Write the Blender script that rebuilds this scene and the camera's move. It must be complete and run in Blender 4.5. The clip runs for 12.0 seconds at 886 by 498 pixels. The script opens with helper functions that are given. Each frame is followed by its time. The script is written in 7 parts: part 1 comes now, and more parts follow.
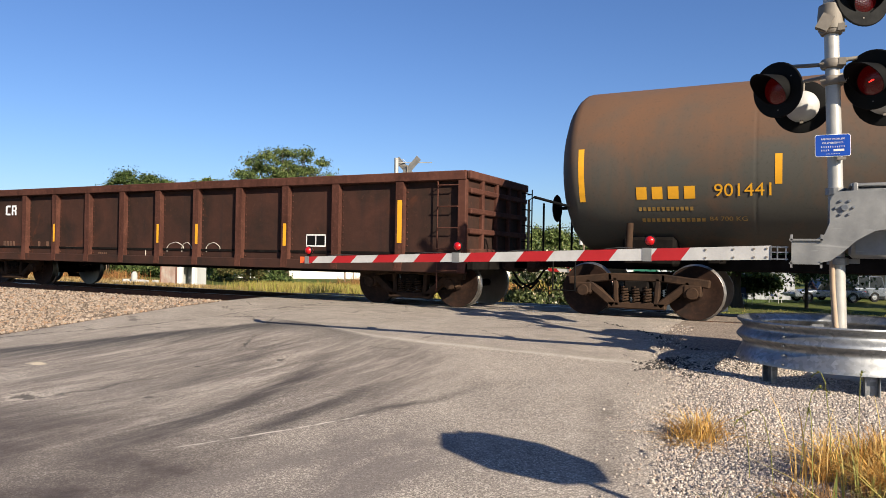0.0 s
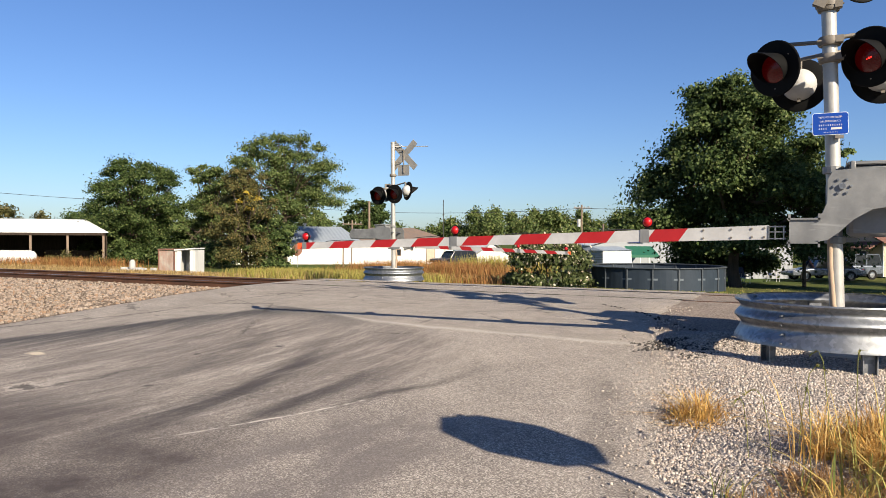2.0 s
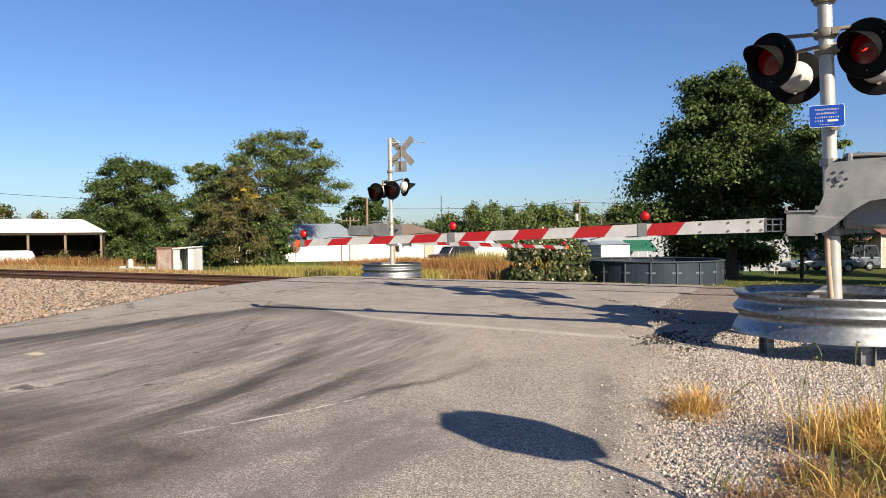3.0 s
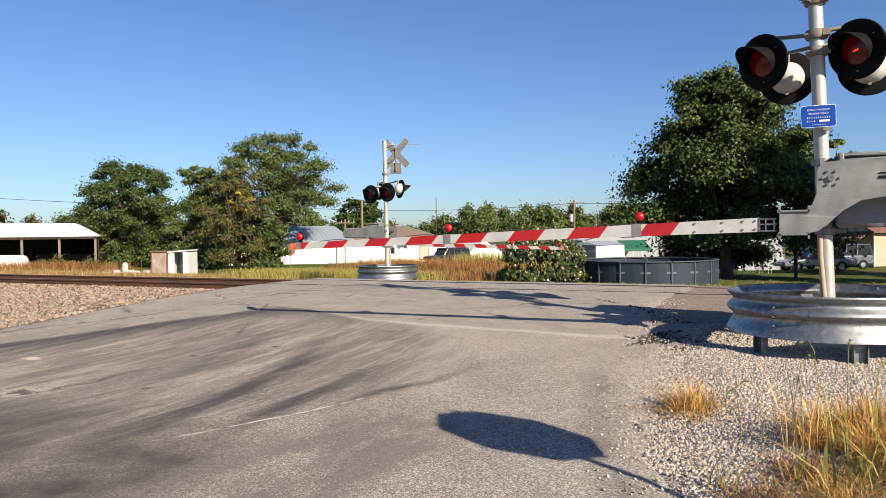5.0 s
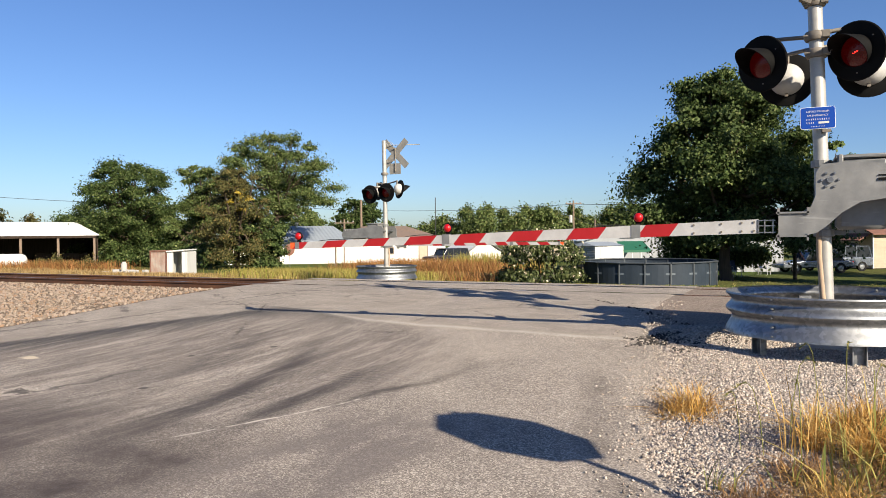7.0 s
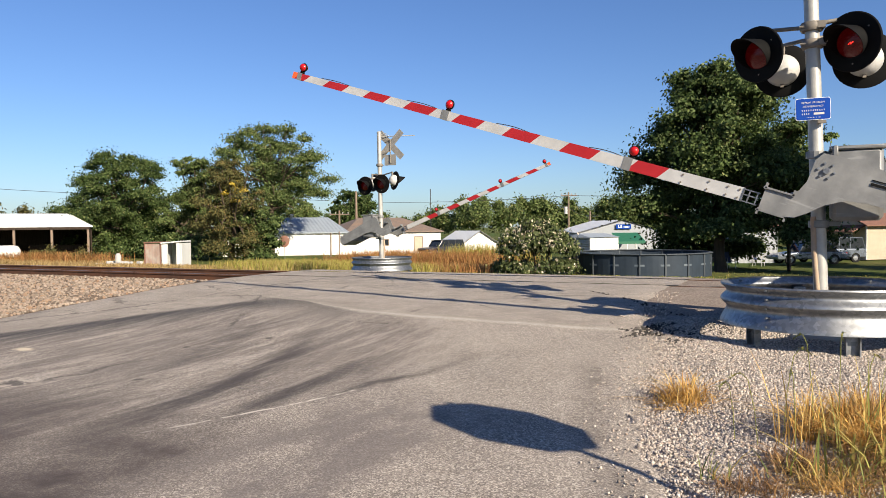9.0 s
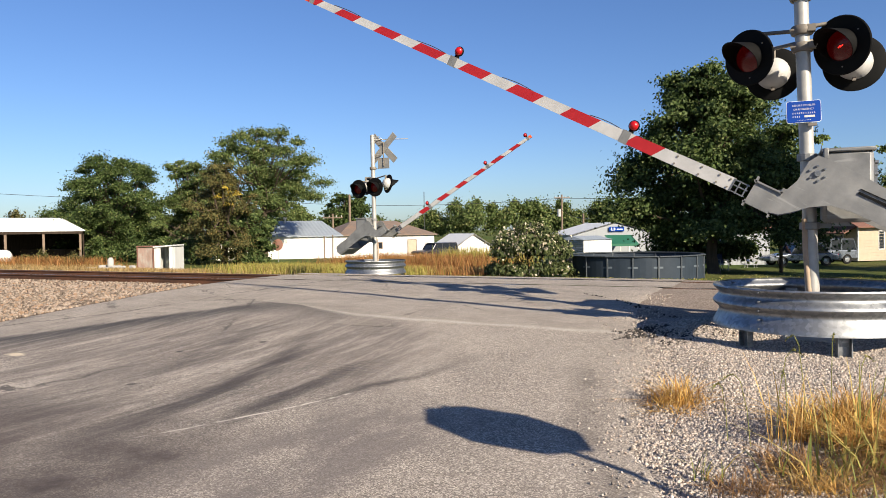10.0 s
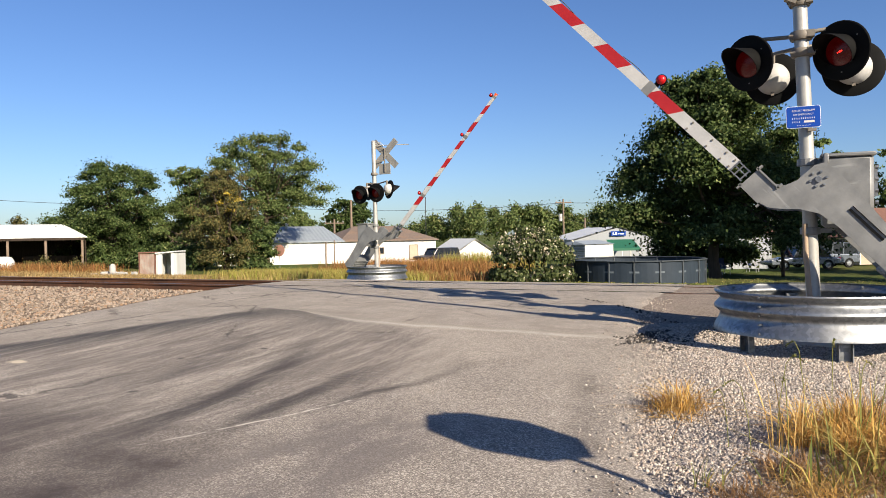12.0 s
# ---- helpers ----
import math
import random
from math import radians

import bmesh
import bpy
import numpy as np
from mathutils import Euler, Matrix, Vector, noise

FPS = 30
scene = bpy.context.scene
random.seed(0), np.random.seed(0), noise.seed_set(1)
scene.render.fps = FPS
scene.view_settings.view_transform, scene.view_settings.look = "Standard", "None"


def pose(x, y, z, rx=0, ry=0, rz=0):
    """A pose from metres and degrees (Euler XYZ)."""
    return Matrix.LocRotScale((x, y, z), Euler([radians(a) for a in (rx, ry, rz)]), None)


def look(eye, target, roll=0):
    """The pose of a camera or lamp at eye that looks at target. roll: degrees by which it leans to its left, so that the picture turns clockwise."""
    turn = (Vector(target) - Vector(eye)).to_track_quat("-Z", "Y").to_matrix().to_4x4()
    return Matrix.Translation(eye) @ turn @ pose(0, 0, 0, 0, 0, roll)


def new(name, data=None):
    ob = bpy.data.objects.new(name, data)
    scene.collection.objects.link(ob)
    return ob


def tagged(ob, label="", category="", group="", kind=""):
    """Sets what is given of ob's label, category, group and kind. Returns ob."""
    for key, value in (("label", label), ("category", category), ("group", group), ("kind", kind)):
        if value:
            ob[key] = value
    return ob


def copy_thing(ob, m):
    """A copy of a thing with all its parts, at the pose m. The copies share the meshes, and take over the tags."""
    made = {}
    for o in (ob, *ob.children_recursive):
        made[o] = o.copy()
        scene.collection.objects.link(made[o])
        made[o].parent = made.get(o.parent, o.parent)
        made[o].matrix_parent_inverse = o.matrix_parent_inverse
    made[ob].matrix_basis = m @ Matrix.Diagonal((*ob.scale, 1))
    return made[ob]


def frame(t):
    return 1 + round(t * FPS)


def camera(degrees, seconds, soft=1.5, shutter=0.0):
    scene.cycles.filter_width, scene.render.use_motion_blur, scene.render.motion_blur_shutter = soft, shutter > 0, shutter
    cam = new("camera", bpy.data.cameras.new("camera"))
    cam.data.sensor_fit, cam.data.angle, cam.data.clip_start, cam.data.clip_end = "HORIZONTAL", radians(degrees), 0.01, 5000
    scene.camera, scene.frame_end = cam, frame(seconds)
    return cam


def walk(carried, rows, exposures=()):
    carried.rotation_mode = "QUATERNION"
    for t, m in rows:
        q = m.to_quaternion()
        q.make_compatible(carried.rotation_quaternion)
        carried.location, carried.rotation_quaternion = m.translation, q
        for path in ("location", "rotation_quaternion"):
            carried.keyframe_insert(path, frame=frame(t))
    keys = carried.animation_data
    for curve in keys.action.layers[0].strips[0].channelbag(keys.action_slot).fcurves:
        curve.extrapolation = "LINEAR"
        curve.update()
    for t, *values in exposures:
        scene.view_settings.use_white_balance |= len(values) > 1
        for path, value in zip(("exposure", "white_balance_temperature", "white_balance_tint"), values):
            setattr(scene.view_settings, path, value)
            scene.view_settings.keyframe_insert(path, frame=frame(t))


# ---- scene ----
# camera: hand-held, standing on the shoulder of the road
cam = camera(64.0, 12.0, 0.8)
PATH = [
    (0, (0.009, -0.012, 1.035), (-0.906, 1.766, 1.051), 1.0),
    (0.5, (0.007, -0.021, 1.044), (-0.908, 1.758, 1.05), 0.9),
    (1, (0.004, -0.021, 1.044), (-0.912, 1.757, 1.045), 1.0),
    (1.5, (0.007, -0.009, 1.036), (-0.907, 1.769, 1.024), 0.6),
    (2, (0.008, 0.005, 1.041), (-0.902, 1.786, 1.011), 0.2),
    (2.5, (0.006, -0.002, 1.046), (-0.899, 1.781, 1.008), -0.0),
    (3, (0.011, 0.003, 1.045), (-0.894, 1.785, 1.003), -0.4),
    (5, (0.019, -0.034, 1.049), (-0.874, 1.755, 1.011), -0.8),
    (5.5, (0.02, -0.024, 1.043), (-0.871, 1.766, 1.004), -0.7),
    (6, (0.018, -0.021, 1.049), (-0.876, 1.767, 1.012), -0.7),
    (6.5, (0.021, -0.027, 1.045), (-0.873, 1.762, 1.011), -0.6),
    (7, (0.02, -0.024, 1.05), (-0.871, 1.766, 1.013), -0.6),
    (9, (0.014, -0.017, 1.045), (-0.865, 1.779, 0.984), -0.6),
    (9.5, (0.013, -0.032, 1.043), (-0.856, 1.768, 0.979), -0.7),
    (10, (0.019, -0.027, 1.048), (-0.844, 1.777, 0.995), -0.8),
    (10.5, (0.018, -0.031, 1.047), (-0.849, 1.771, 0.998), -0.8),
    (11, (0.027, -0.042, 1.049), (-0.838, 1.761, 1.004), -0.9),
    (11.5, (0.029, -0.049, 1.046), (-0.834, 1.755, 1.007), -0.9),
    (12, (0.033, -0.033, 1.062), (-0.834, 1.769, 1.023), -1.0),
]
walk(cam, [(t, look(eye, target, roll)) for t, eye, target, roll in PATH])

# ---- daylight: low sun behind and to one side of the camera ----
SUN_DIR = Vector((2.29, -1.32, 1.40)).normalized()
world = bpy.data.worlds.new("world")
scene.world = world
world.use_nodes = True
wn = world.node_tree
sky = wn.nodes.new("ShaderNodeTexSky")
sky.sky_type = "NISHITA"
sky.sun_disc = False
sky.sun_elevation = math.asin(SUN_DIR.z)
sky.sun_rotation = math.atan2(SUN_DIR.x, SUN_DIR.y)
sky.altitude = 150
sky.air_density = 1.0
sky.dust_density = 0.6
sky.ozone_density = 1.2
bg = wn.nodes["Background"]
bg.inputs["Strength"].default_value = 0.0460
hue = wn.nodes.new("ShaderNodeHueSaturation")
hue.inputs["Saturation"].default_value = 1.08
tint = wn.nodes.new("ShaderNodeMix")
tint.data_type, tint.blend_type = "RGBA", "MULTIPLY"
tint.inputs["Factor"].default_value = 1.0
tint.inputs[7].default_value = (0.76, 0.95, 1.34, 1)
wn.links.new(sky.outputs[0], hue.inputs["Color"])
wn.links.new(hue.outputs[0], tint.inputs[6])
wn.links.new(tint.outputs[2], bg.inputs["Color"])
sun = new("sun", bpy.data.lights.new("sun", "SUN"))
sun.data.energy = 4.8
sun.data.angle = radians(0.53)
sun.data.color = (1.0, 0.885, 0.71)
sun.matrix_world = look(SUN_DIR * 60, (0, 0, 0))
scene.view_settings.exposure = 1.09

# ---- materials ----
def mat(name, build):
    m = bpy.data.materials.new(name)
    m.use_nodes = True
    nt = m.node_tree
    b = nt.nodes["Principled BSDF"]
    build(Nodes(nt, b))
    return m


class Nodes:
    """Short-hand for building node trees."""

    def __init__(self, nt, bsdf):
        self.nt, self.bsdf = nt, bsdf
        self.coord = nt.nodes.new("ShaderNodeTexCoord")

    def link(self, a, b):
        self.nt.links.new(a, b)

    def set(self, **kw):
        for k, v in kw.items():
            self.bsdf.inputs[k.replace("_", " ")].default_value = v

    def vec(self, scale=(1, 1, 1), rot=0.0, space="Object"):
        mp = self.nt.nodes.new("ShaderNodeMapping")
        mp.inputs["Scale"].default_value = scale
        mp.inputs["Rotation"].default_value = (0, 0, rot)
        self.link(self.coord.outputs[space], mp.inputs["Vector"])
        return mp.outputs[0]

    def noise(self, scale, detail=4, rough=0.55, vec=None, dist=0.0):
        n = self.nt.nodes.new("ShaderNodeTexNoise")
        n.inputs["Scale"].default_value = scale
        n.inputs["Detail"].default_value = detail
        n.inputs["Roughness"].default_value = rough
        n.inputs["Distortion"].default_value = dist
        self.link(vec if vec is not None else self.coord.outputs["Object"], n.inputs["Vector"])
        return n.outputs["Fac"]

    def voronoi(self, scale, out="Distance", vec=None, feature="F1"):
        n = self.nt.nodes.new("ShaderNodeTexVoronoi")
        n.feature = feature
        n.inputs["Scale"].default_value = scale
        self.link(vec if vec is not None else self.coord.outputs["Object"], n.inputs["Vector"])
        return n.outputs[out]

    def ramp(self, fac, stops):
        r = self.nt.nodes.new("ShaderNodeValToRGB")
        e = r.color_ramp.elements
        while len(e) < len(stops):
            e.new(0.5)
        for i, (p, c) in enumerate(stops):
            e[i].position = p
            e[i].color = (*c, 1) if len(c) == 3 else c
        self.link(fac, r.inputs["Fac"])
        return r.outputs["Color"]

    def grey(self, fac, lo, hi, a=0.0, b=1.0):
        n = self.nt.nodes.new("ShaderNodeMapRange")
        for k, v in (("From Min", lo), ("From Max", hi), ("To Min", a), ("To Max", b)):
            n.inputs[k].default_value = v
        self.link(fac, n.inputs["Value"])
        return n.outputs[0]

    def mix(self, fac, a, b, mode="MIX"):
        n = self.nt.nodes.new("ShaderNodeMix")
        n.data_type, n.blend_type = "RGBA", mode
        for sock, v in ((n.inputs["Factor"], fac), (n.inputs[6], a), (n.inputs[7], b)):
            if isinstance(v, (int, float)):
                sock.default_value = v
            elif isinstance(v, tuple):
                sock.default_value = (*v, 1)
            else:
                self.link(v, sock)
        return n.outputs[2]

    def math(self, op, a, b=0.0):
        n = self.nt.nodes.new("ShaderNodeMath")
        n.operation = op
        for i, v in enumerate((a, b)):
            if isinstance(v, (int, float)):
                n.inputs[i].default_value = v
            else:
                self.link(v, n.inputs[i])
        return n.outputs[0]

    def along(self, t, pts):
        """A line through points (t, value), straight between them."""
        lo, hi = min(p[1] for p in pts), max(p[1] for p in pts)
        a, b = pts[0][0], pts[-1][0]
        c = self.ramp(self.grey(t, a, b), [((p - a) / (b - a), ((v - lo) / (hi - lo),) * 3) for p, v in pts])
        return self.grey(c, 0.0, 1.0, lo, hi)

    def xyz(self):
        n = self.nt.nodes.new("ShaderNodeSeparateXYZ")
        self.link(self.coord.outputs["Object"], n.inputs[0])
        return n.outputs

    def island(self):
        n = self.nt.nodes.new("ShaderNodeNewGeometry")
        return n.outputs["Random Per Island"]

    def piece(self):
        n = self.nt.nodes.new("ShaderNodeObjectInfo")
        return n.outputs["Random"]

    def color(self, c):
        self.link(c, self.bsdf.inputs["Base Color"])

    def rough(self, r):
        self.link(r, self.bsdf.inputs["Roughness"])

    def bump(self, height, strength=0.3, dist=0.01):
        n = self.nt.nodes.new("ShaderNodeBump")
        n.inputs["Strength"].default_value = strength
        n.inputs["Distance"].default_value = dist
        self.link(height, n.inputs["Height"])
        self.link(n.outputs[0], self.bsdf.inputs["Normal"])


def asphalt(n):
    x, y, z = n.xyz()
    mul, add, sub = (lambda a, b: n.math("MULTIPLY", a, b)), (lambda a, b: n.math("ADD", a, b)), (lambda a, b: n.math("SUBTRACT", a, b))
    g = n.nt.nodes.new("ShaderNodeSeparateColor")
    n.link(n.voronoi(120.0, "Color"), g.inputs[0])
    agg = n.ramp(g.outputs[0], [(0.0, (0.050, 0.042, 0.037)), (0.35, (0.20, 0.172, 0.148)), (0.72, (0.40, 0.345, 0.29)), (1.0, (0.80, 0.71, 0.61))])
    big = n.noise(0.45, 5, 0.6, None, 0.6)
    mid = n.noise(4.0, 6, 0.7)
    base = n.mix(n.grey(big, 0.35, 0.68), (0.23, 0.197, 0.168), (0.44, 0.378, 0.317))
    base = n.mix(n.grey(mid, 0.35, 0.72, 0.0, 0.5), base, (0.17, 0.148, 0.133))
    col = n.mix(0.60, base, agg)
    wig = mul(sub(n.noise(1.5, 4, 0.6), 0.5), 0.30)
    fine = n.noise(1.0, 6, 0.72, n.vec((7.0, 0.9, 1), -0.16), 0.5)
    smear = n.noise(1.0, 5, 0.66, n.vec((1.5, 0.24, 1), -0.16), 0.7)
    # lane that the turning traffic has polished and darkened with rubber, up to the lip of an old patch
    lip = add(sub(x, n.along(y, [(2.2, -4.55), (3.3, -4.16), (3.85, -3.89), (4.67, -3.53), (5.2, -3.36), (5.5, -3.10), (7.0, -3.30), (8.6, -4.2)])), mul(wig, 0.35))
    lane = mul(n.grey(lip, 0.15, -0.55), n.grey(y, 8.9, 7.6))
    col = n.mix(mul(lane, n.grey(smear, 0.38, 0.60, 0.0, 0.58)), col, (0.105, 0.086, 0.078))
    col = n.mix(mul(lane, n.grey(fine, 0.45, 0.70, 0.0, 0.48)), col, (0.085, 0.072, 0.068))
    col = n.mix(mul(n.grey(lip, 0.3, -0.6), n.grey(fine, 0.50, 0.28, 0.0, 0.48)), col, (0.52, 0.45, 0.385))
    # separate tyre marks, fanning out of the turn
    for pts, w0, w1, k, y0, y1 in (
            ([(2.6, -4.32), (3.28, -4.42), (4.88, -4.57), (6.16, -4.88), (8.07, -5.48)], 0.05, 0.30, 0.90, 2.9, 7.6),
            ([(3.2, -3.72), (4.05, -3.77), (5.14, -3.90), (6.63, -3.97)], 0.03, 0.22, 0.88, 3.5, 6.8),
            ([(4.4, -3.55), (4.77, -3.48), (5.40, -3.39), (5.91, -3.08), (6.85, -2.94)], 0.02, 0.14, 0.92, 4.5, 7.0),
            ([(2.4, -5.3), (4.0, -5.5), (6.0, -5.9), (8.4, -6.7)], 0.06, 0.42, 0.42, 2.8, 8.2)):
        off = n.math("ABSOLUTE", add(sub(x, n.along(y, pts)), mul(wig, 0.45)))
        ends = mul(n.grey(y, y0, y0 + 0.9), n.grey(y, y1, y1 - 1.6))
        col = n.mix(mul(mul(n.grey(off, w0, w1, k, 0.0), ends), n.grey(fine, 0.25, 0.55, 0.45, 1.0)), col, (0.055, 0.047, 0.045))
    # pale broken lip of the patch
    reach = mul(n.grey(y, 2.9, 3.4), n.grey(y, 5.5, 5.1))
    pale = mul(n.grey(n.math("ABSOLUTE", lip), 0.004, 0.026, 0.85, 0.0), n.grey(n.noise(2.6, 4, 0.7), 0.42, 0.52))
    col = n.mix(mul(pale, reach), col, (0.66, 0.59, 0.51))
    # broad brown rubber stain at the near end of the lane, and greyer scuffs beside it
    stain = mul(n.grey(n.noise(0.8, 5, 0.66), 0.34, 0.58, 0.42, 1.0), mul(n.grey(add(y, mul(wig, 2.0)), 4.2, 3.3), n.grey(add(x, wig), -2.95, -3.5)))
    col = n.mix(stain, col, (0.066, 0.052, 0.048))
    scuff = mul(n.grey(n.noise(1.0, 5, 0.7, n.vec((1.6, 0.9, 1), 0.4)), 0.42, 0.60, 0.0, 0.72), mul(mul(n.grey(x, -3.5, -3.1), n.grey(x, -1.6, -2.3)), n.grey(y, 5.6, 4.6)))
    col = n.mix(scuff, col, (0.15, 0.128, 0.118))
    # raked ripples across the lane
    rake = mul(n.math("SINE", mul(add(y, mul(n.noise(2.2, 4, 0.7), 0.30)), 70.0)), n.grey(n.noise(1.1, 4), 0.42, 0.60))
    rake = mul(mul(rake, mul(n.grey(y, 4.2, 5.0), n.grey(y, 7.4, 6.4))), mul(n.grey(x, -3.1, -3.7), n.grey(x, -7.5, -6.0)))
    # long rubber band near the far edge of the road
    shift = add(sub(x, n.along(y, [(4.6, -10.2), (5.89, -9.44), (7.28, -8.76), (8.65, -7.98), (9.3, -7.70)])), mul(wig, 0.6))
    band = mul(n.grey(shift, -0.30, -0.10), n.grey(shift, 0.10, 1.1, 1.0, 0.0))
    col = n.mix(mul(mul(band, n.grey(y, 9.5, 8.9)), n.grey(fine, 0.2, 0.55, 0.55, 0.9)), col, (0.045, 0.042, 0.043))
    # smoother, lighter overlay beside the rails and along the far edge, with a pale ragged lip
    ledge = add(sub(y, n.along(x, [(-9.0, 9.70), (-7.8, 9.42), (-7.2, 9.32), (-5.5, 8.64), (-4.65, 8.55), (-2.83, 8.42), (-1.0, 8.3)])), mul(wig, 0.5))
    lay = n.math("MAXIMUM", n.grey(ledge, 0.0, 0.10), n.grey(shift, -0.22, -0.40))
    col = n.mix(mul(lay, 0.42), col, (0.345, 0.300, 0.255))
    patchy = n.grey(n.noise(1.3, 6, 0.72, n.vec((1.0, 1.8, 1), 0.2), 0.6), 0.42, 0.66, 0.0, 0.55)
    col = n.mix(mul(lay, patchy), col, (0.19, 0.163, 0.138))
    flake = n.math("ABSOLUTE", add(n.voronoi(0.7, "Distance", n.vec((1, 1.6, 1), 0.5), "DISTANCE_TO_EDGE"), mul(sub(n.noise(5.0, 4, 0.7), 0.5), 0.10)))
    col = n.mix(mul(mul(lay, n.grey(flake, 0.002, 0.016, 0.65, 0.0)), n.grey(n.noise(0.6, 3), 0.46, 0.54)), col, (0.08, 0.07, 0.06))
    # darker strip on the near side of the overlay's edge, fading away from it
    ledge_dark = mul(mul(n.grey(ledge, -1.0, -0.05), n.grey(ledge, 0.02, -0.02)), mul(n.grey(x, -8.2, -7.6), n.grey(x, -4.4, -6.2)))
    col = n.mix(mul(ledge_dark, 0.7), col, (0.075, 0.066, 0.062))
    edge = mul(n.grey(n.math("ABSOLUTE", ledge), 0.02, 0.12, 0.55, 0.0), n.grey(x, -6.8, -5.6))
    col = n.mix(mul(edge, n.grey(mid, 0.3, 0.6, 0.4, 1.0)), col, (0.56, 0.50, 0.43))
    # dark seams: along the far kerbless edge and across the overlay
    slit = n.math("ABSOLUTE", add(sub(x, n.along(y, [(5.0, -11.0), (6.63, -10.55), (8.16, -9.55), (10.8, -8.95), (12.6, -8.6)])), mul(sub(n.noise(2.8, 5, 0.75), 0.5), 0.55)))
    col = n.mix(mul(n.grey(slit, 0.012, 0.06, 0.75, 0.0), n.grey(n.noise(1.1, 3), 0.38, 0.46)), col, (0.075, 0.067, 0.06))
    # dirt washed along the near edge
    seam = add(sub(x, n.along(y, [(2.2, -0.34), (3.92, -0.82), (4.88, -1.22), (6.07, -1.50), (6.6, -1.66), (8.0, -1.80)])), mul(wig, 0.6))
    dirt = mul(n.grey(n.math("ABSOLUTE", seam), 0.03, 0.24, 0.5, 0.0), n.grey(n.noise(2.2, 5, 0.7), 0.34, 0.58, 0.3, 1.0))
    col = n.mix(mul(dirt, n.grey(y, 7.2, 6.2)), col, (0.098, 0.081, 0.068))
    # cracks
    cell = n.voronoi(0.42, "Distance", n.vec((1, 0.55, 1), 0.3), "DISTANCE_TO_EDGE")
    rag = add(cell, mul(sub(n.noise(7.0, 4, 0.7), 0.5), 0.06))
    crack = mul(n.grey(n.math("ABSOLUTE", rag), 0.001, 0.006, 1.0, 0.0), mul(n.grey(n.noise(0.8, 2), 0.54, 0.62), n.grey(x, -3.9, -4.6)))
    col = n.mix(mul(crack, 0.6), col, (0.06, 0.056, 0.052))
    # a shallow broken patch with a crack leading from it, small tar spots, and a scrap of old paint
    px, py = add(x, 6.45), mul(sub(y, 4.15), 1.7)
    far = n.math("SQRT", add(mul(px, px), mul(py, py)))
    ragged = add(far, mul(n.noise(4.0, 5, 0.75), 1.3))
    col = n.mix(n.grey(n.math("ABSOLUTE", sub(ragged, 0.84)), 0.02, 0.08, 0.55, 0.0), col, (0.50, 0.43, 0.36))
    col = n.mix(n.grey(ragged, 0.70, 0.78, 0.8, 0.0), col, (0.065, 0.057, 0.052))
    tail = n.math("ABSOLUTE", add(sub(x, n.along(y, [(4.1, -6.43), (4.6, -6.30), (5.15, -6.35), (5.8, -6.1)])), mul(sub(n.noise(3.0, 4, 0.7), 0.5), 0.5)))
    col = n.mix(mul(n.grey(tail, 0.008, 0.05, 0.7, 0.0), mul(n.grey(y, 4.0, 4.2), n.grey(y, 5.7, 5.2))), col, (0.07, 0.062, 0.056))
    spot = n.grey(n.voronoi(0.9, "Distance"), 0.035, 0.055, 0.75, 0.0)
    col = n.mix(mul(spot, lane), col, (0.05, 0.046, 0.044))
    qx, qy = add(x, 8.17), mul(sub(y, 5.33), 2.0)
    near = n.math("SQRT", add(mul(qx, qx), mul(qy, qy)))
    col = n.mix(n.grey(add(near, mul(n.noise(9.0, 3), 0.2)), 0.22, 0.28, 0.8, 0.0), col, (0.62, 0.52, 0.38))
    n.color(col)
    n.set(Roughness=0.9)
    n.bsdf.inputs["Specular IOR Level"].default_value = 0.25
    h = add(mul(g.outputs[0], mul(n.grey(lane, 0.0, 1.0, 0.95, 0.55), n.grey(lay, 0.0, 1.0, 1.0, 0.6))), mul(n.noise(26, 4, 0.7), 0.9))
    h = add(h, mul(rake, 0.42))
    h = sub(h, mul(crack, 2.0))
    n.bump(h, 0.85, 0.015)


def stone(dark, light, warm):
    def build(n):
        r = n.island()
        c = n.ramp(r, [(0.0, dark), (0.35, tuple(0.5 * (a + b) for a, b in zip(dark, light))), (0.7, light), (0.9, warm), (1.0, light)])
        n.color(n.mix(n.grey(n.noise(60, 3), 0.3, 0.7, 0.0, 0.35), c, dark))
        n.set(Roughness=0.9)
        n.bump(n.noise(120, 3), 0.3, 0.004)
    return build


def gravel_bed(lo, hi, scale):
    def build(n):
        v = n.voronoi(scale, "Color")
        g = n.nt.nodes.new("ShaderNodeSeparateColor")
        n.link(v, g.inputs[0])
        d = n.voronoi(scale, "Distance")
        c = n.mix(g.outputs[0], lo, hi)
        c = n.mix(n.grey(n.noise(1.3, 4), 0.35, 0.7, 0.0, 0.5), c, tuple(0.55 * q for q in hi))
        n.color(n.mix(n.grey(d, 0.4, 0.75, 0.0, 0.7), c, tuple(0.4 * q for q in lo)))
        n.set(Roughness=0.95)
        n.bump(n.math("SUBTRACT", 1.0, d), 0.6, 0.016)
    return build


def lawn(n):
    big = n.noise(0.05, 4, 0.6)
    mid = n.noise(0.7, 4, 0.6)
    fine = n.noise(16, 3, 0.7)
    c = n.mix(n.grey(big, 0.4, 0.62), (0.055, 0.090, 0.022), (0.15, 0.125, 0.048))
    c = n.mix(n.grey(mid, 0.35, 0.7, 0.0, 0.6), c, (0.085, 0.11, 0.028))
    n.color(n.mix(n.grey(fine, 0.3, 0.7, 0.0, 0.55), c, (0.045, 0.065, 0.018)))
    n.set(Roughness=0.95)
    n.bump(fine, 0.8, 0.06)


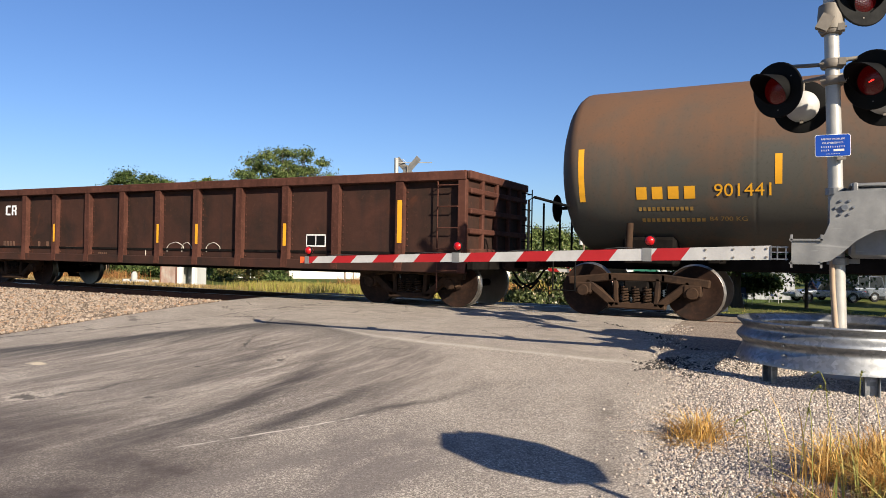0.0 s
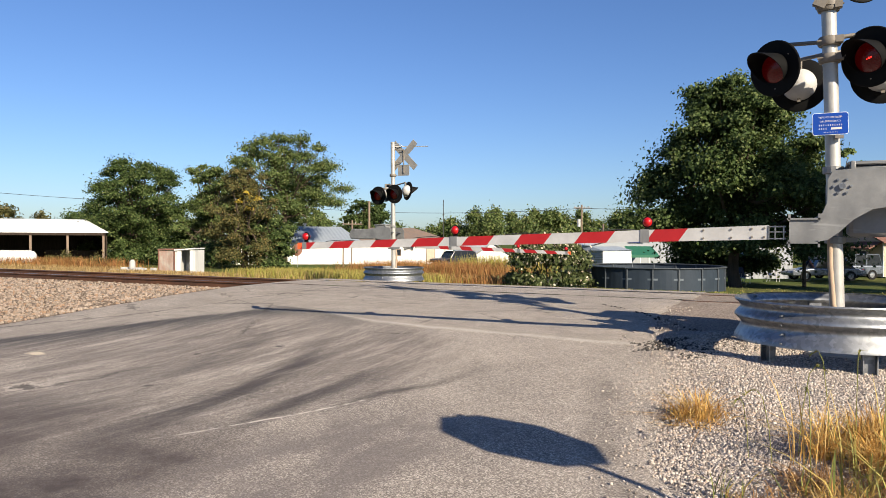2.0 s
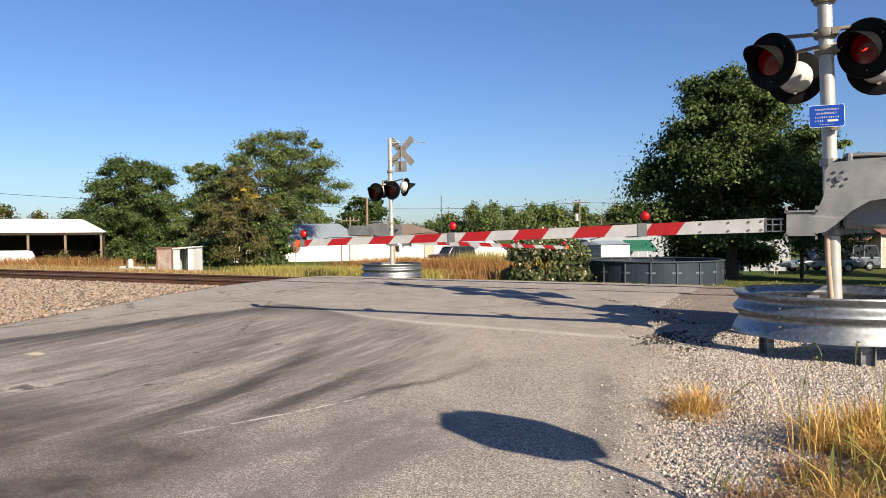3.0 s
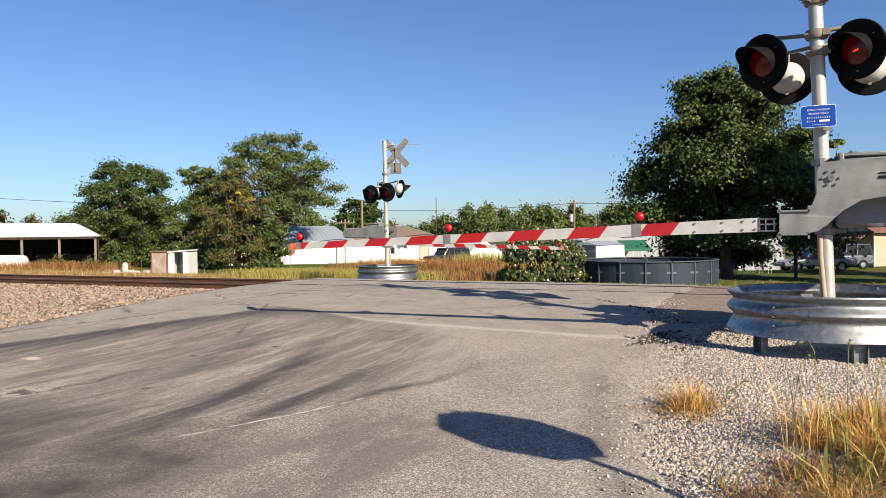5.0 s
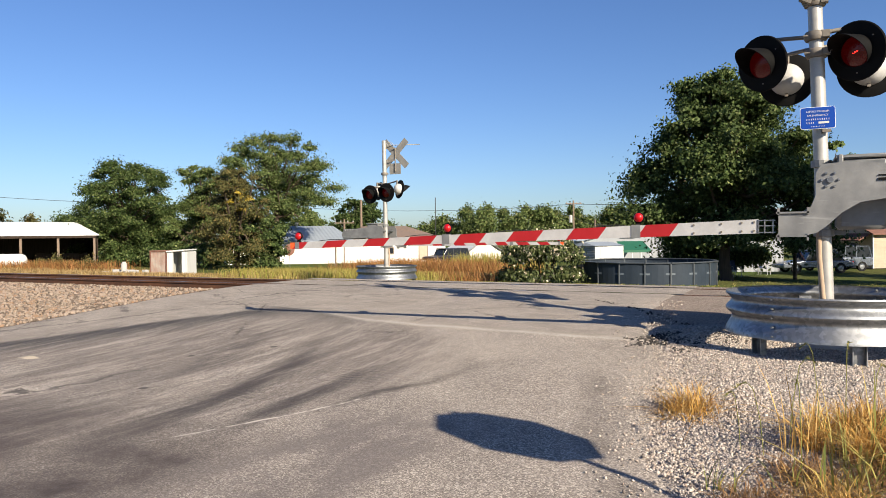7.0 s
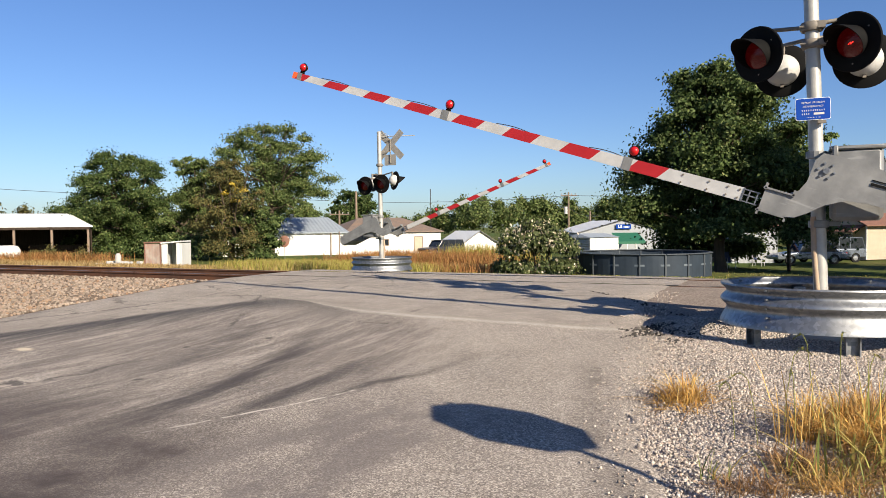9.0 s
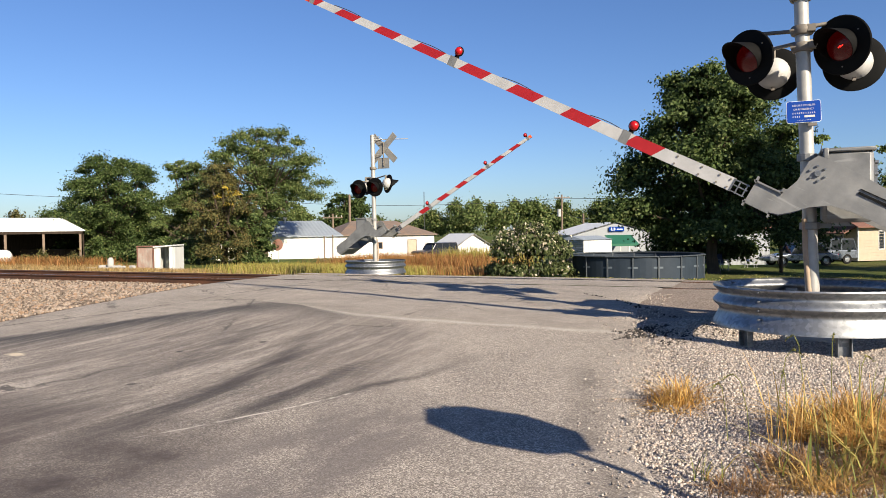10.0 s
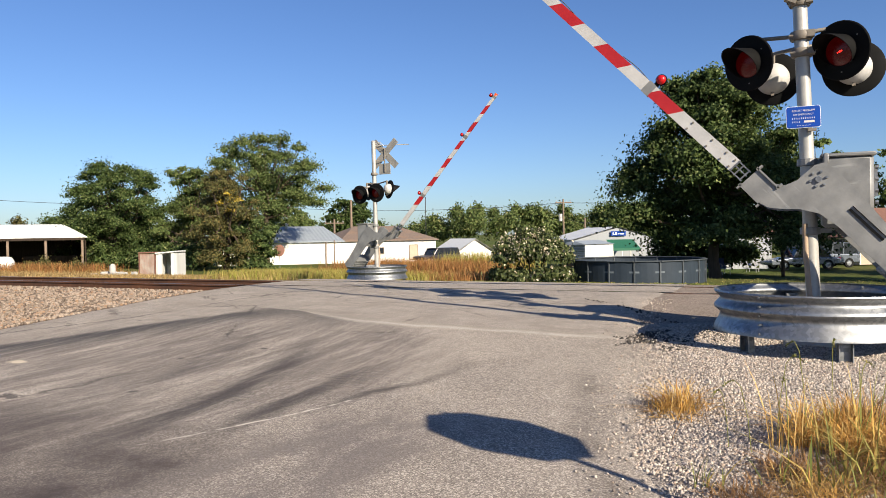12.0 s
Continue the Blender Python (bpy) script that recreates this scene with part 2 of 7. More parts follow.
def blades(stops, trans=0.25):
    def build(n):
        r = n.island()
        n.color(n.ramp(r, stops))
        n.set(Roughness=0.6)
        n.bsdf.inputs["Subsurface Weight"].default_value = 0.0
        t = n.nt.nodes.new("ShaderNodeBsdfTranslucent")
        m = n.nt.nodes.new("ShaderNodeMixShader")
        n.link(n.ramp(r, stops), t.inputs["Color"])
        m.inputs[0].default_value = trans
        n.link(n.bsdf.outputs[0], m.inputs[1])
        n.link(t.outputs[0], m.inputs[2])
        n.link(m.outputs[0], n.nt.nodes["Material Output"].inputs["Surface"])
    return build


def plain(c, rough=0.5, metal=0.0, var=0.12, scale=6.0, bump=0.0):
    def build(n):
        k = n.noise(scale, 5, 0.6)
        f = n.noise(scale * 12, 3, 0.6)
        lo = tuple(max(0.0, q * (1 - 2 * var)) for q in c)
        col = n.mix(n.grey(k, 0.3, 0.7), lo, c)
        n.color(n.mix(n.grey(f, 0.4, 0.75, 0.0, var), col, tuple(q * 0.5 for q in c)))
        n.set(Metallic=metal)
        n.rough(n.grey(k, 0.3, 0.7, rough * 0.85, min(1.0, rough * 1.15)))
        if bump:
            n.bump(f, bump, 0.004)
    return build


def galvanised(n):
    sp = n.voronoi(26.0, "Color")
    g = n.nt.nodes.new("ShaderNodeSeparateColor")
    n.link(sp, g.inputs[0])
    k = n.noise(3.0, 5, 0.6)
    c = n.mix(g.outputs[0], (0.21, 0.217, 0.225), (0.34, 0.348, 0.355))
    c = n.mix(n.grey(k, 0.45, 0.75, 0.0, 0.45), c, (0.16, 0.16, 0.16))
    n.color(c)
    n.set(Metallic=0.9)
    n.rough(n.grey(k, 0.3, 0.7, 0.36, 0.55))
    n.bump(n.noise(9.0, 3), 0.12, 0.01)


def cast_alu(n):
    k = n.noise(4.0, 6, 0.65)
    s = n.noise(1.0, 3, 0.6, n.vec((3, 3, 24)))
    c = n.mix(n.grey(k, 0.3, 0.7), (0.15, 0.15, 0.148), (0.25, 0.25, 0.245))
    c = n.mix(n.grey(s, 0.62, 0.75, 0.0, 0.5), c, (0.36, 0.36, 0.345))
    n.color(c)
    n.set(Metallic=0.35)
    n.rough(n.grey(k, 0.3, 0.7, 0.45, 0.65))
    n.bump(n.noise(60, 3), 0.15, 0.003)


def rusty(base, rust, amount=0.5, streak=True, rough=0.75):
    def build(n):
        k = n.noise(1.1, 6, 0.65, None, 0.4)
        f = n.noise(14, 5, 0.7)
        c = n.mix(n.grey(k, 0.62 - amount * 0.4, 0.72), base, rust)
        if streak:
            s = n.noise(1.0, 4, 0.6, n.vec((5.0, 5.0, 0.35)))
            c = n.mix(n.grey(s, 0.5, 0.72, 0.0, 0.55), c, tuple(q * 0.45 for q in base))
        c = n.mix(n.grey(f, 0.5, 0.8, 0.0, 0.5), c, tuple(q * 1.7 for q in rust))
        n.color(c)
        n.set(Roughness=rough)
        n.bump(n.math("ADD", f, k), 0.2, 0.01)
    return build


def tank_skin(n):
    x, y, z = n.xyz()
    k = n.noise(0.9, 6, 0.65, None, 0.5)
    s = n.noise(1.0, 5, 0.65, n.vec((1.8, 1.8, 0.25)))
    top = n.math("ADD", z, n.math("MULTIPLY", n.math("SUBTRACT", k, 0.5), 4.2))
    c = n.mix(n.grey(top, -0.4, 1.2), (0.070, 0.067, 0.058), (0.120, 0.068, 0.042))
    c = n.mix(n.grey(s, 0.5, 0.75, 0.0, 0.5), c, (0.15, 0.075, 0.042))
    c = n.mix(n.grey(n.noise(22, 4), 0.55, 0.8, 0.0, 0.4), c, (0.035, 0.03, 0.026))
    n.color(c)
    n.set(Roughness=0.62)
    n.bump(k, 0.1, 0.02)


def gondola_skin(n):
    k = n.noise(0.8, 6, 0.65, None, 0.6)
    f = n.noise(9, 5, 0.7)
    s = n.noise(1.0, 5, 0.6, n.vec((4.0, 4.0, 0.4)))
    c = n.mix(n.grey(k, 0.35, 0.68), (0.025, 0.017, 0.014), (0.060, 0.027, 0.020))
    c = n.mix(n.grey(s, 0.52, 0.72, 0.0, 0.55), c, (0.024, 0.018, 0.017))
    c = n.mix(n.grey(n.noise(0.55, 5, 0.7, None, 0.8), 0.60, 0.74, 0.0, 0.7), c, (0.135, 0.042, 0.020))
    c = n.mix(n.grey(f, 0.58, 0.8, 0.0, 0.5), c, (0.11, 0.048, 0.030))
    n.color(c)
    n.set(Roughness=0.7)
    n.bump(n.math("ADD", n.noise(1.3, 3), n.math("MULTIPLY", f, 0.2)), 0.45, 0.05)


def white_wall(n):
    s = n.noise(1.0, 5, 0.6, n.vec((2.2, 2.2, 0.25)))
    k = n.noise(0.5, 5, 0.6)
    c = n.mix(n.grey(s, 0.52, 0.78, 0.0, 0.5), (0.62, 0.60, 0.56), (0.36, 0.31, 0.26))
    n.color(n.mix(n.grey(k, 0.45, 0.75, 0.0, 0.35), c, (0.48, 0.46, 0.42)))
    n.set(Roughness=0.8)
    n.bump(n.noise(30, 3), 0.2, 0.01)


def lens_red(n):
    v = n.voronoi(60, "Distance")
    n.color(n.mix(n.grey(v, 0.1, 0.6), (0.045, 0.002, 0.003), (0.02, 0.001, 0.002)))
    n.set(Roughness=0.25)
    n.bump(v, 0.4, 0.004)
    n.bsdf.inputs["Emission Color"].default_value = (1.0, 0.02, 0.02, 1)
    n.bsdf.inputs["Emission Strength"].default_value = 0.01


def glow(c, s):
    def build(n):
        n.set(Roughness=0.3)
        n.bsdf.inputs["Base Color"].default_value = (*c, 1)
        n.bsdf.inputs["Emission Color"].default_value = (*c, 1)
        n.bsdf.inputs["Emission Strength"].default_value = s
    return build


def wood(c):
    def build(n):
        g = n.noise(1.0, 5, 0.65, n.vec((14, 14, 1.0)))
        k = n.noise(2.0, 4)
        col = n.mix(n.grey(g, 0.3, 0.7), tuple(q * 0.45 for q in c), c)
        n.color(n.mix(n.grey(k, 0.4, 0.7, 0.0, 0.4), col, tuple(q * 0.6 for q in c)))
        n.set(Roughness=0.85)
        n.bump(g, 0.4, 0.01)
    return build


def ribbed_metal(c, pitch, axis, dirt=0.35):
    def build(n):
        q = n.xyz()[axis]
        w = n.math("SINE", n.math("MULTIPLY", q, 2 * math.pi / pitch))
        s = n.noise(1.0, 4, 0.6, n.vec((2.5, 2.5, 0.3)))
        n.color(n.mix(n.grey(s, 0.5, 0.8, 0.0, dirt), c, tuple(0.45 * v for v in c)))
        n.set(Roughness=0.5)
        n.bump(w, 0.5, 0.02)
    return build


M = {}
M["asphalt"] = mat("asphalt", asphalt)
M["ballast_bed"] = mat("ballast_bed", gravel_bed((0.12, 0.085, 0.065), (0.30, 0.235, 0.185), 17.0))
M["shoulder_bed"] = mat("shoulder_bed", gravel_bed((0.24, 0.205, 0.178), (0.48, 0.42, 0.365), 70.0))
M["ballast_stone"] = mat("ballast_stone", stone((0.075, 0.055, 0.043), (0.37, 0.30, 0.237), (0.27, 0.165, 0.10)))
M["crumb"] = mat("crumb", stone((0.03, 0.027, 0.025), (0.075, 0.068, 0.062), (0.11, 0.09, 0.075)))
M["pale_stone"] = mat("pale_stone", stone((0.15, 0.125, 0.11), (0.60, 0.53, 0.46), (0.40, 0.30, 0.23)))
M["lawn"] = mat("lawn", lawn)
M["rail"] = mat("rail", rusty((0.060, 0.034, 0.024), (0.11, 0.05, 0.028), 0.5, False, 0.6))
M["railtop"] = mat("railtop", plain((0.32, 0.31, 0.30), 0.3, 0.9, 0.1, 8))
M["tie"] = mat("tie", wood((0.085, 0.052, 0.036)))
M["galv"] = mat("galv", galvanised)
M["alu"] = mat("alu", cast_alu)
M["mast_white"] = mat("mast_white", plain((0.43, 0.415, 0.385), 0.45, 0.25, 0.14, 4, 0.1))
M["black"] = mat("black", plain((0.006, 0.006, 0.006), 0.7, 0.0, 0.2, 6))
M["lampgrey"] = mat("lampgrey", plain((0.47, 0.46, 0.44), 0.45, 0.0, 0.08, 8))
M["bracket"] = mat("bracket", plain((0.23, 0.20, 0.165), 0.65, 0.2, 0.2, 10, 0.2))
M["lens"] = mat("lens", lens_red)
M["filament"] = mat("filament", glow((1.0, 0.03, 0.02), 0.9))
M["arm_red"] = mat("arm_red", plain((0.36, 0.012, 0.014), 0.42, 0.0, 0.10, 4))
M["arm_white"] = mat("arm_white", plain((0.47, 0.46, 0.45), 0.42, 0.0, 0.14, 4))
M["orange"] = mat("orange", plain((0.75, 0.12, 0.03), 0.4, 0.0, 0.1, 6))
M["bulb_red"] = mat("bulb_red", glow((0.36, 0.004, 0.006), 0.05))
M["sign_blue"] = mat("sign_blue", plain((0.004, 0.042, 0.26), 0.55, 0.0, 0.06, 5))
M["sign_white"] = mat("sign_white", plain((0.80, 0.80, 0.80), 0.4, 0.0, 0.05, 5))
M["signback"] = mat("signback", plain((0.30, 0.285, 0.26), 0.55, 0.3, 0.15, 5))
M["stop_red"] = mat("stop_red", plain((0.45, 0.012, 0.015), 0.4, 0.0, 0.05, 5))
M["hose"] = mat("hose", plain((0.40, 0.29, 0.20), 0.7, 0.0, 0.15, 6, 0.1))
M["gondola"] = mat("gondola", gondola_skin)
M["gondola_post"] = mat("gondola_post", rusty((0.055, 0.023, 0.017), (0.098, 0.041, 0.029), 0.55))
M["tank"] = mat("tank", tank_skin)
M["truck"] = mat("truck", rusty((0.022, 0.015, 0.012), (0.055, 0.032, 0.02), 0.5, False, 0.8))
M["under"] = mat("under", plain((0.014, 0.012, 0.011), 0.85, 0.0, 0.3, 5))
M["wheel"] = mat("wheel", rusty((0.016, 0.011, 0.009), (0.042, 0.021, 0.014), 0.5, False, 0.6))
M["tread"] = mat("tread", plain((0.30, 0.28, 0.26), 0.35, 0.9, 0.1, 8))
M["yellow"] = mat("yellow", plain((0.75, 0.36, 0.015), 0.5, 0.0, 0.08, 6))
M["yellow_worn"] = mat("yellow_worn", plain((0.40, 0.24, 0.055), 0.7, 0.0, 0.3, 14))
M["ghost"] = mat("ghost", plain((0.17, 0.085, 0.05), 0.75, 0.0, 0.35, 12))
M["chalk"] = mat("chalk", plain((0.46, 0.42, 0.36), 0.8, 0.0, 0.25, 14))
M["dry"] = mat("dry", blades([(0.0, (0.42, 0.215, 0.06)), (0.5, (0.64, 0.385, 0.105)), (0.85, (0.74, 0.53, 0.21)), (1.0, (0.22, 0.11, 0.035))]))
M["greengrass"] = mat("greengrass", blades([(0.0, (0.09, 0.115, 0.03)), (0.5, (0.19, 0.205, 0.05)), (0.8, (0.32, 0.29, 0.08)), (1.0, (0.50, 0.36, 0.11))]))
M["weed_yellow"] = mat("weed_yellow", blades([(0.0, (0.20, 0.17, 0.045)), (0.5, (0.34, 0.27, 0.07)), (0.8, (0.28, 0.30, 0.06)), (1.0, (0.50, 0.37, 0.14))]))
M["weed_red"] = mat("weed_red", blades([(0.0, (0.16, 0.075, 0.03)), (0.5, (0.30, 0.14, 0.05)), (0.8, (0.38, 0.20, 0.08)), (1.0, (0.22, 0.17, 0.05))]))
M["leaf_dark"] = mat("leaf_dark", blades([(0.0, (0.028, 0.046, 0.013)), (0.5, (0.055, 0.086, 0.024)), (0.85, (0.10, 0.135, 0.040)), (1.0, (0.17, 0.19, 0.07))], 0.3))
M["leaf_deep"] = mat("leaf_deep", blades([(0.0, (0.026, 0.044, 0.013)), (0.5, (0.054, 0.084, 0.024)), (0.85, (0.105, 0.138, 0.044)), (1.0, (0.18, 0.205, 0.08))], 0.2))
M["leaf_mid"] = mat("leaf_mid", blades([(0.0, (0.050, 0.075, 0.022)), (0.5, (0.10, 0.14, 0.040)), (0.85, (0.16, 0.19, 0.065)), (1.0, (0.24, 0.23, 0.09))], 0.3))
M["leaf_olive"] = mat("leaf_olive", blades([(0.0, (0.055, 0.060, 0.022)), (0.5, (0.11, 0.105, 0.038)), (0.85, (0.16, 0.14, 0.05)), (1.0, (0.20, 0.13, 0.05))], 0.3))
M["leaf_yellow"] = mat("leaf_yellow", blades([(0.0, (0.22, 0.17, 0.02)), (1.0, (0.45, 0.32, 0.03))], 0.3))
M["blossom"] = mat("blossom", blades([(0.0, (0.42, 0.34, 0.22)), (1.0, (0.72, 0.64, 0.48))], 0.3))
M["bark"] = mat("bark", wood((0.12, 0.09, 0.065)))
M["white_wall"] = mat("white_wall", white_wall)
M["steel_roof"] = mat("steel_roof", ribbed_metal((0.25, 0.28, 0.31), 0.35, 0))
M["brown_roof"] = mat("brown_roof", rusty((0.16, 0.12, 0.095), (0.22, 0.14, 0.09), 0.4))
M["white_roof"] = mat("white_roof", ribbed_metal((0.66, 0.66, 0.64), 0.3, 0, 0.12))
M["white_metal"] = mat("white_metal", ribbed_metal((0.56, 0.55, 0.52), 0.3, 0, 0.5))
M["rust_panel"] = mat("rust_panel", rusty((0.30, 0.26, 0.22), (0.20, 0.075, 0.045), 0.6))
M["barn_dark"] = mat("barn_dark", wood((0.06, 0.045, 0.035)))
M["post_wood"] = mat("post_wood", wood((0.24, 0.175, 0.125)))
M["siding"] = mat("siding", plain((0.42, 0.345, 0.255), 0.75, 0.0, 0.08, 3))
M["shingle"] = mat("shingle", plain((0.20, 0.095, 0.065), 0.85, 0.0, 0.2, 5, 0.4))
M["grey_siding"] = mat("grey_siding", ribbed_metal((0.27, 0.285, 0.30), 0.3, 0, 0.25))
M["green_awning"] = mat("green_awning", plain((0.015, 0.12, 0.065), 0.7, 0.0, 0.1, 5))
M["pool_wall"] = mat("pool_wall", plain((0.030, 0.041, 0.056), 0.5, 0.0, 0.15, 1.5))
M["pool_trim"] = mat("pool_trim", plain((0.06, 0.07, 0.08), 0.5, 0.2, 0.1, 5))
M["pool_stripe"] = mat("pool_stripe", plain((0.095, 0.115, 0.135), 0.6, 0.0, 0.1, 5))
M["carpaint"] = mat("carpaint", plain((0.16, 0.18, 0.21), 0.28, 0.5, 0.04, 3))
M["carpaint_dark"] = mat("carpaint_dark", plain((0.05, 0.045, 0.05), 0.3, 0.3, 0.04, 3))
M["glass"] = mat("glass", plain((0.02, 0.024, 0.03), 0.08, 0.0, 0.05, 3))
M["tyre"] = mat("tyre", plain((0.018, 0.018, 0.018), 0.9, 0.0, 0.1, 8))
M["chair_blue"] = mat("chair_blue", plain((0.02, 0.035, 0.085), 0.8, 0.0, 0.1, 8))
M["concrete"] = mat("concrete", plain((0.42, 0.40, 0.37), 0.9, 0.0, 0.15, 5, 0.3))
M["fine_gravel"] = mat("fine_gravel", gravel_bed((0.22, 0.175, 0.145), (0.36, 0.30, 0.25), 42.0))
M["straw"] = mat("straw", blades([(0.0, (0.24, 0.15, 0.06)), (0.5, (0.36, 0.25, 0.10)), (0.8, (0.42, 0.31, 0.15)), (1.0, (0.20, 0.11, 0.05))]))
M["leaf_bush"] = mat("leaf_bush", blades([(0.0, (0.040, 0.058, 0.020)), (0.5, (0.085, 0.105, 0.040)), (0.85, (0.13, 0.15, 0.055)), (1.0, (0.19, 0.20, 0.09))], 0.3))
M["wire"] = mat("wire", plain((0.03, 0.03, 0.03), 0.7, 0.0, 0.05, 5))
M["propane"] = mat("propane", plain((0.74, 0.72, 0.68), 0.5, 0.0, 0.12, 3))

# dull surfaces: rust, soot, matt black paint, leaves and stone hardly mirror the sky
for dull, level in (("gondola", 0.06), ("gondola_post", 0.08), ("tank", 0.14), ("truck", 0.06), ("under", 0.03), ("wheel", 0.08), ("black", 0.12), ("leaf_dark", 0.14), ("leaf_deep", 0.14), ("leaf_mid", 0.16),
                    ("leaf_olive", 0.12), ("leaf_bush", 0.16), ("barn_dark", 0.02), ("bark", 0.08), ("tyre", 0.1), ("tie", 0.05), ("rail", 0.12), ("lawn", 0.05), ("ballast_stone", 0.15), ("pale_stone", 0.15),
                    ("ballast_bed", 0.05), ("shoulder_bed", 0.05), ("fine_gravel", 0.05), ("crumb", 0.05), ("dry", 0.2), ("greengrass", 0.25), ("straw", 0.15), ("weed_red", 0.1), ("weed_yellow", 0.15), ("pool_wall", 0.2), ("sign_blue", 0.1)):
    M[dull].node_tree.nodes["Principled BSDF"].inputs["Specular IOR Level"].default_value = level

# ---- mesh helpers ----
class Geo:
    """Collects faces of one mesh; each block of faces may carry its own material slot."""

    def __init__(self):
        self.v, self.f, self.m = [], [], []

    def add(self, verts, faces, slot=0):
        o = len(self.v)
        self.v += [tuple(p) for p in verts]
        self.f += [tuple(i + o for i in q) for q in faces]
        self.m += [slot] * len(faces)
        return self

    def box(self, c, s, slot=0, m=None):
        x, y, z = (q / 2 for q in s)
        pts = [Vector((a * x, b * y, d * z)) for a in (-1, 1) for b in (-1, 1) for d in (-1, 1)]
        if m is not None:
            pts = [m @ p for p in pts]
        pts = [p + Vector(c) for p in pts]
        return self.add(pts, [(0, 1, 3, 2), (4, 6, 7, 5), (0, 4, 5, 1), (2, 3, 7, 6), (0, 2, 6, 4), (1, 5, 7, 3)], slot)

    def bevbox(self, c, s, b, slot=0, m=None):
        """A box with chamfered edges all round."""
        h = [q / 2 for q in s]
        pts, idx = [], {}
        for sx in (-1, 1):
            for sy in (-1, 1):
                for sz in (-1, 1):
                    for ax in range(3):
                        p = [sx * (h[0] - b), sy * (h[1] - b), sz * (h[2] - b)]
                        p[ax] = (sx, sy, sz)[ax] * h[ax]
                        idx[sx, sy, sz, ax] = len(pts)
                        q = Vector(p)
                        pts.append((m @ q if m is not None else q) + Vector(c))
        fs = []
        for ax in range(3):
            o = [i for i in range(3) if i != ax]
            for s1 in (-1, 1):
                def key(a, d):
                    k = [0, 0, 0]
                    k[ax], k[o[0]], k[o[1]] = s1, a, d
                    return tuple(k)
                fs.append([idx[(*key(a, d), ax)] for a, d in ((-1, -1), (1, -1), (1, 1), (-1, 1))])
        for ax in range(3):
            o = [i for i in range(3) if i != ax]
            for a in (-1, 1):
                for d in (-1, 1):
                    def key2(s1):
                        k = [0, 0, 0]
                        k[ax], k[o[0]], k[o[1]] = s1, a, d
                        return tuple(k)
                    fs.append([idx[(*key2(-1), o[0])], idx[(*key2(1), o[0])], idx[(*key2(1), o[1])], idx[(*key2(-1), o[1])]])
        for sx in (-1, 1):
            for sy in (-1, 1):
                for sz in (-1, 1):
                    fs.append([idx[sx, sy, sz, ax] for ax in range(3)])
        return self.add(pts, fs, slot)

    def tube(self, pts, radii, seg=12, slot=0, caps=True):
        """A round bar along a line of points; radii: one, or one a point."""
        pts = [Vector(p) for p in pts]
        if isinstance(radii, (int, float)):
            radii = [radii] * len(pts)
        rings = []
        up = None
        for i, p in enumerate(pts):
            d = (pts[min(i + 1, len(pts) - 1)] - pts[max(i - 1, 0)]).normalized()
            if up is None:
                up = Vector((0, 0, 1)) if abs(d.z) < 0.9 else Vector((1, 0, 0))
            a = d.cross(up).normalized()
            b = a.cross(d)
            up = b
            rings.append([p + radii[i] * (a * math.cos(2 * math.pi * k / seg) + b * math.sin(2 * math.pi * k / seg)) for k in range(seg)])
        vs = [q for r in rings for q in r]
        fs = [(i * seg + k, i * seg + (k + 1) % seg, (i + 1) * seg + (k + 1) % seg, (i + 1) * seg + k) for i in range(len(pts) - 1) for k in range(seg)]
        if caps:
            fs += [tuple(range(seg))[::-1], tuple((len(pts) - 1) * seg + k for k in range(seg))]
        return self.add(vs, fs, slot)

    def lathe(self, prof, m, seg=24, slot=0, arc=1.0, start=0.0):
        """Turns a profile of (radius, height) round the z axis of m; arc below 1 leaves it open."""
        n = seg if arc >= 1 else seg + 1
        vs = [m @ Vector((r * math.cos(start + 2 * math.pi * arc * k / seg), r * math.sin(start + 2 * math.pi * arc * k / seg), h)) for r, h in prof for k in range(n)]
        fs = []
        for i in range(len(prof) - 1):
            for k in range(seg):
                j = (k + 1) % n
                fs.append((i * n + k, i * n + j, (i + 1) * n + j, (i + 1) * n + k))
        return self.add(vs, fs, slot)

    def prism(self, outline, lo, hi, m=None, slot=0):
        """An outline in the x-z plane, drawn out along y from lo to hi."""
        n = len(outline)
        vs = [Vector((x, y, z)) for y in (lo, hi) for x, z in outline]
        if m is not None:
            vs = [m @ v for v in vs]
        fs = [tuple(range(n)), tuple(range(2 * n - 1, n - 1, -1))] + [(i, n + i, n + (i + 1) % n, (i + 1) % n) for i in range(n)]
        return self.add(vs, fs, slot)

    def sheet(self, fn, us, vs, slot=0):
        """A grid of points fn(u, v)."""
        n = len(vs)
        return self.add([fn(u, v) for u in us for v in vs], [(i * n + j, (i + 1) * n + j, (i + 1) * n + j + 1, i * n + j + 1) for i in range(len(us) - 1) for j in range(n - 1)], slot)


def mesh_of(name, g, mats, smooth=False, fix=True):
    me = bpy.data.meshes.new(name)
    me.from_pydata(g.v, [], g.f)
    mats = mats if isinstance(mats, (list, tuple)) else [mats]
    for q in mats:
        me.materials.append(M[q])
    me.polygons.foreach_set("material_index", g.m)
    if smooth:
        me.polygons.foreach_set("use_smooth", [True] * len(me.polygons))
    if fix:
        bm = bmesh.new()
        bm.from_mesh(me)
        bmesh.ops.recalc_face_normals(bm, faces=bm.faces)
        bm.to_mesh(me)
        bm.free()
    me.update()
    if smooth:
        me.set_sharp_from_angle(angle=radians(38))
    return me


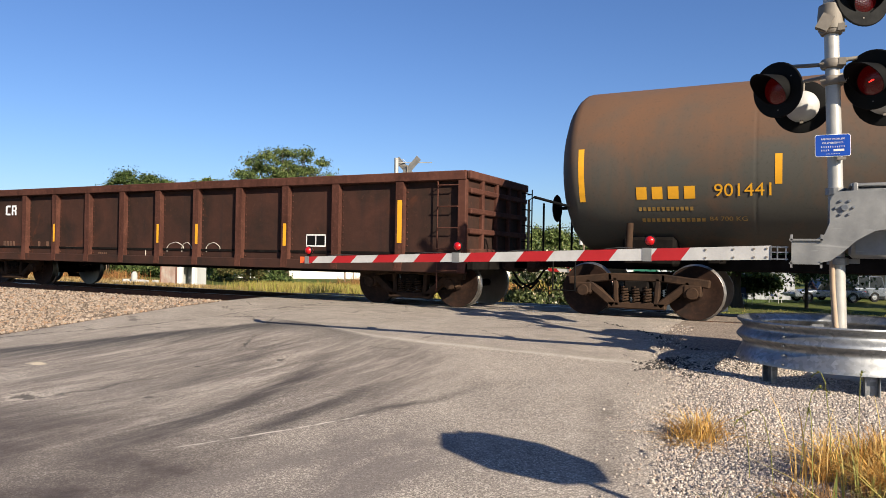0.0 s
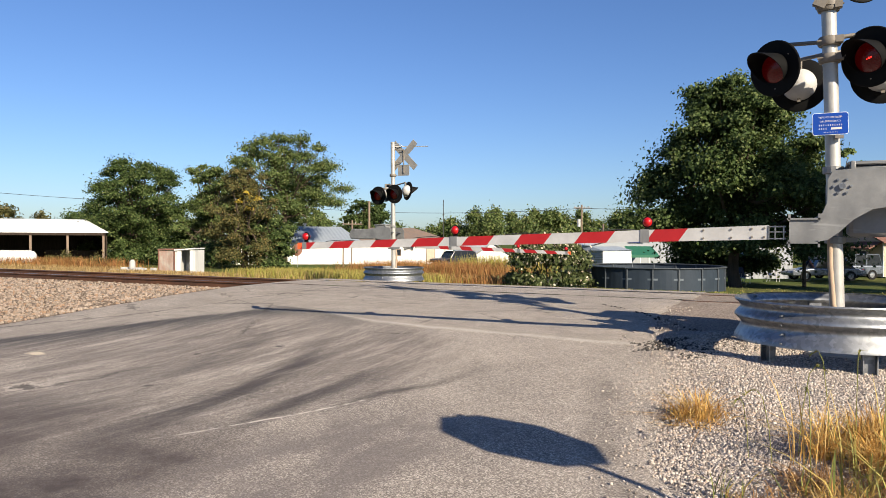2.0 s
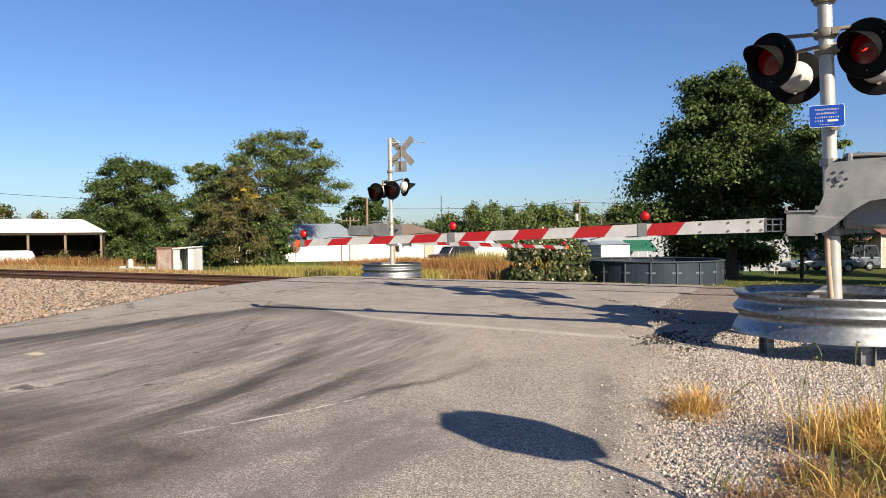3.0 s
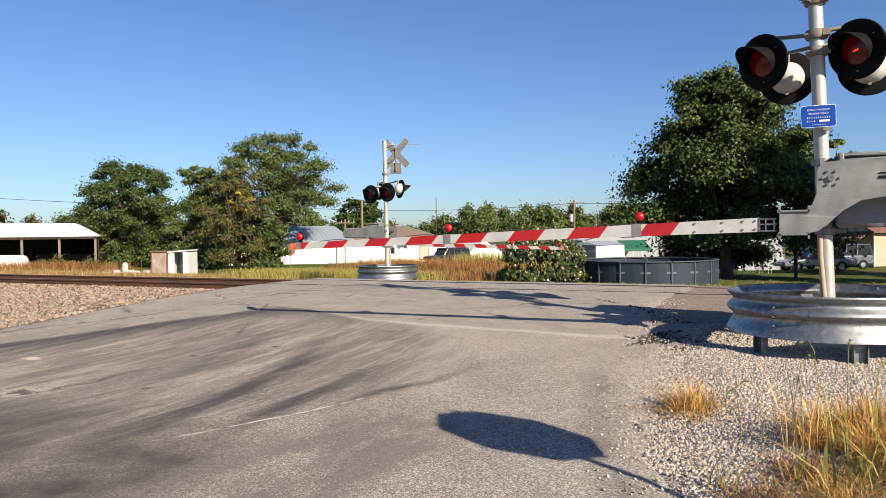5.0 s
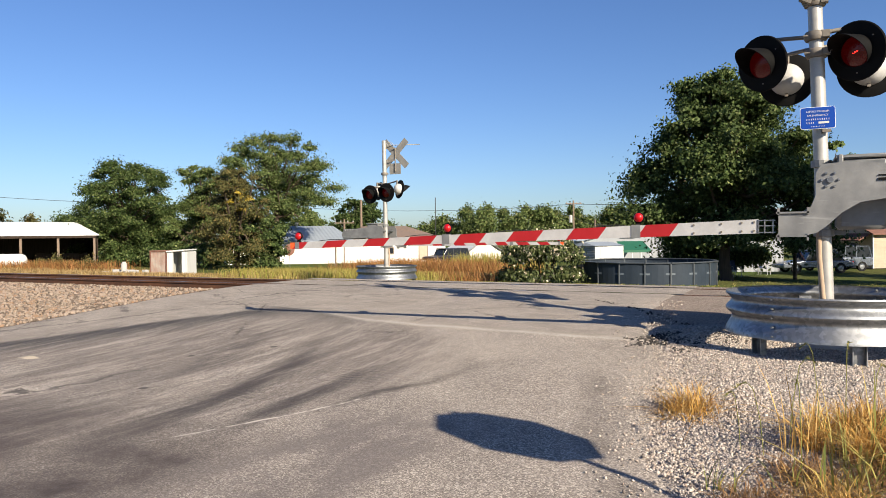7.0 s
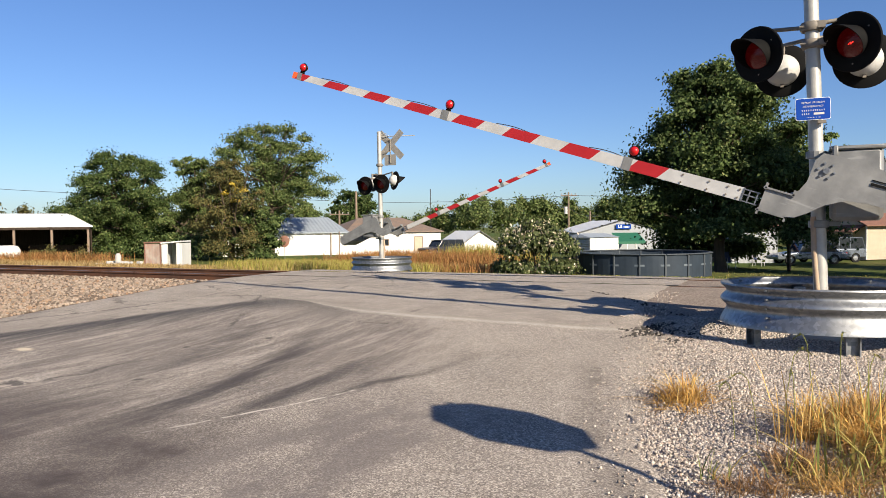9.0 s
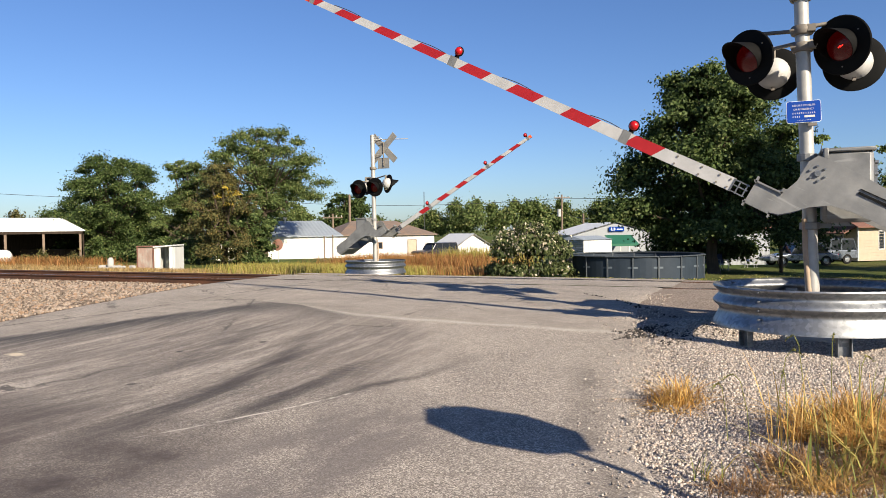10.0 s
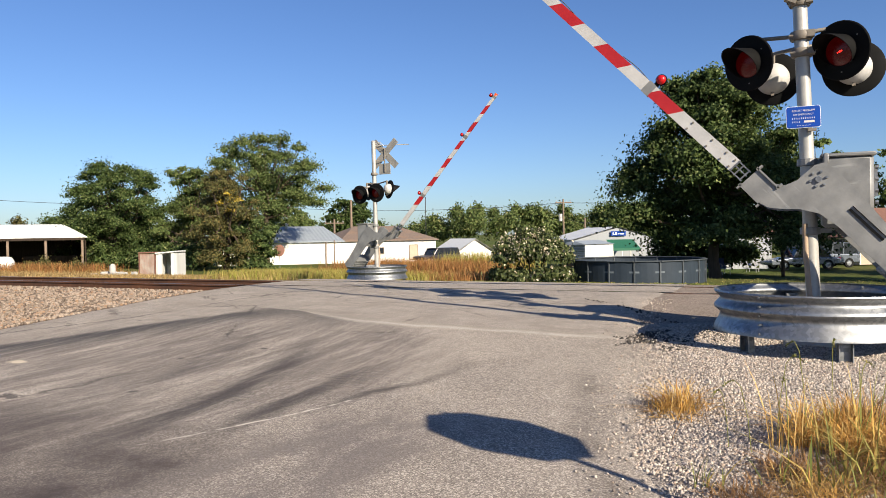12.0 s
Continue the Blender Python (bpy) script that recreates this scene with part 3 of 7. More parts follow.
def part(name, g, material, parent, label="", smooth=False, fix=True):
    """Links the mesh as one part under a thing or under a part."""
    ob = new(name, mesh_of(name, g, material, smooth, fix))
    ob.parent = parent
    if label:
        tagged(ob, label)
    return ob


def thing(name, label, category, m=None, group="", kind=""):
    ob = new(name)
    ob.empty_display_size = 0.2
    if m is not None:
        ob.matrix_basis = m
    return tagged(ob, label, category, group, kind)


def single(name, g, material, label, category, m=None, group="", kind="", smooth=False, fix=True):
    ob = new(name, mesh_of(name, g, material, smooth, fix))
    if m is not None:
        ob.matrix_basis = m
    return tagged(ob, label, category, group, kind)


def lettering(name, text, size, material, parent, m, bend=0.0, label=""):
    """Flat letters; bend wraps them round a lying cylinder of that radius."""
    cu = bpy.data.curves.new(name, "FONT")
    cu.body, cu.size, cu.align_x, cu.align_y = text, size, "CENTER", "CENTER"
    cu.resolution_u = 3
    tmp = bpy.data.objects.new(name, cu)
    scene.collection.objects.link(tmp)
    dg = bpy.context.evaluated_depsgraph_get()
    me = bpy.data.meshes.new_from_object(tmp.evaluated_get(dg))
    bpy.data.objects.remove(tmp)
    for v in me.vertices:
        p = v.co
        v.co = m @ Vector((p.x, p.y, 0))
    me.materials.clear()
    me.materials.append(M[material])
    ob = new(name, me)
    ob.parent = parent
    if label:
        tagged(ob, label)
    return ob


def smooth01(t):
    t = min(1.0, max(0.0, t))
    return t * t * (3 - 2 * t)


RAIL_Y = (12.64, 14.14)
TRACK_Y = 13.39


def height(x, y):
    """The lie of the land: a hump that carries the track, falling away on both sides."""
    if y < 12.4:
        z = -0.38 * (1 - smooth01((y - 4.3) / 8.1))
    elif y < 14.4:
        z = 0.0
    else:
        z = -0.56 * smooth01((y - 14.4) / 6.0) - 0.55 * smooth01((y - 20) / 14.0) - 0.25 * smooth01((y - 34) / 30)
    # hollow beyond the rails, beside the road
    if x > -10.5:
        z -= 0.22 * smooth01((x + 10.5) / 2.5) * smooth01((y - 14.6) / 4.0) * smooth01((28.5 - y) / 3.0)
    # the yard round the big tree lies lower
    z -= 0.36 * smooth01((x + 12) / 4.0) * smooth01((y - 34.5) / 6.0) * smooth01((90 - y) / 20)
    return z


def right_edge(y):
    pts = [(-16, 0.9), (0, 0.5), (2.2, 0.05), (3.4, -0.36), (4.8, -0.80), (6.3, -1.05), (7.8, -1.22), (9.0, -1.6), (10.5, -1.75), (12.6, -1.75), (15, -1.6)]
    for (a, p), (b, q) in zip(pts, pts[1:]):
        if y <= b:
            return p + (q - p) * (y - a) / (b - a) + 0.10 * noise.noise((y * 1.7, 3.1, 0)) + 0.05 * noise.noise((y * 6.0, 9.1, 0))
    return -1.6


def left_edge(y):
    return -11.05 + 0.12 * noise.noise((y * 0.8, 7.7, 0)) + 0.05 * noise.noise((y * 4.0, 1.2, 0))


def frange(a, b, step):
    n = max(1, round((b - a) / step))
    return [a + (b - a) * i / n for i in range(n + 1)]


# ---- ground, road, track ----
g = Geo()
xs = [-2500, -900, -400, -200, -120] + frange(-80, -14, 3) + frange(-13, 4, 1.0) + frange(6, 60, 3) + [90, 150, 300, 800, 2500]
ys = [-600, -200, -80, -40] + frange(-20, 2, 2) + frange(3, 22, 0.5) + frange(23, 66, 1.5) + [80, 110, 160, 300, 700, 3000]
g.sheet(lambda x, y: (x, y, height(x, y) - 0.06 - (0.25 if 11.2 < y < 15.6 and not -10.8 < x < 3.9 else 0)), xs, ys)
single("ground", g, "lawn", "flat rural ground with mown and dry grass", "ground", kind="structure", smooth=True)

g = Geo()
rows = frange(-16, 12.56, 0.22)
n = 56
g.sheet(lambda y, s: (left_edge(y) + (right_edge(y) - left_edge(y)) * s, y, height(0, y) + 0.008 + (0 if 0.01 < s < 0.99 else -0.03) + 0.012 * noise.noise((s * 9, y * 0.7, 0))), rows, [i / n for i in range(n + 1)])
g.sheet(lambda y, s: (-11.0 + 9.3 * s, y, 0.004), frange(12.735, 14.045, 0.3), [i / 20 for i in range(21)])
g.sheet(lambda y, s: (-11.0 + 9.3 * s, y, height(-11.0 + 9.3 * s, y) + 0.006), frange(14.235, 17.2, 0.3), [i / 20 for i in range(21)])
# beyond the rails the road swings round and runs beside the track
cx, cy = 3.2, 17.2


def bend(a, r):
    ang = math.pi - a
    x, y = cx + r * math.cos(ang), cy + r * math.sin(ang)
    return x, y, height(x, y) + 0.006


g.sheet(lambda a, r: bend(a, r), frange(0, math.pi / 2, 0.1), [4.9, 6.3, 7.7, 9.1, 10.5])
g.sheet(lambda x, y: (x, y, height(x, y) + 0.006), [3.2, 10, 20, 40, 80], [22.1, 23.5, 25, 26.5, 27.7])
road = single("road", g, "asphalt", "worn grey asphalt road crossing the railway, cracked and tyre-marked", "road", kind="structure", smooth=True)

g = Geo()
g.sheet(lambda x, y: (x, y, height(x, y) - 0.02 - 0.20 * smooth01((y - 11.2) / 0.7) + 0.03 * noise.noise((x, y, 0))), frange(-75, -10.9, 0.8), frange(4.0, 12.6, 0.4))
g.sheet(lambda x, y: (x, y, -0.225), frange(-75, -10.95, 1.5), [12.6, 14.2])
g.sheet(lambda x, y: (x, y, -0.22 - 0.5 * smooth01((y - 14.2) / 3.0)), frange(-75, -10.95, 1.5), frange(14.2, 17.0, 0.4))
g.sheet(lambda x, y: (x, y, -0.225), frange(4.0, 70, 1.5), [11.9, 12.6, 14.2, 15.0])
g.sheet(lambda x, y: (x, y, -0.22 - 0.5 * smooth01((y - 15) / 3.0)), frange(4.0, 70, 1.5), frange(15.0, 17.0, 0.4))
single("ballast", g, "ballast_bed", "tan crushed-stone track ballast shoulder", "gravel", kind="structure", smooth=True)

# fine brown gravel packed level with the rails at the road's side
g = Geo()
for y0, y1 in ((8.8, 12.56), (12.735, 14.045), (14.235, 17.0)):
    g.sheet(lambda x, y: (x, y, height(x, y) - 0.006 + 0.012 * noise.noise((x * 2, y * 2, 1)) - 0.25 * smooth01((9.35 - y) / 0.5) - 0.2 * smooth01((x - 3.4) / 0.8)), frange(-1.85, 4.4, 0.25), frange(y0, y1, 0.2))
single("gravel_apron", g, "fine_gravel", "fine brown gravel packed beside the rails", "gravel", kind="structure", smooth=True)

g = Geo()


def shoulder(y, s):
    a = right_edge(y) - 0.40
    x = a + (9.5 - a) * s * s
    mound = 0.055 * smooth01((x - a - 0.3) / 0.9) * smooth01((11.4 - y) / 1.0)
    return x, y, height(x, y) - 0.015 + mound + 0.02 * noise.noise((x * 1.5, y * 1.5, 4)) - 0.22 * smooth01((y - 9.3) / 0.8)


def shoulder_z(x, y):
    a = right_edge(y) - 0.40
    return shoulder(y, math.sqrt(max(0.0, (x - a) / (9.5 - a))))[2]


g.sheet(shoulder, frange(-6, 11.95, 0.2), [i / 40 for i in range(41)])
single("gravel_shoulder", g, "shoulder_bed", "pale crushed limestone shoulder beside the road", "gravel", kind="structure", smooth=True)

track = thing("railway_track", "single railway track with rusty rails on wooden ties", "railway track", kind="structure")
RAILPROF = [(-0.07, -0.18), (0.07, -0.18), (0.07, -0.165), (0.012, -0.14), (0.012, -0.045), (0.036, -0.035), (0.036, -0.004), (0.028, 0.0), (-0.028, 0.0), (-0.036, -0.004), (-0.036, -0.035), (-0.012, -0.045), (-0.012, -0.14), (-0.07, -0.165)]
for ry in RAIL_Y:
    g = Geo()
    n = len(RAILPROF)
    g.add([(x, ry + a, b) for x in (-260, 260) for a, b in RAILPROF], [(i, (i + 1) % n, n + (i + 1) % n, n + i) for i in range(n)])
    g.m = [1 if i in (7,) else 0 for i in range(n)]
    part("rail", g, ["rail", "railtop"], track)
tg = Geo().bevbox((0, 0, 0), (0.22, 2.6, 0.17), 0.012)
tie_mesh = mesh_of("tie", tg, "tie")
for i, x in enumerate(frange(-75, -11.4, 0.54) + frange(4.4, 60, 0.54)):
    tie = new("tie", tie_mesh)
    tie.parent = track
    tie.location = (x, TRACK_Y + 0.03 * math.sin(i * 2.3), -0.262 + 0.006 * math.sin(i * 1.7))
    tie.rotation_euler = (0, 0, 0.02 * math.sin(i * 3.1))

# ---- crossing signals ----
def disc(g, c, normal, prof, seg=28, slot=0, arc=1.0, start=0.0):
    m = Matrix.Translation(c) @ Vector(normal).to_track_quat("Z", "Y").to_matrix().to_4x4()
    g.lathe(prof, m, seg, slot, arc, start)
    return m


def lamp_head(root, c, face, lit=False):
    """One flashing-light head: black target disc, hood, red lens, pale back housing."""
    face = Vector(face).normalized()
    m = Matrix.Translation(c) @ face.to_track_quat("Z", "Y").to_matrix().to_4x4()
    g = Geo()
    g.lathe([(0.155, 0.0), (0.295, 0.0), (0.305, -0.008), (0.305, -0.016), (0.295, -0.022), (0.155, -0.022)], m, 36)
    head = part("lamp_head", g, "black", root, "black round signal target with red lens", True)
    # hood: a tunnel that is cut away below
    g = Geo()
    seg = 26
    vs, fs = [], []
    for k in range(seg + 1):
        a = math.radians(-62 + 304 * k / seg)
        ln = 0.15 + 0.19 * math.sin(a) if math.sin(a) > 0 else 0.15 * max(0.0, 1 + math.sin(a) * 1.1)
        for r in (0.168, 0.162):
            vs.append(m @ Vector((r * math.cos(a), r * math.sin(a), -0.004)))
            vs.append(m @ Vector((r * 1.04 * math.cos(a), r * 1.04 * math.sin(a), ln)))
    for k in range(seg):
        o, q = 4 * k, 4 * k + 4
        fs += [(o, o + 1, q + 1, q), (o + 2, q + 2, q + 3, o + 3), (o + 1, o + 3, q + 3, q + 1)]
    g.add(vs, fs)
    part("hood", g, "black", head, "", True)
    g = Geo()
    g.lathe([(0.0, 0.036), (0.05, 0.034), (0.10, 0.024), (0.14, 0.008), (0.157, -0.006)], m, 30)
    part("lens", g, "lens", head, "dark red domed glass lens", True)
    if lit:
        for dx, dy, r in ((0.012, -0.012, 0.012), (0.032, -0.006, 0.009), (-0.010, -0.020, 0.007)):
            g = Geo()
            g.lathe([(0.0, 0.046 - 2.2 * (dx * dx + dy * dy)), (r, 0.040 - 2.2 * (dx * dx + dy * dy))], m @ Matrix.Translation((dx, dy, 0)), 9)
            part("lit_core", g, "filament", head, "small bright red lamp spot", True)
    g = Geo()
    g.lathe([(0.0, -0.20), (0.06, -0.195), (0.12, -0.17), (0.16, -0.12), (0.178, -0.06), (0.182, -0.02)], m, 30)
    g.box(m @ Vector((0, -0.17, -0.06)), (0.03, 0.03, 0.05))
    part("housing", g, "lampgrey", head, "pale grey domed lamp housing", True)
    g = Geo()
    g.box(m @ Vector((0.0, -0.175, -0.075)), (0.035, 0.03, 0.06))
    part("latch", g, "bracket", head)
    for a in (0.6, 2.5, 4.7):
        g = Geo().tube([m @ Vector((0.22 * math.cos(a), 0.22 * math.sin(a), 0.0)), m @ Vector((0.22 * math.cos(a), 0.22 * math.sin(a), 0.008))], 0.008, 6)
        part("screw", g, "bracket", head)
    return head


def gate_arm(root, length=6.12, depth=-0.40):
    """The swinging arm; its origin is the main shaft."""
    arm = new("gate_arm")
    arm.parent = root
    tagged(arm, "red and white striped crossing gate arm with red lamps")
    x0, z0, x1, z1 = -0.66, -0.425, -0.66 - length, -0.425 - 0.19 * length / 6.12

    def line(x):
        return z0 + (z1 - z0) * (x - x0) / (x1 - x0)

    def half(x):
        return 0.074 - 0.028 * (x - x0) / (x1 - x0)

    cuts = [x0, -1.51, -1.86, -2.30, -2.68, -3.05, -3.43, -3.79, -4.14, -4.48, -4.87, -5.18, -5.51, -5.86, -6.19, -6.52]
    cuts = [c for c in cuts if c > x1 + 0.1] + [x1 + 0.085]
    red = False
    for a, b in zip(cuts, cuts[1:]):
        g = Geo()
        lean_a = 0.0 if a == x0 else 0.05
        lean_b = 0.05
        out = [(a - lean_a, line(a) - half(a)), (a + lean_a, line(a) + half(a)), (b + lean_b, line(b) + half(b)), (b - lean_b, line(b) - half(b))]
        g.prism(out, -0.022, 0.022)
        part("stripe", g, "arm_red" if red else "arm_white", arm)
        red = not red
    g = Geo()
    out = [(cuts[-1] - 0.05, line(cuts[-1]) - half(x1)), (cuts[-1] + 0.05, line(cuts[-1]) + half(x1)), (x1, line(x1) + half(x1)), (x1, line(x1) - half(x1))]
    g.prism(out, -0.022, 0.022)
    part("end_cap", g, "orange", arm, "orange arm end")
    # joint plates, bolts and the stirrup at the root
    for x in (-1.92, -4.30, x1 + 0.12):
        g = Geo().box((x, 0, line(x)), (0.10 if x > -5 else 0.07, 0.056, 2 * half(x) + 0.012))
        part("splice_plate", g, "alu", arm, "bare metal joint plate")
    for x in (-0.70, -0.82, -1.02, -1.30):
        for s in (-0.6, 0.6):
            g = Geo().tube([(x, -0.022, line(x) + s * half(x)), (x, -0.034, line(x) + s * half(x))], 0.011, 6)
            part("bolt", g, "bracket", arm)
    g = Geo()
    for z in (-0.365, -0.42, -0.49):
        g.box((-0.585, 0, z), (0.17, 0.05, 0.012))
    for x in (-0.66, -0.60, -0.52):
        g.box((x, 0, -0.428), (0.012, 0.06, 0.145))
    part("stirrup", g, "galv", arm)
    for x in (-1.89, -4.28, x1 + 0.14):
        g = Geo()
        z = line(x) + half(x)
        g.box((x, 0, z + 0.012), (0.05, 0.04, 0.03))
        g.lathe([(0.0, -0.03), (0.035, -0.03), (0.058, -0.012), (0.064, 0.0), (0.058, 0.012), (0.045, 0.03)], Matrix.Translation((x, 0, z + 0.085)) @ Matrix.Rotation(radians(90), 4, "X"), 18)
        lamp = part("arm_lamp", g, "black", arm, "small red gate lamp", True)
        g = Geo()
        for s in (-1, 1):
            g.lathe([(0.052, 0.022), (0.04, 0.045), (0.02, 0.055), (0.0, 0.058)], Matrix.Translation((x, 0, z + 0.085)) @ Matrix.Rotation(radians(90 * s), 4, "X"), 16)
        part("lens", g, "bulb_red", lamp, "", True)
    # wire loops along the top edge
    for a, b in ((-6.3, -5.7), (-4.9, -4.35), (-3.6, -3.1), (-2.4, -1.95)):
        if a < x1 + 0.1:
            continue
        p = [(a + (b - a) * k / 8, 0.0, line(a) + half(a) + 0.004 + 0.02 * math.sin(math.pi * k / 8)) for k in range(9)]
        g = Geo().tube(p, 0.005, 5)
        part("lamp_cable", g, "wire", arm)
    # cheek plates either side of the mast, sweeping down to the arm and back to the weights
    prof = [(-0.47, -0.30), (-0.47, -0.52), (-0.24, -0.525), (-0.12, -0.50), (-0.02, -0.42), (0.10, -0.30), (0.26, -0.20), (0.46, -0.17), (0.95, -0.17),
            (1.45, -0.17), (1.50, -0.05), (1.45, 0.08), (0.95, 0.13), (0.40, 0.18), (0.10, 0.20), (-0.08, 0.19), (-0.13, 0.10), (-0.13, -0.12), (-0.17, -0.23), (-0.26, -0.29)]
    g = Geo().prism(prof, -0.06, -0.035)
    part("cheek_plate", g, "alu", arm, "cast grey metal arm bracket", True)
    g = Geo().prism(prof, 0.80, 0.825)
    part("cheek_plate", g, "alu", arm, "cast grey metal arm bracket", True)
    for z, e in ((-0.29, 0.035), (-0.53, -0.02)):
        g = Geo().box((-0.34, 0.0, z), (0.30, 0.16, 0.018))
        g.box((-0.47, 0.0, z + e * 0.5), (0.02, 0.16, 0.07))
        g.box((-0.20, 0.0, z + e * 0.5), (0.02, 0.16, 0.07))
        part("arm_clamp", g, "alu", arm)
    g = Geo()
    for a in range(6):
        c = (0.075 * math.cos(a * math.pi / 3), -0.06, 0.03 + 0.075 * math.sin(a * math.pi / 3))
        g.tube([c, (c[0], -0.078, c[2])], 0.013, 6)
    g.tube([(0, -0.06, 0.03), (0, -0.085, 0.03)], 0.032, 12)
    g.tube([(0, -0.03, 0.03), (0, 0.80, 0.03)], 0.03, 10)
    part("hub_bolt", g, "galv", arm)
    for k in range(4):
        g = Geo().bevbox((1.12 + 0.10 * k, 0.38, -0.02), (0.085, 0.80, 0.34), 0.012)
        part("counterweight", g, "alu", arm, "grey counterweight block")
    g = Geo()
    g.box((0.62, -0.066, 0.02), (0.42, 0.012, 0.025))
    g.box((0.62, -0.066, 0.06), (0.42, 0.012, 0.008))
    part("slot_trim", g, "black", arm)
    return arm


def corrugated_ring(m, label):
    ring = thing("guard_ring", label, "crash barrier", m, group="signal guard rings")
    prof = []
    knots = [(0.0, 1.0), (0.40, -1.0), (0.58, 0.85), (0.80, -1.0), (0.97, 0.8), (1.0, 0.6)]
    for i in range(29):
        s = i / 28
        for (p0, v0), (p1, v1) in zip(knots, knots[1:]):
            if s <= p1:
                wv = v0 + (v1 - v0) * smooth01((s - p0) / (p1 - p0))
                break
        prof.append((0.985 + 0.034 * wv, 0.18 + 0.43 * s))
    inner = [(r - 0.008, z) for r, z in reversed(prof)]
    rng = random.Random(3)
    for k in range(4):
        g = Geo()
        a0 = -2.15 + k * math.pi / 2
        g.lathe(prof + inner + prof[:1], Matrix.Identity(4), 22, 0, 0.2515, a0)
        part("rail_panel", g, "galv", ring, "", True)
        for j in range(5):
            z = 0.215 + j * 0.09
            a = a0 + 0.035
            g = Geo().tube([(0.95 * math.cos(a), 0.95 * math.sin(a), z), (1.026 * math.cos(a), 1.026 * math.sin(a), z)], 0.010, 8)
            part("bolt", g, "galv", ring)
    for k in range(6):
        a = math.radians(-136 + 60 * k)
        g = Geo()
        rot = Matrix.Rotation(a, 3, "Z")
        for c, s in (((0.87, 0, 0.20), (0.012, 0.13, 0.58)), ((0.90, 0.06, 0.20), (0.07, 0.01, 0.58)), ((0.90, -0.06, 0.20), (0.07, 0.01, 0.58))):
            g.box(rot @ Vector(c), s, 0, rot)
        part("post", g, "galv", ring, "short steel channel post")
    return ring


def crossing_signal(m, lean, label, angle_rows, sign, up_z):
    sig = thing("crossing_signal", label, "crossing signal", m, group="railway crossing signals")
    tilt = Matrix.Rotation(lean, 4, "Y")

    def on(z, x=0.0, y=0.0):
        return tilt @ Vector((x, y, z))

    g = Geo().tube([on(0.0), on(1.6), on(4.75 if not sign else 5.3)], 0.071, 24)
    g.lathe([(0.0, 0.03), (0.05, 0.025), (0.075, 0.0), (0.075, -0.03)], Matrix.Translation(on(4.75 if not sign else 5.3)), 20)
    part("mast", g, "mast_white", sig, "white-painted steel mast", True)
    g = Geo().bevbox((0, 0, -0.10), (0.62, 0.62, 0.34), 0.03)
    part("foundation", g, "concrete", sig, "concrete footing")
    g = Geo().bevbox(on(0.10), (0.34, 0.34, 0.05), 0.01)
    for sx in (-1, 1):
        for sy in (-1, 1):
            g.tube([(0.13 * sx, 0.13 * sy, 0.10), (0.13 * sx, 0.13 * sy, 0.17)], 0.014, 6)
    part("base_casting", g, "alu", sig)
    # four lamp heads on two crossarms
    heads = (((-0.648, 0.18, 3.11), (-0.54, -0.83, -0.13)), ((0.247, -0.04, 3.09), (-0.54, -0.83, -0.13)), ((-0.40, 0.64, 2.99), (0.05, 1.0, -0.05)), ((0.394, 0.365, 2.97), (0.05, 1.0, -0.05)))
    for k, (c, f) in enumerate(heads):
        lamp_head(sig, c, f, sign and k == 1)
    g = Geo()
    for (c, f), zz in zip(heads, (3.30, 3.33, 3.18, 3.18)):
        c = Vector(c)
        b = c - Vector(f).normalized() * 0.10
        top = Vector((b.x, b.y, c.z + 0.27))
        p = [on(zz) + Vector((0.0, 0.0, 0)), on(zz) + (top - on(zz)) * 0.85, top, b + Vector((0, 0, 0.12))]
        g.tube(p, 0.022, 10)
        g.tube([p[2] + Vector((0, 0, 0.02)), p[3]], 0.032, 8)
    part("crossarm", g, "bracket", sig, "grey-brown pipe crossarm for the lamps", True)
    for z, r in ((3.30, 0.105), (3.12, 0.10), (3.66, 0.10)):
        g = Geo()
        g.lathe([(0.071, -0.05), (r, -0.045), (r + 0.012, -0.02), (r + 0.012, 0.02), (r, 0.045), (0.071, 0.05)], Matrix.Translation(on(z)), 14)
        g.box(on(z, 0.09, -0.06), (0.07, 0.09, 0.07))
        g.tube([on(z, -0.12, -0.08), on(z, 0.14, -0.08)], 0.012, 6)
        part("clamp", g, "bracket", sig, "cast pipe clamp", True)
    if sign:
        # upper lamp for the side street
        lamp_head(sig, Vector((0.16, 0.05, up_z)), (0.50, -0.72, 0.05))
        g = Geo()
        g.lathe([(0.085, -0.16), (0.12, -0.14), (0.13, 0.0), (0.12, 0.12), (0.085, 0.14)], Matrix.Translation(on(3.80)), 18)
        g.box(on(3.72, -0.06, -0.10), (0.12, 0.10, 0.16), 0, Matrix.Rotation(0.5, 3, "Y"))
        part("upper_bracket", g, "bracket", sig, "", True)
    # crossbuck and track-count panel
    c = Vector((-0.30, -0.16, 4.33 if not sign else 4.85))
    rise = c.z - 4.33
    face = Matrix.Rotation(radians(0), 3, "Z")
    for s in (-1, 1):
        g = Geo()
        r = face @ Matrix.Rotation(radians(45 * s), 3, "Y")
        g.bevbox(c + Vector((0, 0.012 * s, 0)), (1.22, 0.008, 0.22), 0.003, 0, r)
        g.box(c + Vector((0, 0.012 * s - 0.0055, 0)), (1.20, 0.002, 0.20), 1, r)
        part("crossbuck_board", g, ["signback", "sign_white"], sig, "crossing board, white in front and bare metal behind")
    g = Geo()
    g.bevbox(c + Vector((0.02, 0.0, -0.50)), (0.44, 0.008, 0.36), 0.003)
    part("track_panel", g, "signback", sig, "bare metal back of a small sign")
    g = Geo()
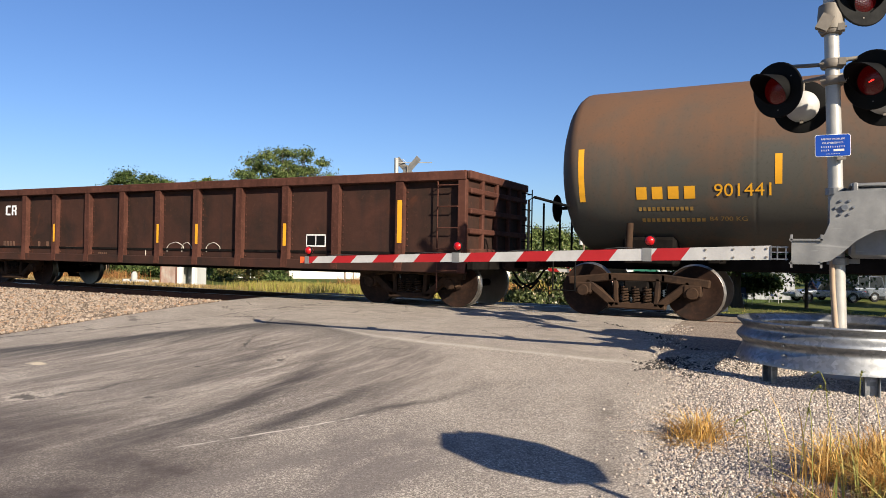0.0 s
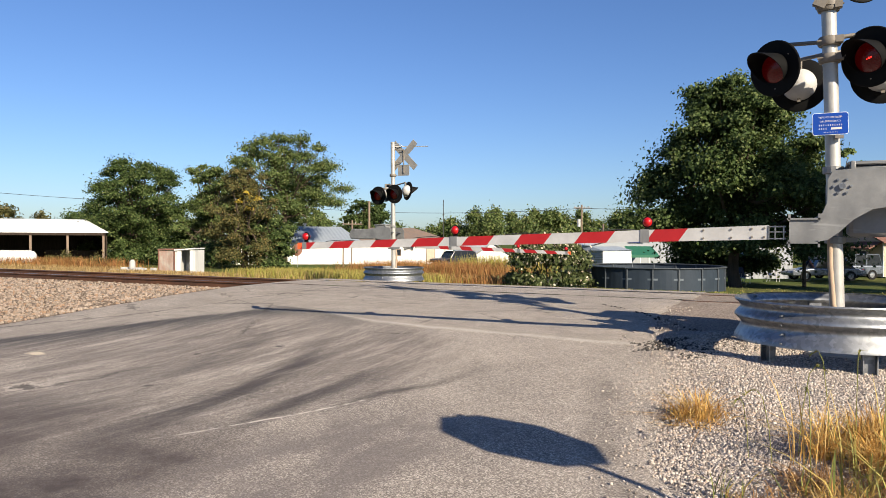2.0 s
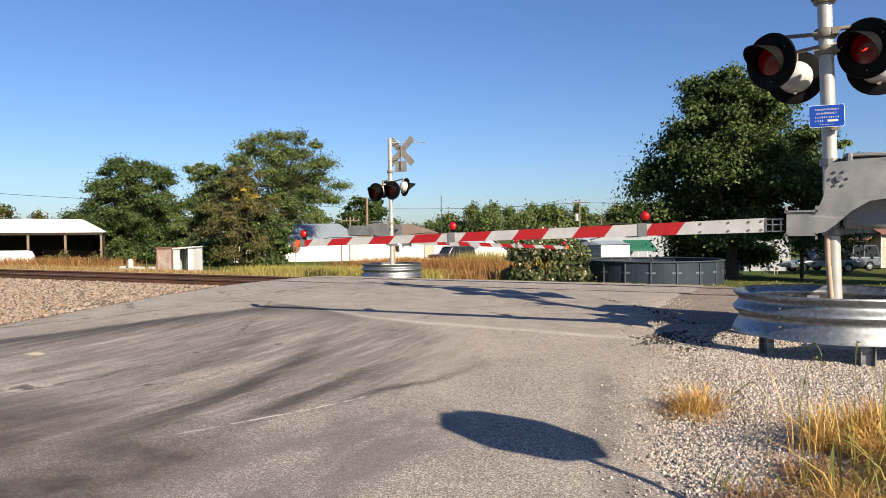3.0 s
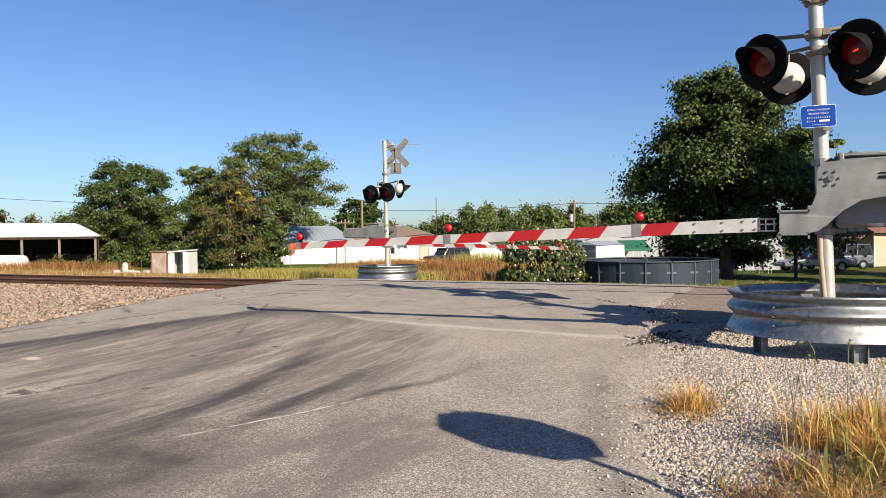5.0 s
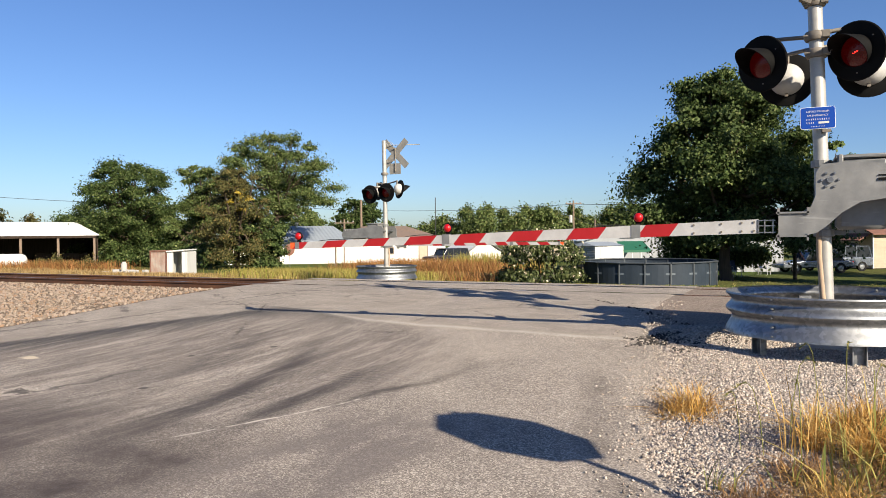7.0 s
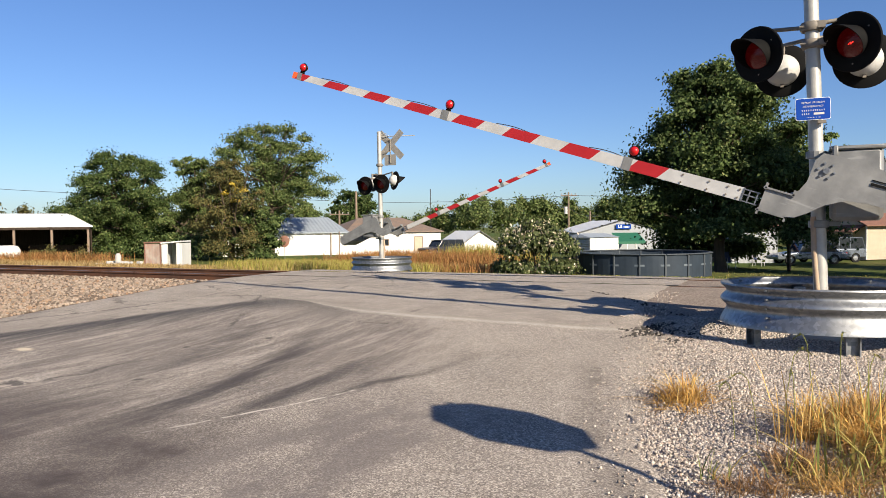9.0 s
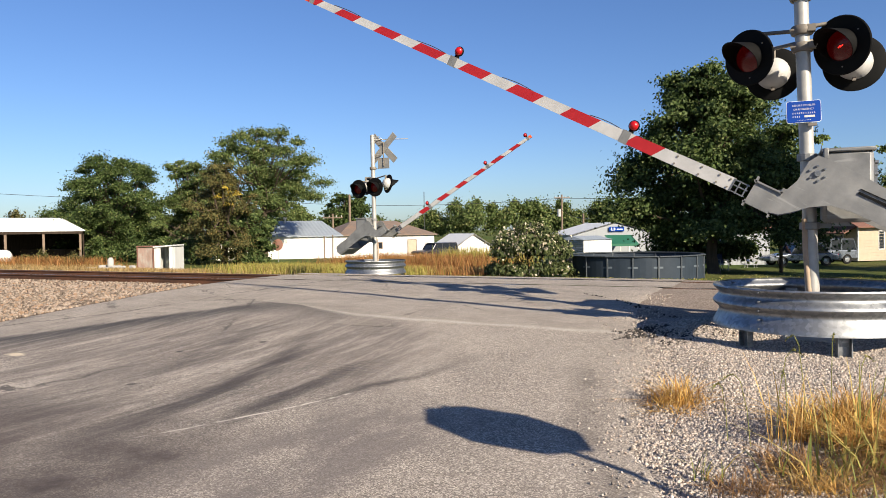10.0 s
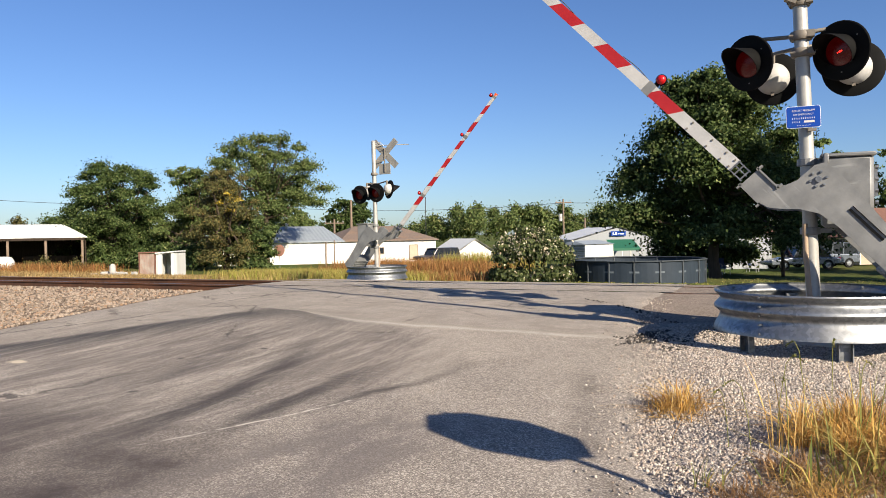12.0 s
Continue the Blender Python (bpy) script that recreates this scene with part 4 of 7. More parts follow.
    g.tube([c + Vector((0, 0.03, 0.2)), c + Vector((0, 0.03, -0.6))], 0.02, 8)
    for z in (4.1, 4.5):
        g.tube([on(z + rise), Vector((-0.30, -0.12, z + rise))], 0.014, 6)
    part("sign_bracket", g, "bracket", sig)
    g = Geo()
    g.tube([on(4.62), on(4.62, -0.30, -0.2), on(4.62, -1.08, -0.5)], 0.014, 8)
    g.tube([on(4.66, -0.04), on(4.72, -0.20, -0.1), on(4.60, -0.30, -0.15)], 0.01, 6)
    part("rod", g, "mast_white", sig, "thin white rod at the mast top")
    # mechanism box behind the mast
    g = Geo()
    g.bevbox((0.30, 0.08, 1.62), (0.46, 0.56, 0.74), 0.04)
    g.bevbox((0.30, 0.08, 1.995), (0.50, 0.60, 0.04), 0.012)
    g.bevbox((0.10, 0.08, 1.96), (0.05, 0.62, 0.12), 0.01)
    box = part("mechanism", g, "alu", sig, "grey cast gate mechanism housing", True)
    g = Geo()
    for k in range(4):
        g.tube([(0.545, -0.10, 1.50 + 0.12 * k), (0.575, -0.10, 1.50 + 0.12 * k)], 0.02, 8)
    g.box((0.56, 0.0, 1.72), (0.03, 0.05, 0.30))
    part("hinge", g, "galv", box)
    g = Geo()
    g.tube([on(1.30, -0.05, -0.06), (-0.085, -0.05, 0.95), (-0.055, -0.06, 0.55), (0.0, -0.09, 0.15), (0.03, -0.1, 0.0)], 0.028, 12)
    part("conduit", g, "hose", sig, "tan flexible cable conduit", True)
    for z in (1.22, 1.95):
        g = Geo()
        g.lathe([(0.071, -0.04), (0.10, -0.035), (0.10, 0.035), (0.071, 0.04)], Matrix.Translation(on(z)), 14)
        g.box((0.08, 0.05, z), (0.16, 0.14, 0.05))
        part("mount", g, "alu", sig)
    if sign:
        p0 = Vector((-0.104, -0.13, 2.42))
        rot = Matrix.Rotation(radians(12), 4, "Z") @ Matrix.Rotation(radians(-1.5), 4, "Y")
        mm = Matrix.Translation(p0) @ rot
        g = Geo()
        corners = []
        for sx, sz, a0 in ((1, 1, 0), (-1, 1, 90), (-1, -1, 180), (1, -1, 270)):
            for k in range(5):
                a = radians(a0 + 22.5 * k)
                corners.append((sx * 0.145 + 0.022 * math.cos(a), sz * 0.092 + 0.022 * math.sin(a)))
        g.prism(corners, -0.003, 0.003, mm)
        plate = part("notice_plate", g, "sign_white", sig, "small blue notice with white lettering")
        g = Geo()
        g.prism([(x * 0.98, z * 0.97) for x, z in corners], -0.0048, -0.0034, mm)
        part("blue_field", g, "sign_blue", plate)
        up = mm @ Matrix.Translation((0, -0.0062, 0)) @ Matrix.Rotation(radians(90), 4, "X")
        lettering("notice_text", "REPORT PROBLEM", 0.027, "lampgrey", plate, up @ Matrix.Translation((0, 0.066, 0)))
        lettering("notice_text", "OR EMERGENCY", 0.027, "lampgrey", plate, up @ Matrix.Translation((0, 0.026, 0)))
        g = Geo()
        for k in range(11):
            g.box((-0.105 + 0.021 * k, -0.0062, -0.014), (0.006, 0.0012, 0.017))
        for k in range(4):
            g.box((-0.105 + 0.021 * k, -0.0062, -0.050), (0.006, 0.0012, 0.017))
        g.box((0.055, -0.0062, -0.050), (0.10, 0.0012, 0.022))
        for k in range(9):
            g.box((-0.06 + 0.015 * k, -0.0062, -0.088), (0.006, 0.0012, 0.006))
        g.v = [tuple(mm @ Vector(q)) for q in g.v]
        part("notice_bar", g, "lampgrey", plate)
        g = Geo().box((-0.02, -0.10, 2.285), (0.08, 0.05, 0.03))
        part("sign_clip", g, "bracket", sig)
    arm = gate_arm(sig, 6.12 if sign else 5.3)
    return sig, arm


NEAR_M = pose(0.33, 8.50, -0.18)
near_signal, near_arm = crossing_signal(NEAR_M, radians(-2.0), "railway crossing signal with red lamps and striped gate arm", None, True, 3.98)
FAR_M = pose(-12.24, 20.36, -0.52, 0, 0, 180)
far_signal, far_arm = crossing_signal(FAR_M, radians(0.6), "railway crossing signal beyond the track, seen from behind", None, False, 0)
corrugated_ring(pose(0.33, 8.50, -0.19), "corrugated galvanised steel guard ring round a signal mast")
corrugated_ring(pose(-12.24, 20.36, -0.53, 0, 0, 40), "corrugated galvanised steel guard ring round a signal mast")

# stop sign beside the camera; only its shadow falls into view
stop = thing("stop_sign", "octagonal red stop sign on a steel post", "road sign", pose(2.225, 2.365, -0.36, 0, 0, 38))
g = Geo().tube([(0, 0.02, -0.3), (0, 0.02, 2.85)], 0.03, 8)
part("post", g, "galv", stop, "galvanised steel post")
o = [(0.381 / math.cos(math.pi / 8) * math.cos(math.pi / 8 + k * math.pi / 4), 2.46 + 0.381 / math.cos(math.pi / 8) * math.sin(math.pi / 8 + k * math.pi / 4)) for k in range(8)]
g = Geo().prism(o, -0.016, -0.012)
part("plate", g, "stop_red", stop, "red octagonal plate")

# ---- the train: last two cars ----
AXLE = 0.92


def wheelset(root, x):
    ws = new("wheelset")
    ws.parent = root
    ws.location = (x, 0, 0.46)
    for s in (-1, 1):
        g = Geo()
        m = Matrix.Translation((0, s * 0.75, 0)) @ Matrix.Rotation(radians(90 * s), 4, "X")
        g.lathe([(0.0, -0.10), (0.11, -0.10), (0.13, -0.05), (0.30, -0.02), (0.38, -0.055), (0.46, -0.06)], m, 32, 0)
        g.lathe([(0.46, -0.06), (0.462, 0.06), (0.49, 0.07), (0.49, 0.10), (0.38, 0.09), (0.13, 0.05), (0.0, 0.05)], m, 32, 1)
        for k in range(3):
            a = k * 2 * math.pi / 3
            g.tube([m @ Vector((0.07 * math.cos(a), 0.07 * math.sin(a), -0.10)), m @ Vector((0.07 * math.cos(a), 0.07 * math.sin(a), -0.125))], 0.02, 6)
        part("wheel", g, ["wheel", "tread"], ws, "steel wheel with bright tread", True)
    g = Geo().tube([(0, -0.98, 0), (0, 0.98, 0)], 0.075, 14)
    part("axle", g, "under", ws, "", True)
    return ws


def bogie(root, x):
    """Two side frames with springs and a bolster; the wheels are keyed apart."""
    for s in (-1, 1):
        y = s * 1.02
        g = Geo()
        # frame as a ring of short beams, so the spring nest stays open
        beams = [((-1.15, 0.62), (-0.45, 0.70), 0.14), ((-0.45, 0.70), (0.45, 0.70), 0.14), ((0.45, 0.70), (1.15, 0.62), 0.14), ((-0.85, 0.60), (-0.40, 0.24), 0.13), ((0.85, 0.60), (0.40, 0.24), 0.13),
                 ((-0.45, 0.22), (0.45, 0.22), 0.12), ((-0.33, 0.24), (-0.36, 0.66), 0.09), ((0.33, 0.24), (0.36, 0.66), 0.09)]
        for (a, b), (c, d), w in beams:
            ln = math.hypot(c - a, d - b)
            r = Matrix.Rotation(-math.atan2(d - b, c - a), 3, "Y")
            g.bevbox((x + (a + c) / 2, y, (b + d) / 2), (ln + 0.08, 0.16, w), 0.02, 0, r)
        for e in (-1, 1):
            g.bevbox((x + e * AXLE, y, 0.50), (0.30, 0.20, 0.22), 0.03)
        fr = part("side_frame", g, "truck", root, "rusty cast truck side frame")
        for k in range(3):
            for yy in (-0.05, 0.07):
                g = Geo()
                pts = [(x - 0.19 + 0.19 * k + 0.06 * math.cos(a * 0.9), y + yy + 0.06 * math.sin(a * 0.9), 0.28 + 0.26 * a / 40) for a in range(41)]
                g.tube(pts, 0.016, 5)
                part("spring", g, "truck", fr, "", True)
        for e in (-1, 1):
            g = Geo()
            g.lathe([(0.0, 0.0), (0.09, 0.0), (0.105, -0.03), (0.105, -0.13)], Matrix.Translation((x + e * AXLE, y + s * 0.13, 0.46)) @ Matrix.Rotation(radians(-90 * s), 4, "X"), 16)
            part("bearing_cap", g, "truck", fr, "", True)
    g = Geo()
    g.bevbox((x, 0, 0.55), (0.42, 2.2, 0.22), 0.03)
    g.bevbox((x - 0.62, 0, 0.40), (0.10, 1.7, 0.14), 0.02)
    g.bevbox((x + 0.62, 0, 0.40), (0.10, 1.7, 0.14), 0.02)
    part("bolster", g, "under", root)


def coupler(root, x, s):
    g = Geo()
    g.bevbox((x + s * 0.35, 0, 0.86), (0.75, 0.14, 0.18), 0.03)
    g.bevbox((x + s * 0.75, 0.04, 0.86), (0.28, 0.26, 0.28), 0.06)
    part("coupler", g, "truck", root, "rusty knuckle coupler")
    g = Geo()
    g.tube([(x + s * 0.15, 0.35, 0.78), (x + s * 0.35, 0.33, 0.50), (x + s * 0.62, 0.28, 0.38), (x + s * 0.80, 0.2, 0.55)], 0.024, 8)
    part("air_hose", g, "under", root, "black rubber brake hose", True)


LEN, HALF, TOP, LOW = 15.95, 1.57, 2.61, 0.69
POSTS = [1.23, 2.75, 4.02, 5.32, 6.61, 7.86, 9.10, 10.40, 11.70, 13.00, 14.52]
gondola = thing("gondola_car", "rust-brown open-top steel gondola railway car", "railway car")
g = Geo()
for s in (-1, 1):
    g.box((LEN / 2, s * (HALF - 0.135), (TOP + LOW) / 2), (LEN - 0.04, 0.03, TOP - LOW - 0.1))
part("side_sheet", g, "gondola", gondola, "dented rust-brown side sheet")
g = Geo()
g.box((LEN / 2, 0, 1.05), (LEN - 0.1, 2 * HALF - 0.2, 0.05))
g.bevbox((LEN / 2, 0, 0.80), (LEN - 1.0, 0.55, 0.40), 0.03)
for k in range(9):
    g.box((3.2 + k * 1.2, 0, 0.86), (0.12, 2.7, 0.22))
part("underframe", g, "under", gondola)
for s in (-1, 1):
    g = Geo()
    g.bevbox((LEN / 2, s * (HALF - 0.07), TOP - 0.09), (LEN, 0.17, 0.18), 0.015)
    part("top_rail", g, "gondola_post", gondola, "rusty top chord")
    g = Geo()
    g.bevbox((LEN / 2, s * (HALF - 0.06), LOW + 0.10), (LEN, 0.10, 0.20), 0.012)
    part("side_sill", g, "gondola", gondola)
    for px in POSTS:
        g = Geo()
        w = 0.085
        out = [(px - w - 0.03, LOW + 0.02), (px + w - 0.03, LOW + 0.02), (px + w, LOW + 0.30), (px + w, TOP - 0.17), (px - w, TOP - 0.17), (px - w, LOW + 0.30)]
        g.prism(out, s * (HALF - 0.13), s * HALF)
        for k in range(12):
            z = LOW + 0.25 + k * 0.13
            g.box((px + w + 0.035, s * (HALF - 0.115), z), (0.025, 0.02, 0.025))
        part("side_post", g, "gondola_post", gondola, "pressed steel side post")
    for ex, d in ((0.0, 1), (LEN, -1)):
        g = Geo()
        g.bevbox((ex + d * 0.09, s * (HALF - 0.06), (TOP + LOW) / 2), (0.18, 0.12, TOP - LOW), 0.02)
        part("corner_post", g, "gondola_post", gondola)
        g = Geo()
        for k in range(5):
            z = LOW + 0.05 + k * 0.40
            g.tube([(ex + d * 0.16, s * (HALF - 0.07), z), (ex + d * 0.16, s * (HALF + 0.03), z), (ex + d * 0.58, s * (HALF + 0.03), z), (ex + d * 0.58, s * (HALF - 0.07), z)], 0.012, 6)
        g.tube([(ex + d * 0.60, s * (HALF - 0.02), LOW - 0.35), (ex + d * 0.60, s * (HALF - 0.02), TOP - 0.12)], 0.014, 6)
        part("ladder", g, "gondola_post", gondola)
for ex, d in ((0.0, -1), (LEN, 1)):
    g = Geo().box((ex - d * 0.03, 0, 1.72), (0.04, 2 * HALF - 0.16, 1.70))
    wall = part("end_wall", g, "gondola", gondola, "ribbed rusty end wall")
    for k in range(4):
        g = Geo().bevbox((ex + d * 0.02, 0, 1.10 + k * 0.38), (0.10, 2 * HALF - 0.2, 0.11), 0.02)
        part("rib", g, "gondola_post", wall)
    g = Geo().bevbox((ex, 0, TOP - 0.08), (0.15, 2 * HALF - 0.1, 0.16), 0.02)
    part("end_chord", g, "gondola_post", wall)
    for yy in (-0.9, -0.2, 0.45, 1.1):
        g = Geo().bevbox((ex + d * 0.02, yy, 1.7), (0.092, 0.10, 1.6), 0.015)
        part("stake", g, "gondola_post", wall)
    g = Geo()
    g.bevbox((ex + d * 0.02, 0, 0.86), (0.20, 2.9, 0.22), 0.02)
    g.tube([(ex + d * 0.18, -1.3, 1.0), (ex + d * 0.18, 0.9, 1.0)], 0.014, 6)
    part("end_sill", g, "under", gondola)
    g = Geo()
    for k in range(5):
        g.tube([(ex + d * 0.04, 1.15, 1.0 + k * 0.35), (ex + d * 0.16, 1.15, 1.0 + k * 0.35), (ex + d * 0.16, 1.50, 1.0 + k * 0.35), (ex + d * 0.04, 1.50, 1.0 + k * 0.35)], 0.011, 6)
    g.tube([(ex + d * 0.16, 1.52, 0.75), (ex + d * 0.16, 1.52, TOP - 0.1)], 0.014, 6)
    part("end_ladder", g, "under", gondola)
    coupler(gondola, ex, d)
for x, z0, z1, w in ((1.26, 1.06, 1.97, 0.07), (4.03, 1.20, 1.66, 0.06), (7.88, 1.20, 1.64, 0.065), (9.14, 1.18, 1.64, 0.075), (11.70, 1.165, 1.64, 0.08), (14.53, 1.25, 2.08, 0.10)):
    g = Geo().box((x, -HALF - 0.002, (z0 + z1) / 2), (w, 0.004, z1 - z0))
    part("reflector", g, "yellow", gondola, "yellow reflective strip")
g = Geo()
y = -HALF + 0.117
for c, s in (((12.44, y, 1.40), (0.50, 0.004, 0.025)), ((12.44, y, 1.17), (0.50, 0.004, 0.025)), ((12.20, y, 1.285), (0.02, 0.004, 0.23)), ((12.68, y, 1.285), (0.02, 0.004, 0.23)), ((12.44, y, 1.285), (0.02, 0.004, 0.23))):
    g.box(c, s)
part("stencil_frame", g, "sign_white", gondola, "white stencilled frame")
g = Geo()
g.box((12.44, y + 0.001, 1.285), (0.48, 0.003, 0.22))
part("stencil_panel", g, "black", gondola)
g = Geo()
# owner's mark near the rear: two chunky white shapes
for c, s in (((1.78, y, 2.05), (0.07, 0.004, 0.24)), ((1.87, y, 2.16), (0.16, 0.004, 0.05)), ((1.87, y, 1.94), (0.16, 0.004, 0.05)), ((2.05, y, 2.05), (0.06, 0.004, 0.27)), ((2.14, y, 2.16), (0.14, 0.004, 0.05)), ((2.20, y, 2.10), (0.05, 0.004, 0.10)), ((2.13, y, 2.04), (0.12, 0.004, 0.04)), ((2.19, y, 1.97), (0.06, 0.004, 0.11))):
    g.box(c, s)
part("white_mark", g, "sign_white", gondola, "worn white painted mark")
g = Geo()
for k, x in enumerate((1.72, 1.86, 2.00, 2.14, 3.25, 3.60)):
    g.box((x, y, 1.12), (0.09, 0.004, 0.17))
for k in range(7):
    g.box((4.4 + 0.06 * k, y, 1.05), (0.035, 0.004, 0.06))
for k in range(5):
    g.box((5.65 + 0.07 * k, y, 0.93), (0.045, 0.004, 0.05))
tagged(part("faded_mark", g, "ghost", gondola, "faded rust-red stencils"), kind="stuff")
g = Geo()
for cx0, w in ((8.35, 0.28), (8.72, 0.16), (9.55, 0.22)):
    g = Geo()
    pts = [(cx0 + w * math.cos(math.radians(200 - 22 * k)), y - 0.003, 1.05 + 0.15 * math.sin(math.radians(200 - 22 * k)) + 0.012 * k % 0.02) for k in range(10)]
    g.tube(pts, 0.012, 4)
    part("chalk_scrawl", g, "chalk", gondola, "pale scrawled lines")
g = Geo()
g.tube([(7.35, y - 0.003, 1.05), (7.35, y - 0.003, 0.82)], 0.012, 4)
g.tube([(7.28, y - 0.003, 0.88), (7.35, y - 0.003, 0.82), (7.42, y - 0.003, 0.88)], 0.012, 4)
part("chalk_scrawl", g, "chalk", gondola, "pale scrawled lines")
g = Geo()
g.bevbox((-0.42, 0.0, 1.22), (0.16, 0.20, 0.42), 0.03)
g.tube([(-0.42, 0, 1.43), (-0.42, 0, 1.58)], 0.06, 12)
part("end_device", g, "black", gondola, "boxy end-of-train device")
G_BOGIES = (1.52, LEN - 1.45)
g_sets = []
for bx in G_BOGIES:
    bogie(gondola, bx)
    g_sets += [wheelset(gondola, bx - AXLE), wheelset(gondola, bx + AXLE)]

# tank car, ahead of it; its origin is the rear end of the tank
TL, TR, TZ = 15.2, 1.48, 2.64
tank = thing("tank_car", "black rust-stained railway tank car with yellow stencils", "railway car")
mx = Matrix.Translation((0, 0, TZ)) @ Matrix.Rotation(radians(90), 4, "Y")
prof = [(0.0, 0.0)] + [(TR * math.sin(a) ** 0.72, 0.46 * (1 - math.cos(a))) for a in (0.2, 0.45, 0.7, 0.95, 1.2, 1.4, 1.5708)] + [(TR, 1.0), (TR, 3.26), (TR, 3.29), (TR - 0.004, 3.31), (TR, 3.33), (TR, 3.36), (TR, 8.0), (TR, TL - 3.36), (TR, TL - 3.33), (TR - 0.004, TL - 3.31), (TR, TL - 3.29), (TR, TL - 3.26)]
prof += [(r, TL - h) for r, h in reversed(prof[:8])]
g = Geo().lathe(prof, Matrix.Identity(4), 72)
ob = part("tank_shell", g, "tank", tank, "black tank shell with brown rust staining", True)
ob.matrix_basis = Matrix.Translation((0, 0, TZ))
me = ob.data
me.transform(Matrix.Rotation(radians(90), 4, "Y"))
g = Geo()
g.bevbox((TL / 2, 0, 0.98), (TL + 1.2, 0.5, 0.30), 0.03)
for s in (-1, 1):
    g.bevbox((1.2, s * 1.25, 1.06), (3.3, 0.09, 0.12), 0.015)
    g.bevbox((TL - 1.2, s * 1.25, 1.06), (3.3, 0.09, 0.12), 0.015)
for x in (-0.35, 2.7, TL - 2.7, TL + 0.35):
    g.bevbox((x, 0, 1.04), (0.20, 2.6, 0.16), 0.02)
g.bevbox((1.6, 0, 1.15), (0.9, 1.9, 0.5), 0.05)
g.bevbox((TL - 1.6, 0, 1.15), (0.9, 1.9, 0.5), 0.05)
part("underframe", g, "under", tank)
for s in (-1, 1):
    for e, d in ((0.0, 1), (TL, -1)):
        x = e - d * 0.45
        g = Geo()
        g.tube([(x, s * 1.32, 1.05), (x, s * 1.32, 2.05), (x + d * 0.1, s * 1.32, 2.10), (x + d * 0.75, s * 1.32, 1.92)], 0.025, 8)
        part("handrail", g, "black", tank, "bent pipe handrail", True)
        g = Geo()
        g.tube([(x, s * 0.5, 1.05), (x, s * 0.5, 2.05)], 0.02, 6)
        part("stanchion", g, "black", tank)
        g = Geo()
        g.tube([(e + d * 0.05, s * 1.40, 0.45), (e + d * 0.05, s * 1.40, 1.05), (e + d * 0.45, s * 1.40, 1.05), (e + d * 0.45, s * 1.40, 0.45), (e + d * 0.05, s * 1.40, 0.45)], 0.014, 6)
        part("step_iron", g, "black", tank)
g = Geo()
g.lathe([(0.02, 0.0), (0.24, 0.0), (0.26, 0.02), (0.24, 0.04)], Matrix.Translation((-0.18, -0.45, 1.95)) @ Matrix.Rotation(radians(-90), 4, "Y"), 20)
g.tube([(0.1, -0.45, 1.95), (-0.2, -0.45, 1.95)], 0.03, 8)
part("brake_wheel", g, "under", tank)
for x in (1.35, TL - 1.35):
    g = Geo().tube([(x, -1.33, 1.1), (x, -1.25, 1.62)], 0.06, 12)
    part("bolster_strut", g, "truck", tank, "", True)
# walkway, dome and valves on top
g = Geo()
g.lathe([(0.0, 0.40), (0.5, 0.36), (0.55, 0.30), (0.55, 0.0)], Matrix.Translation((TL / 2, 0, TZ + TR - 0.04)), 28)
g.bevbox((TL / 2, -0.75, TZ + TR - 0.12), (3.0, 0.5, 0.05), 0.01)
for x in (-1.4, 0, 1.4):
    g.tube([(TL / 2 + x, -0.98, TZ + TR - 0.1), (TL / 2 + x, -0.98, TZ + TR + 0.85)], 0.02, 6)
g.tube([(TL / 2 - 1.4, -0.98, TZ + TR + 0.85), (TL / 2 + 1.4, -0.98, TZ + TR + 0.85)], 0.02, 6)
part("manway", g, "truck", tank)


def on_tank(x, z, w, hgt, geo, lift=0.004):
    """A patch laid on the near side of the tank."""
    n = 6
    pts = []
    for i in range(n + 1):
        zz = z - hgt / 2 + hgt * i / n
        a = math.asin(max(-1, min(1, (zz - TZ) / TR)))
        yy = -(TR + lift) * math.cos(a)
        pts += [(x - w / 2, yy, zz), (x + w / 2, yy, zz)]
    geo.add(pts, [(2 * i, 2 * i + 1, 2 * i + 3, 2 * i + 2) for i in range(n)])


for x, hh in ((0.55, 0.90), (3.63, 0.46)):
    g = Geo()
    on_tank(x, 2.44, 0.10, hh, g)
    part("reflector", g, "yellow", tank, "yellow reflective strip")


def tank_text(text, x, z, size, material):
    a = math.asin((z - TZ) / TR)
    m = Matrix.Translation((x, -(TR + 0.012) * math.cos(a), z)) @ Matrix.Rotation(radians(90) - a * 0.0 - a, 4, "X")
    ob = lettering("stencil_number", text, size, material, tank, m, label="yellow stencilled number")
    return ob


g = Geo()
# owner's mark: plain yellow shapes of the lettering's size
for k in range(4):
    x = 1.56 + 0.255 * k
    on_tank(x, 2.115, 0.17, 0.20, g, 0.006)
part("yellow_mark", g, "yellow", tank, "yellow block marks")
tank_text("901441", 3.14, 2.125, 0.30, "yellow")
g = Geo()
for k in range(12):
    on_tank(1.52 + 0.075 * k, 1.86, 0.05, 0.06, g, 0.005)
for k in range(13):
    on_tank(1.56 + 0.08 * k, 1.68, 0.055, 0.06, g, 0.005)
tagged(part("worn_mark", g, "yellow_worn", tank, "worn yellow stencils"), kind="stuff")
tank_text("84 700 KG", 2.9, 1.69, 0.13, "yellow_worn")
T_BOGIES = (1.43, TL - 1.43)
t_sets = []
for bx in T_BOGIES:
    bogie(tank, bx)
    t_sets += [wheelset(tank, bx - AXLE), wheelset(tank, bx + AXLE)]
coupler(tank, -0.55, -1)
coupler(tank, TL + 0.55, 1)

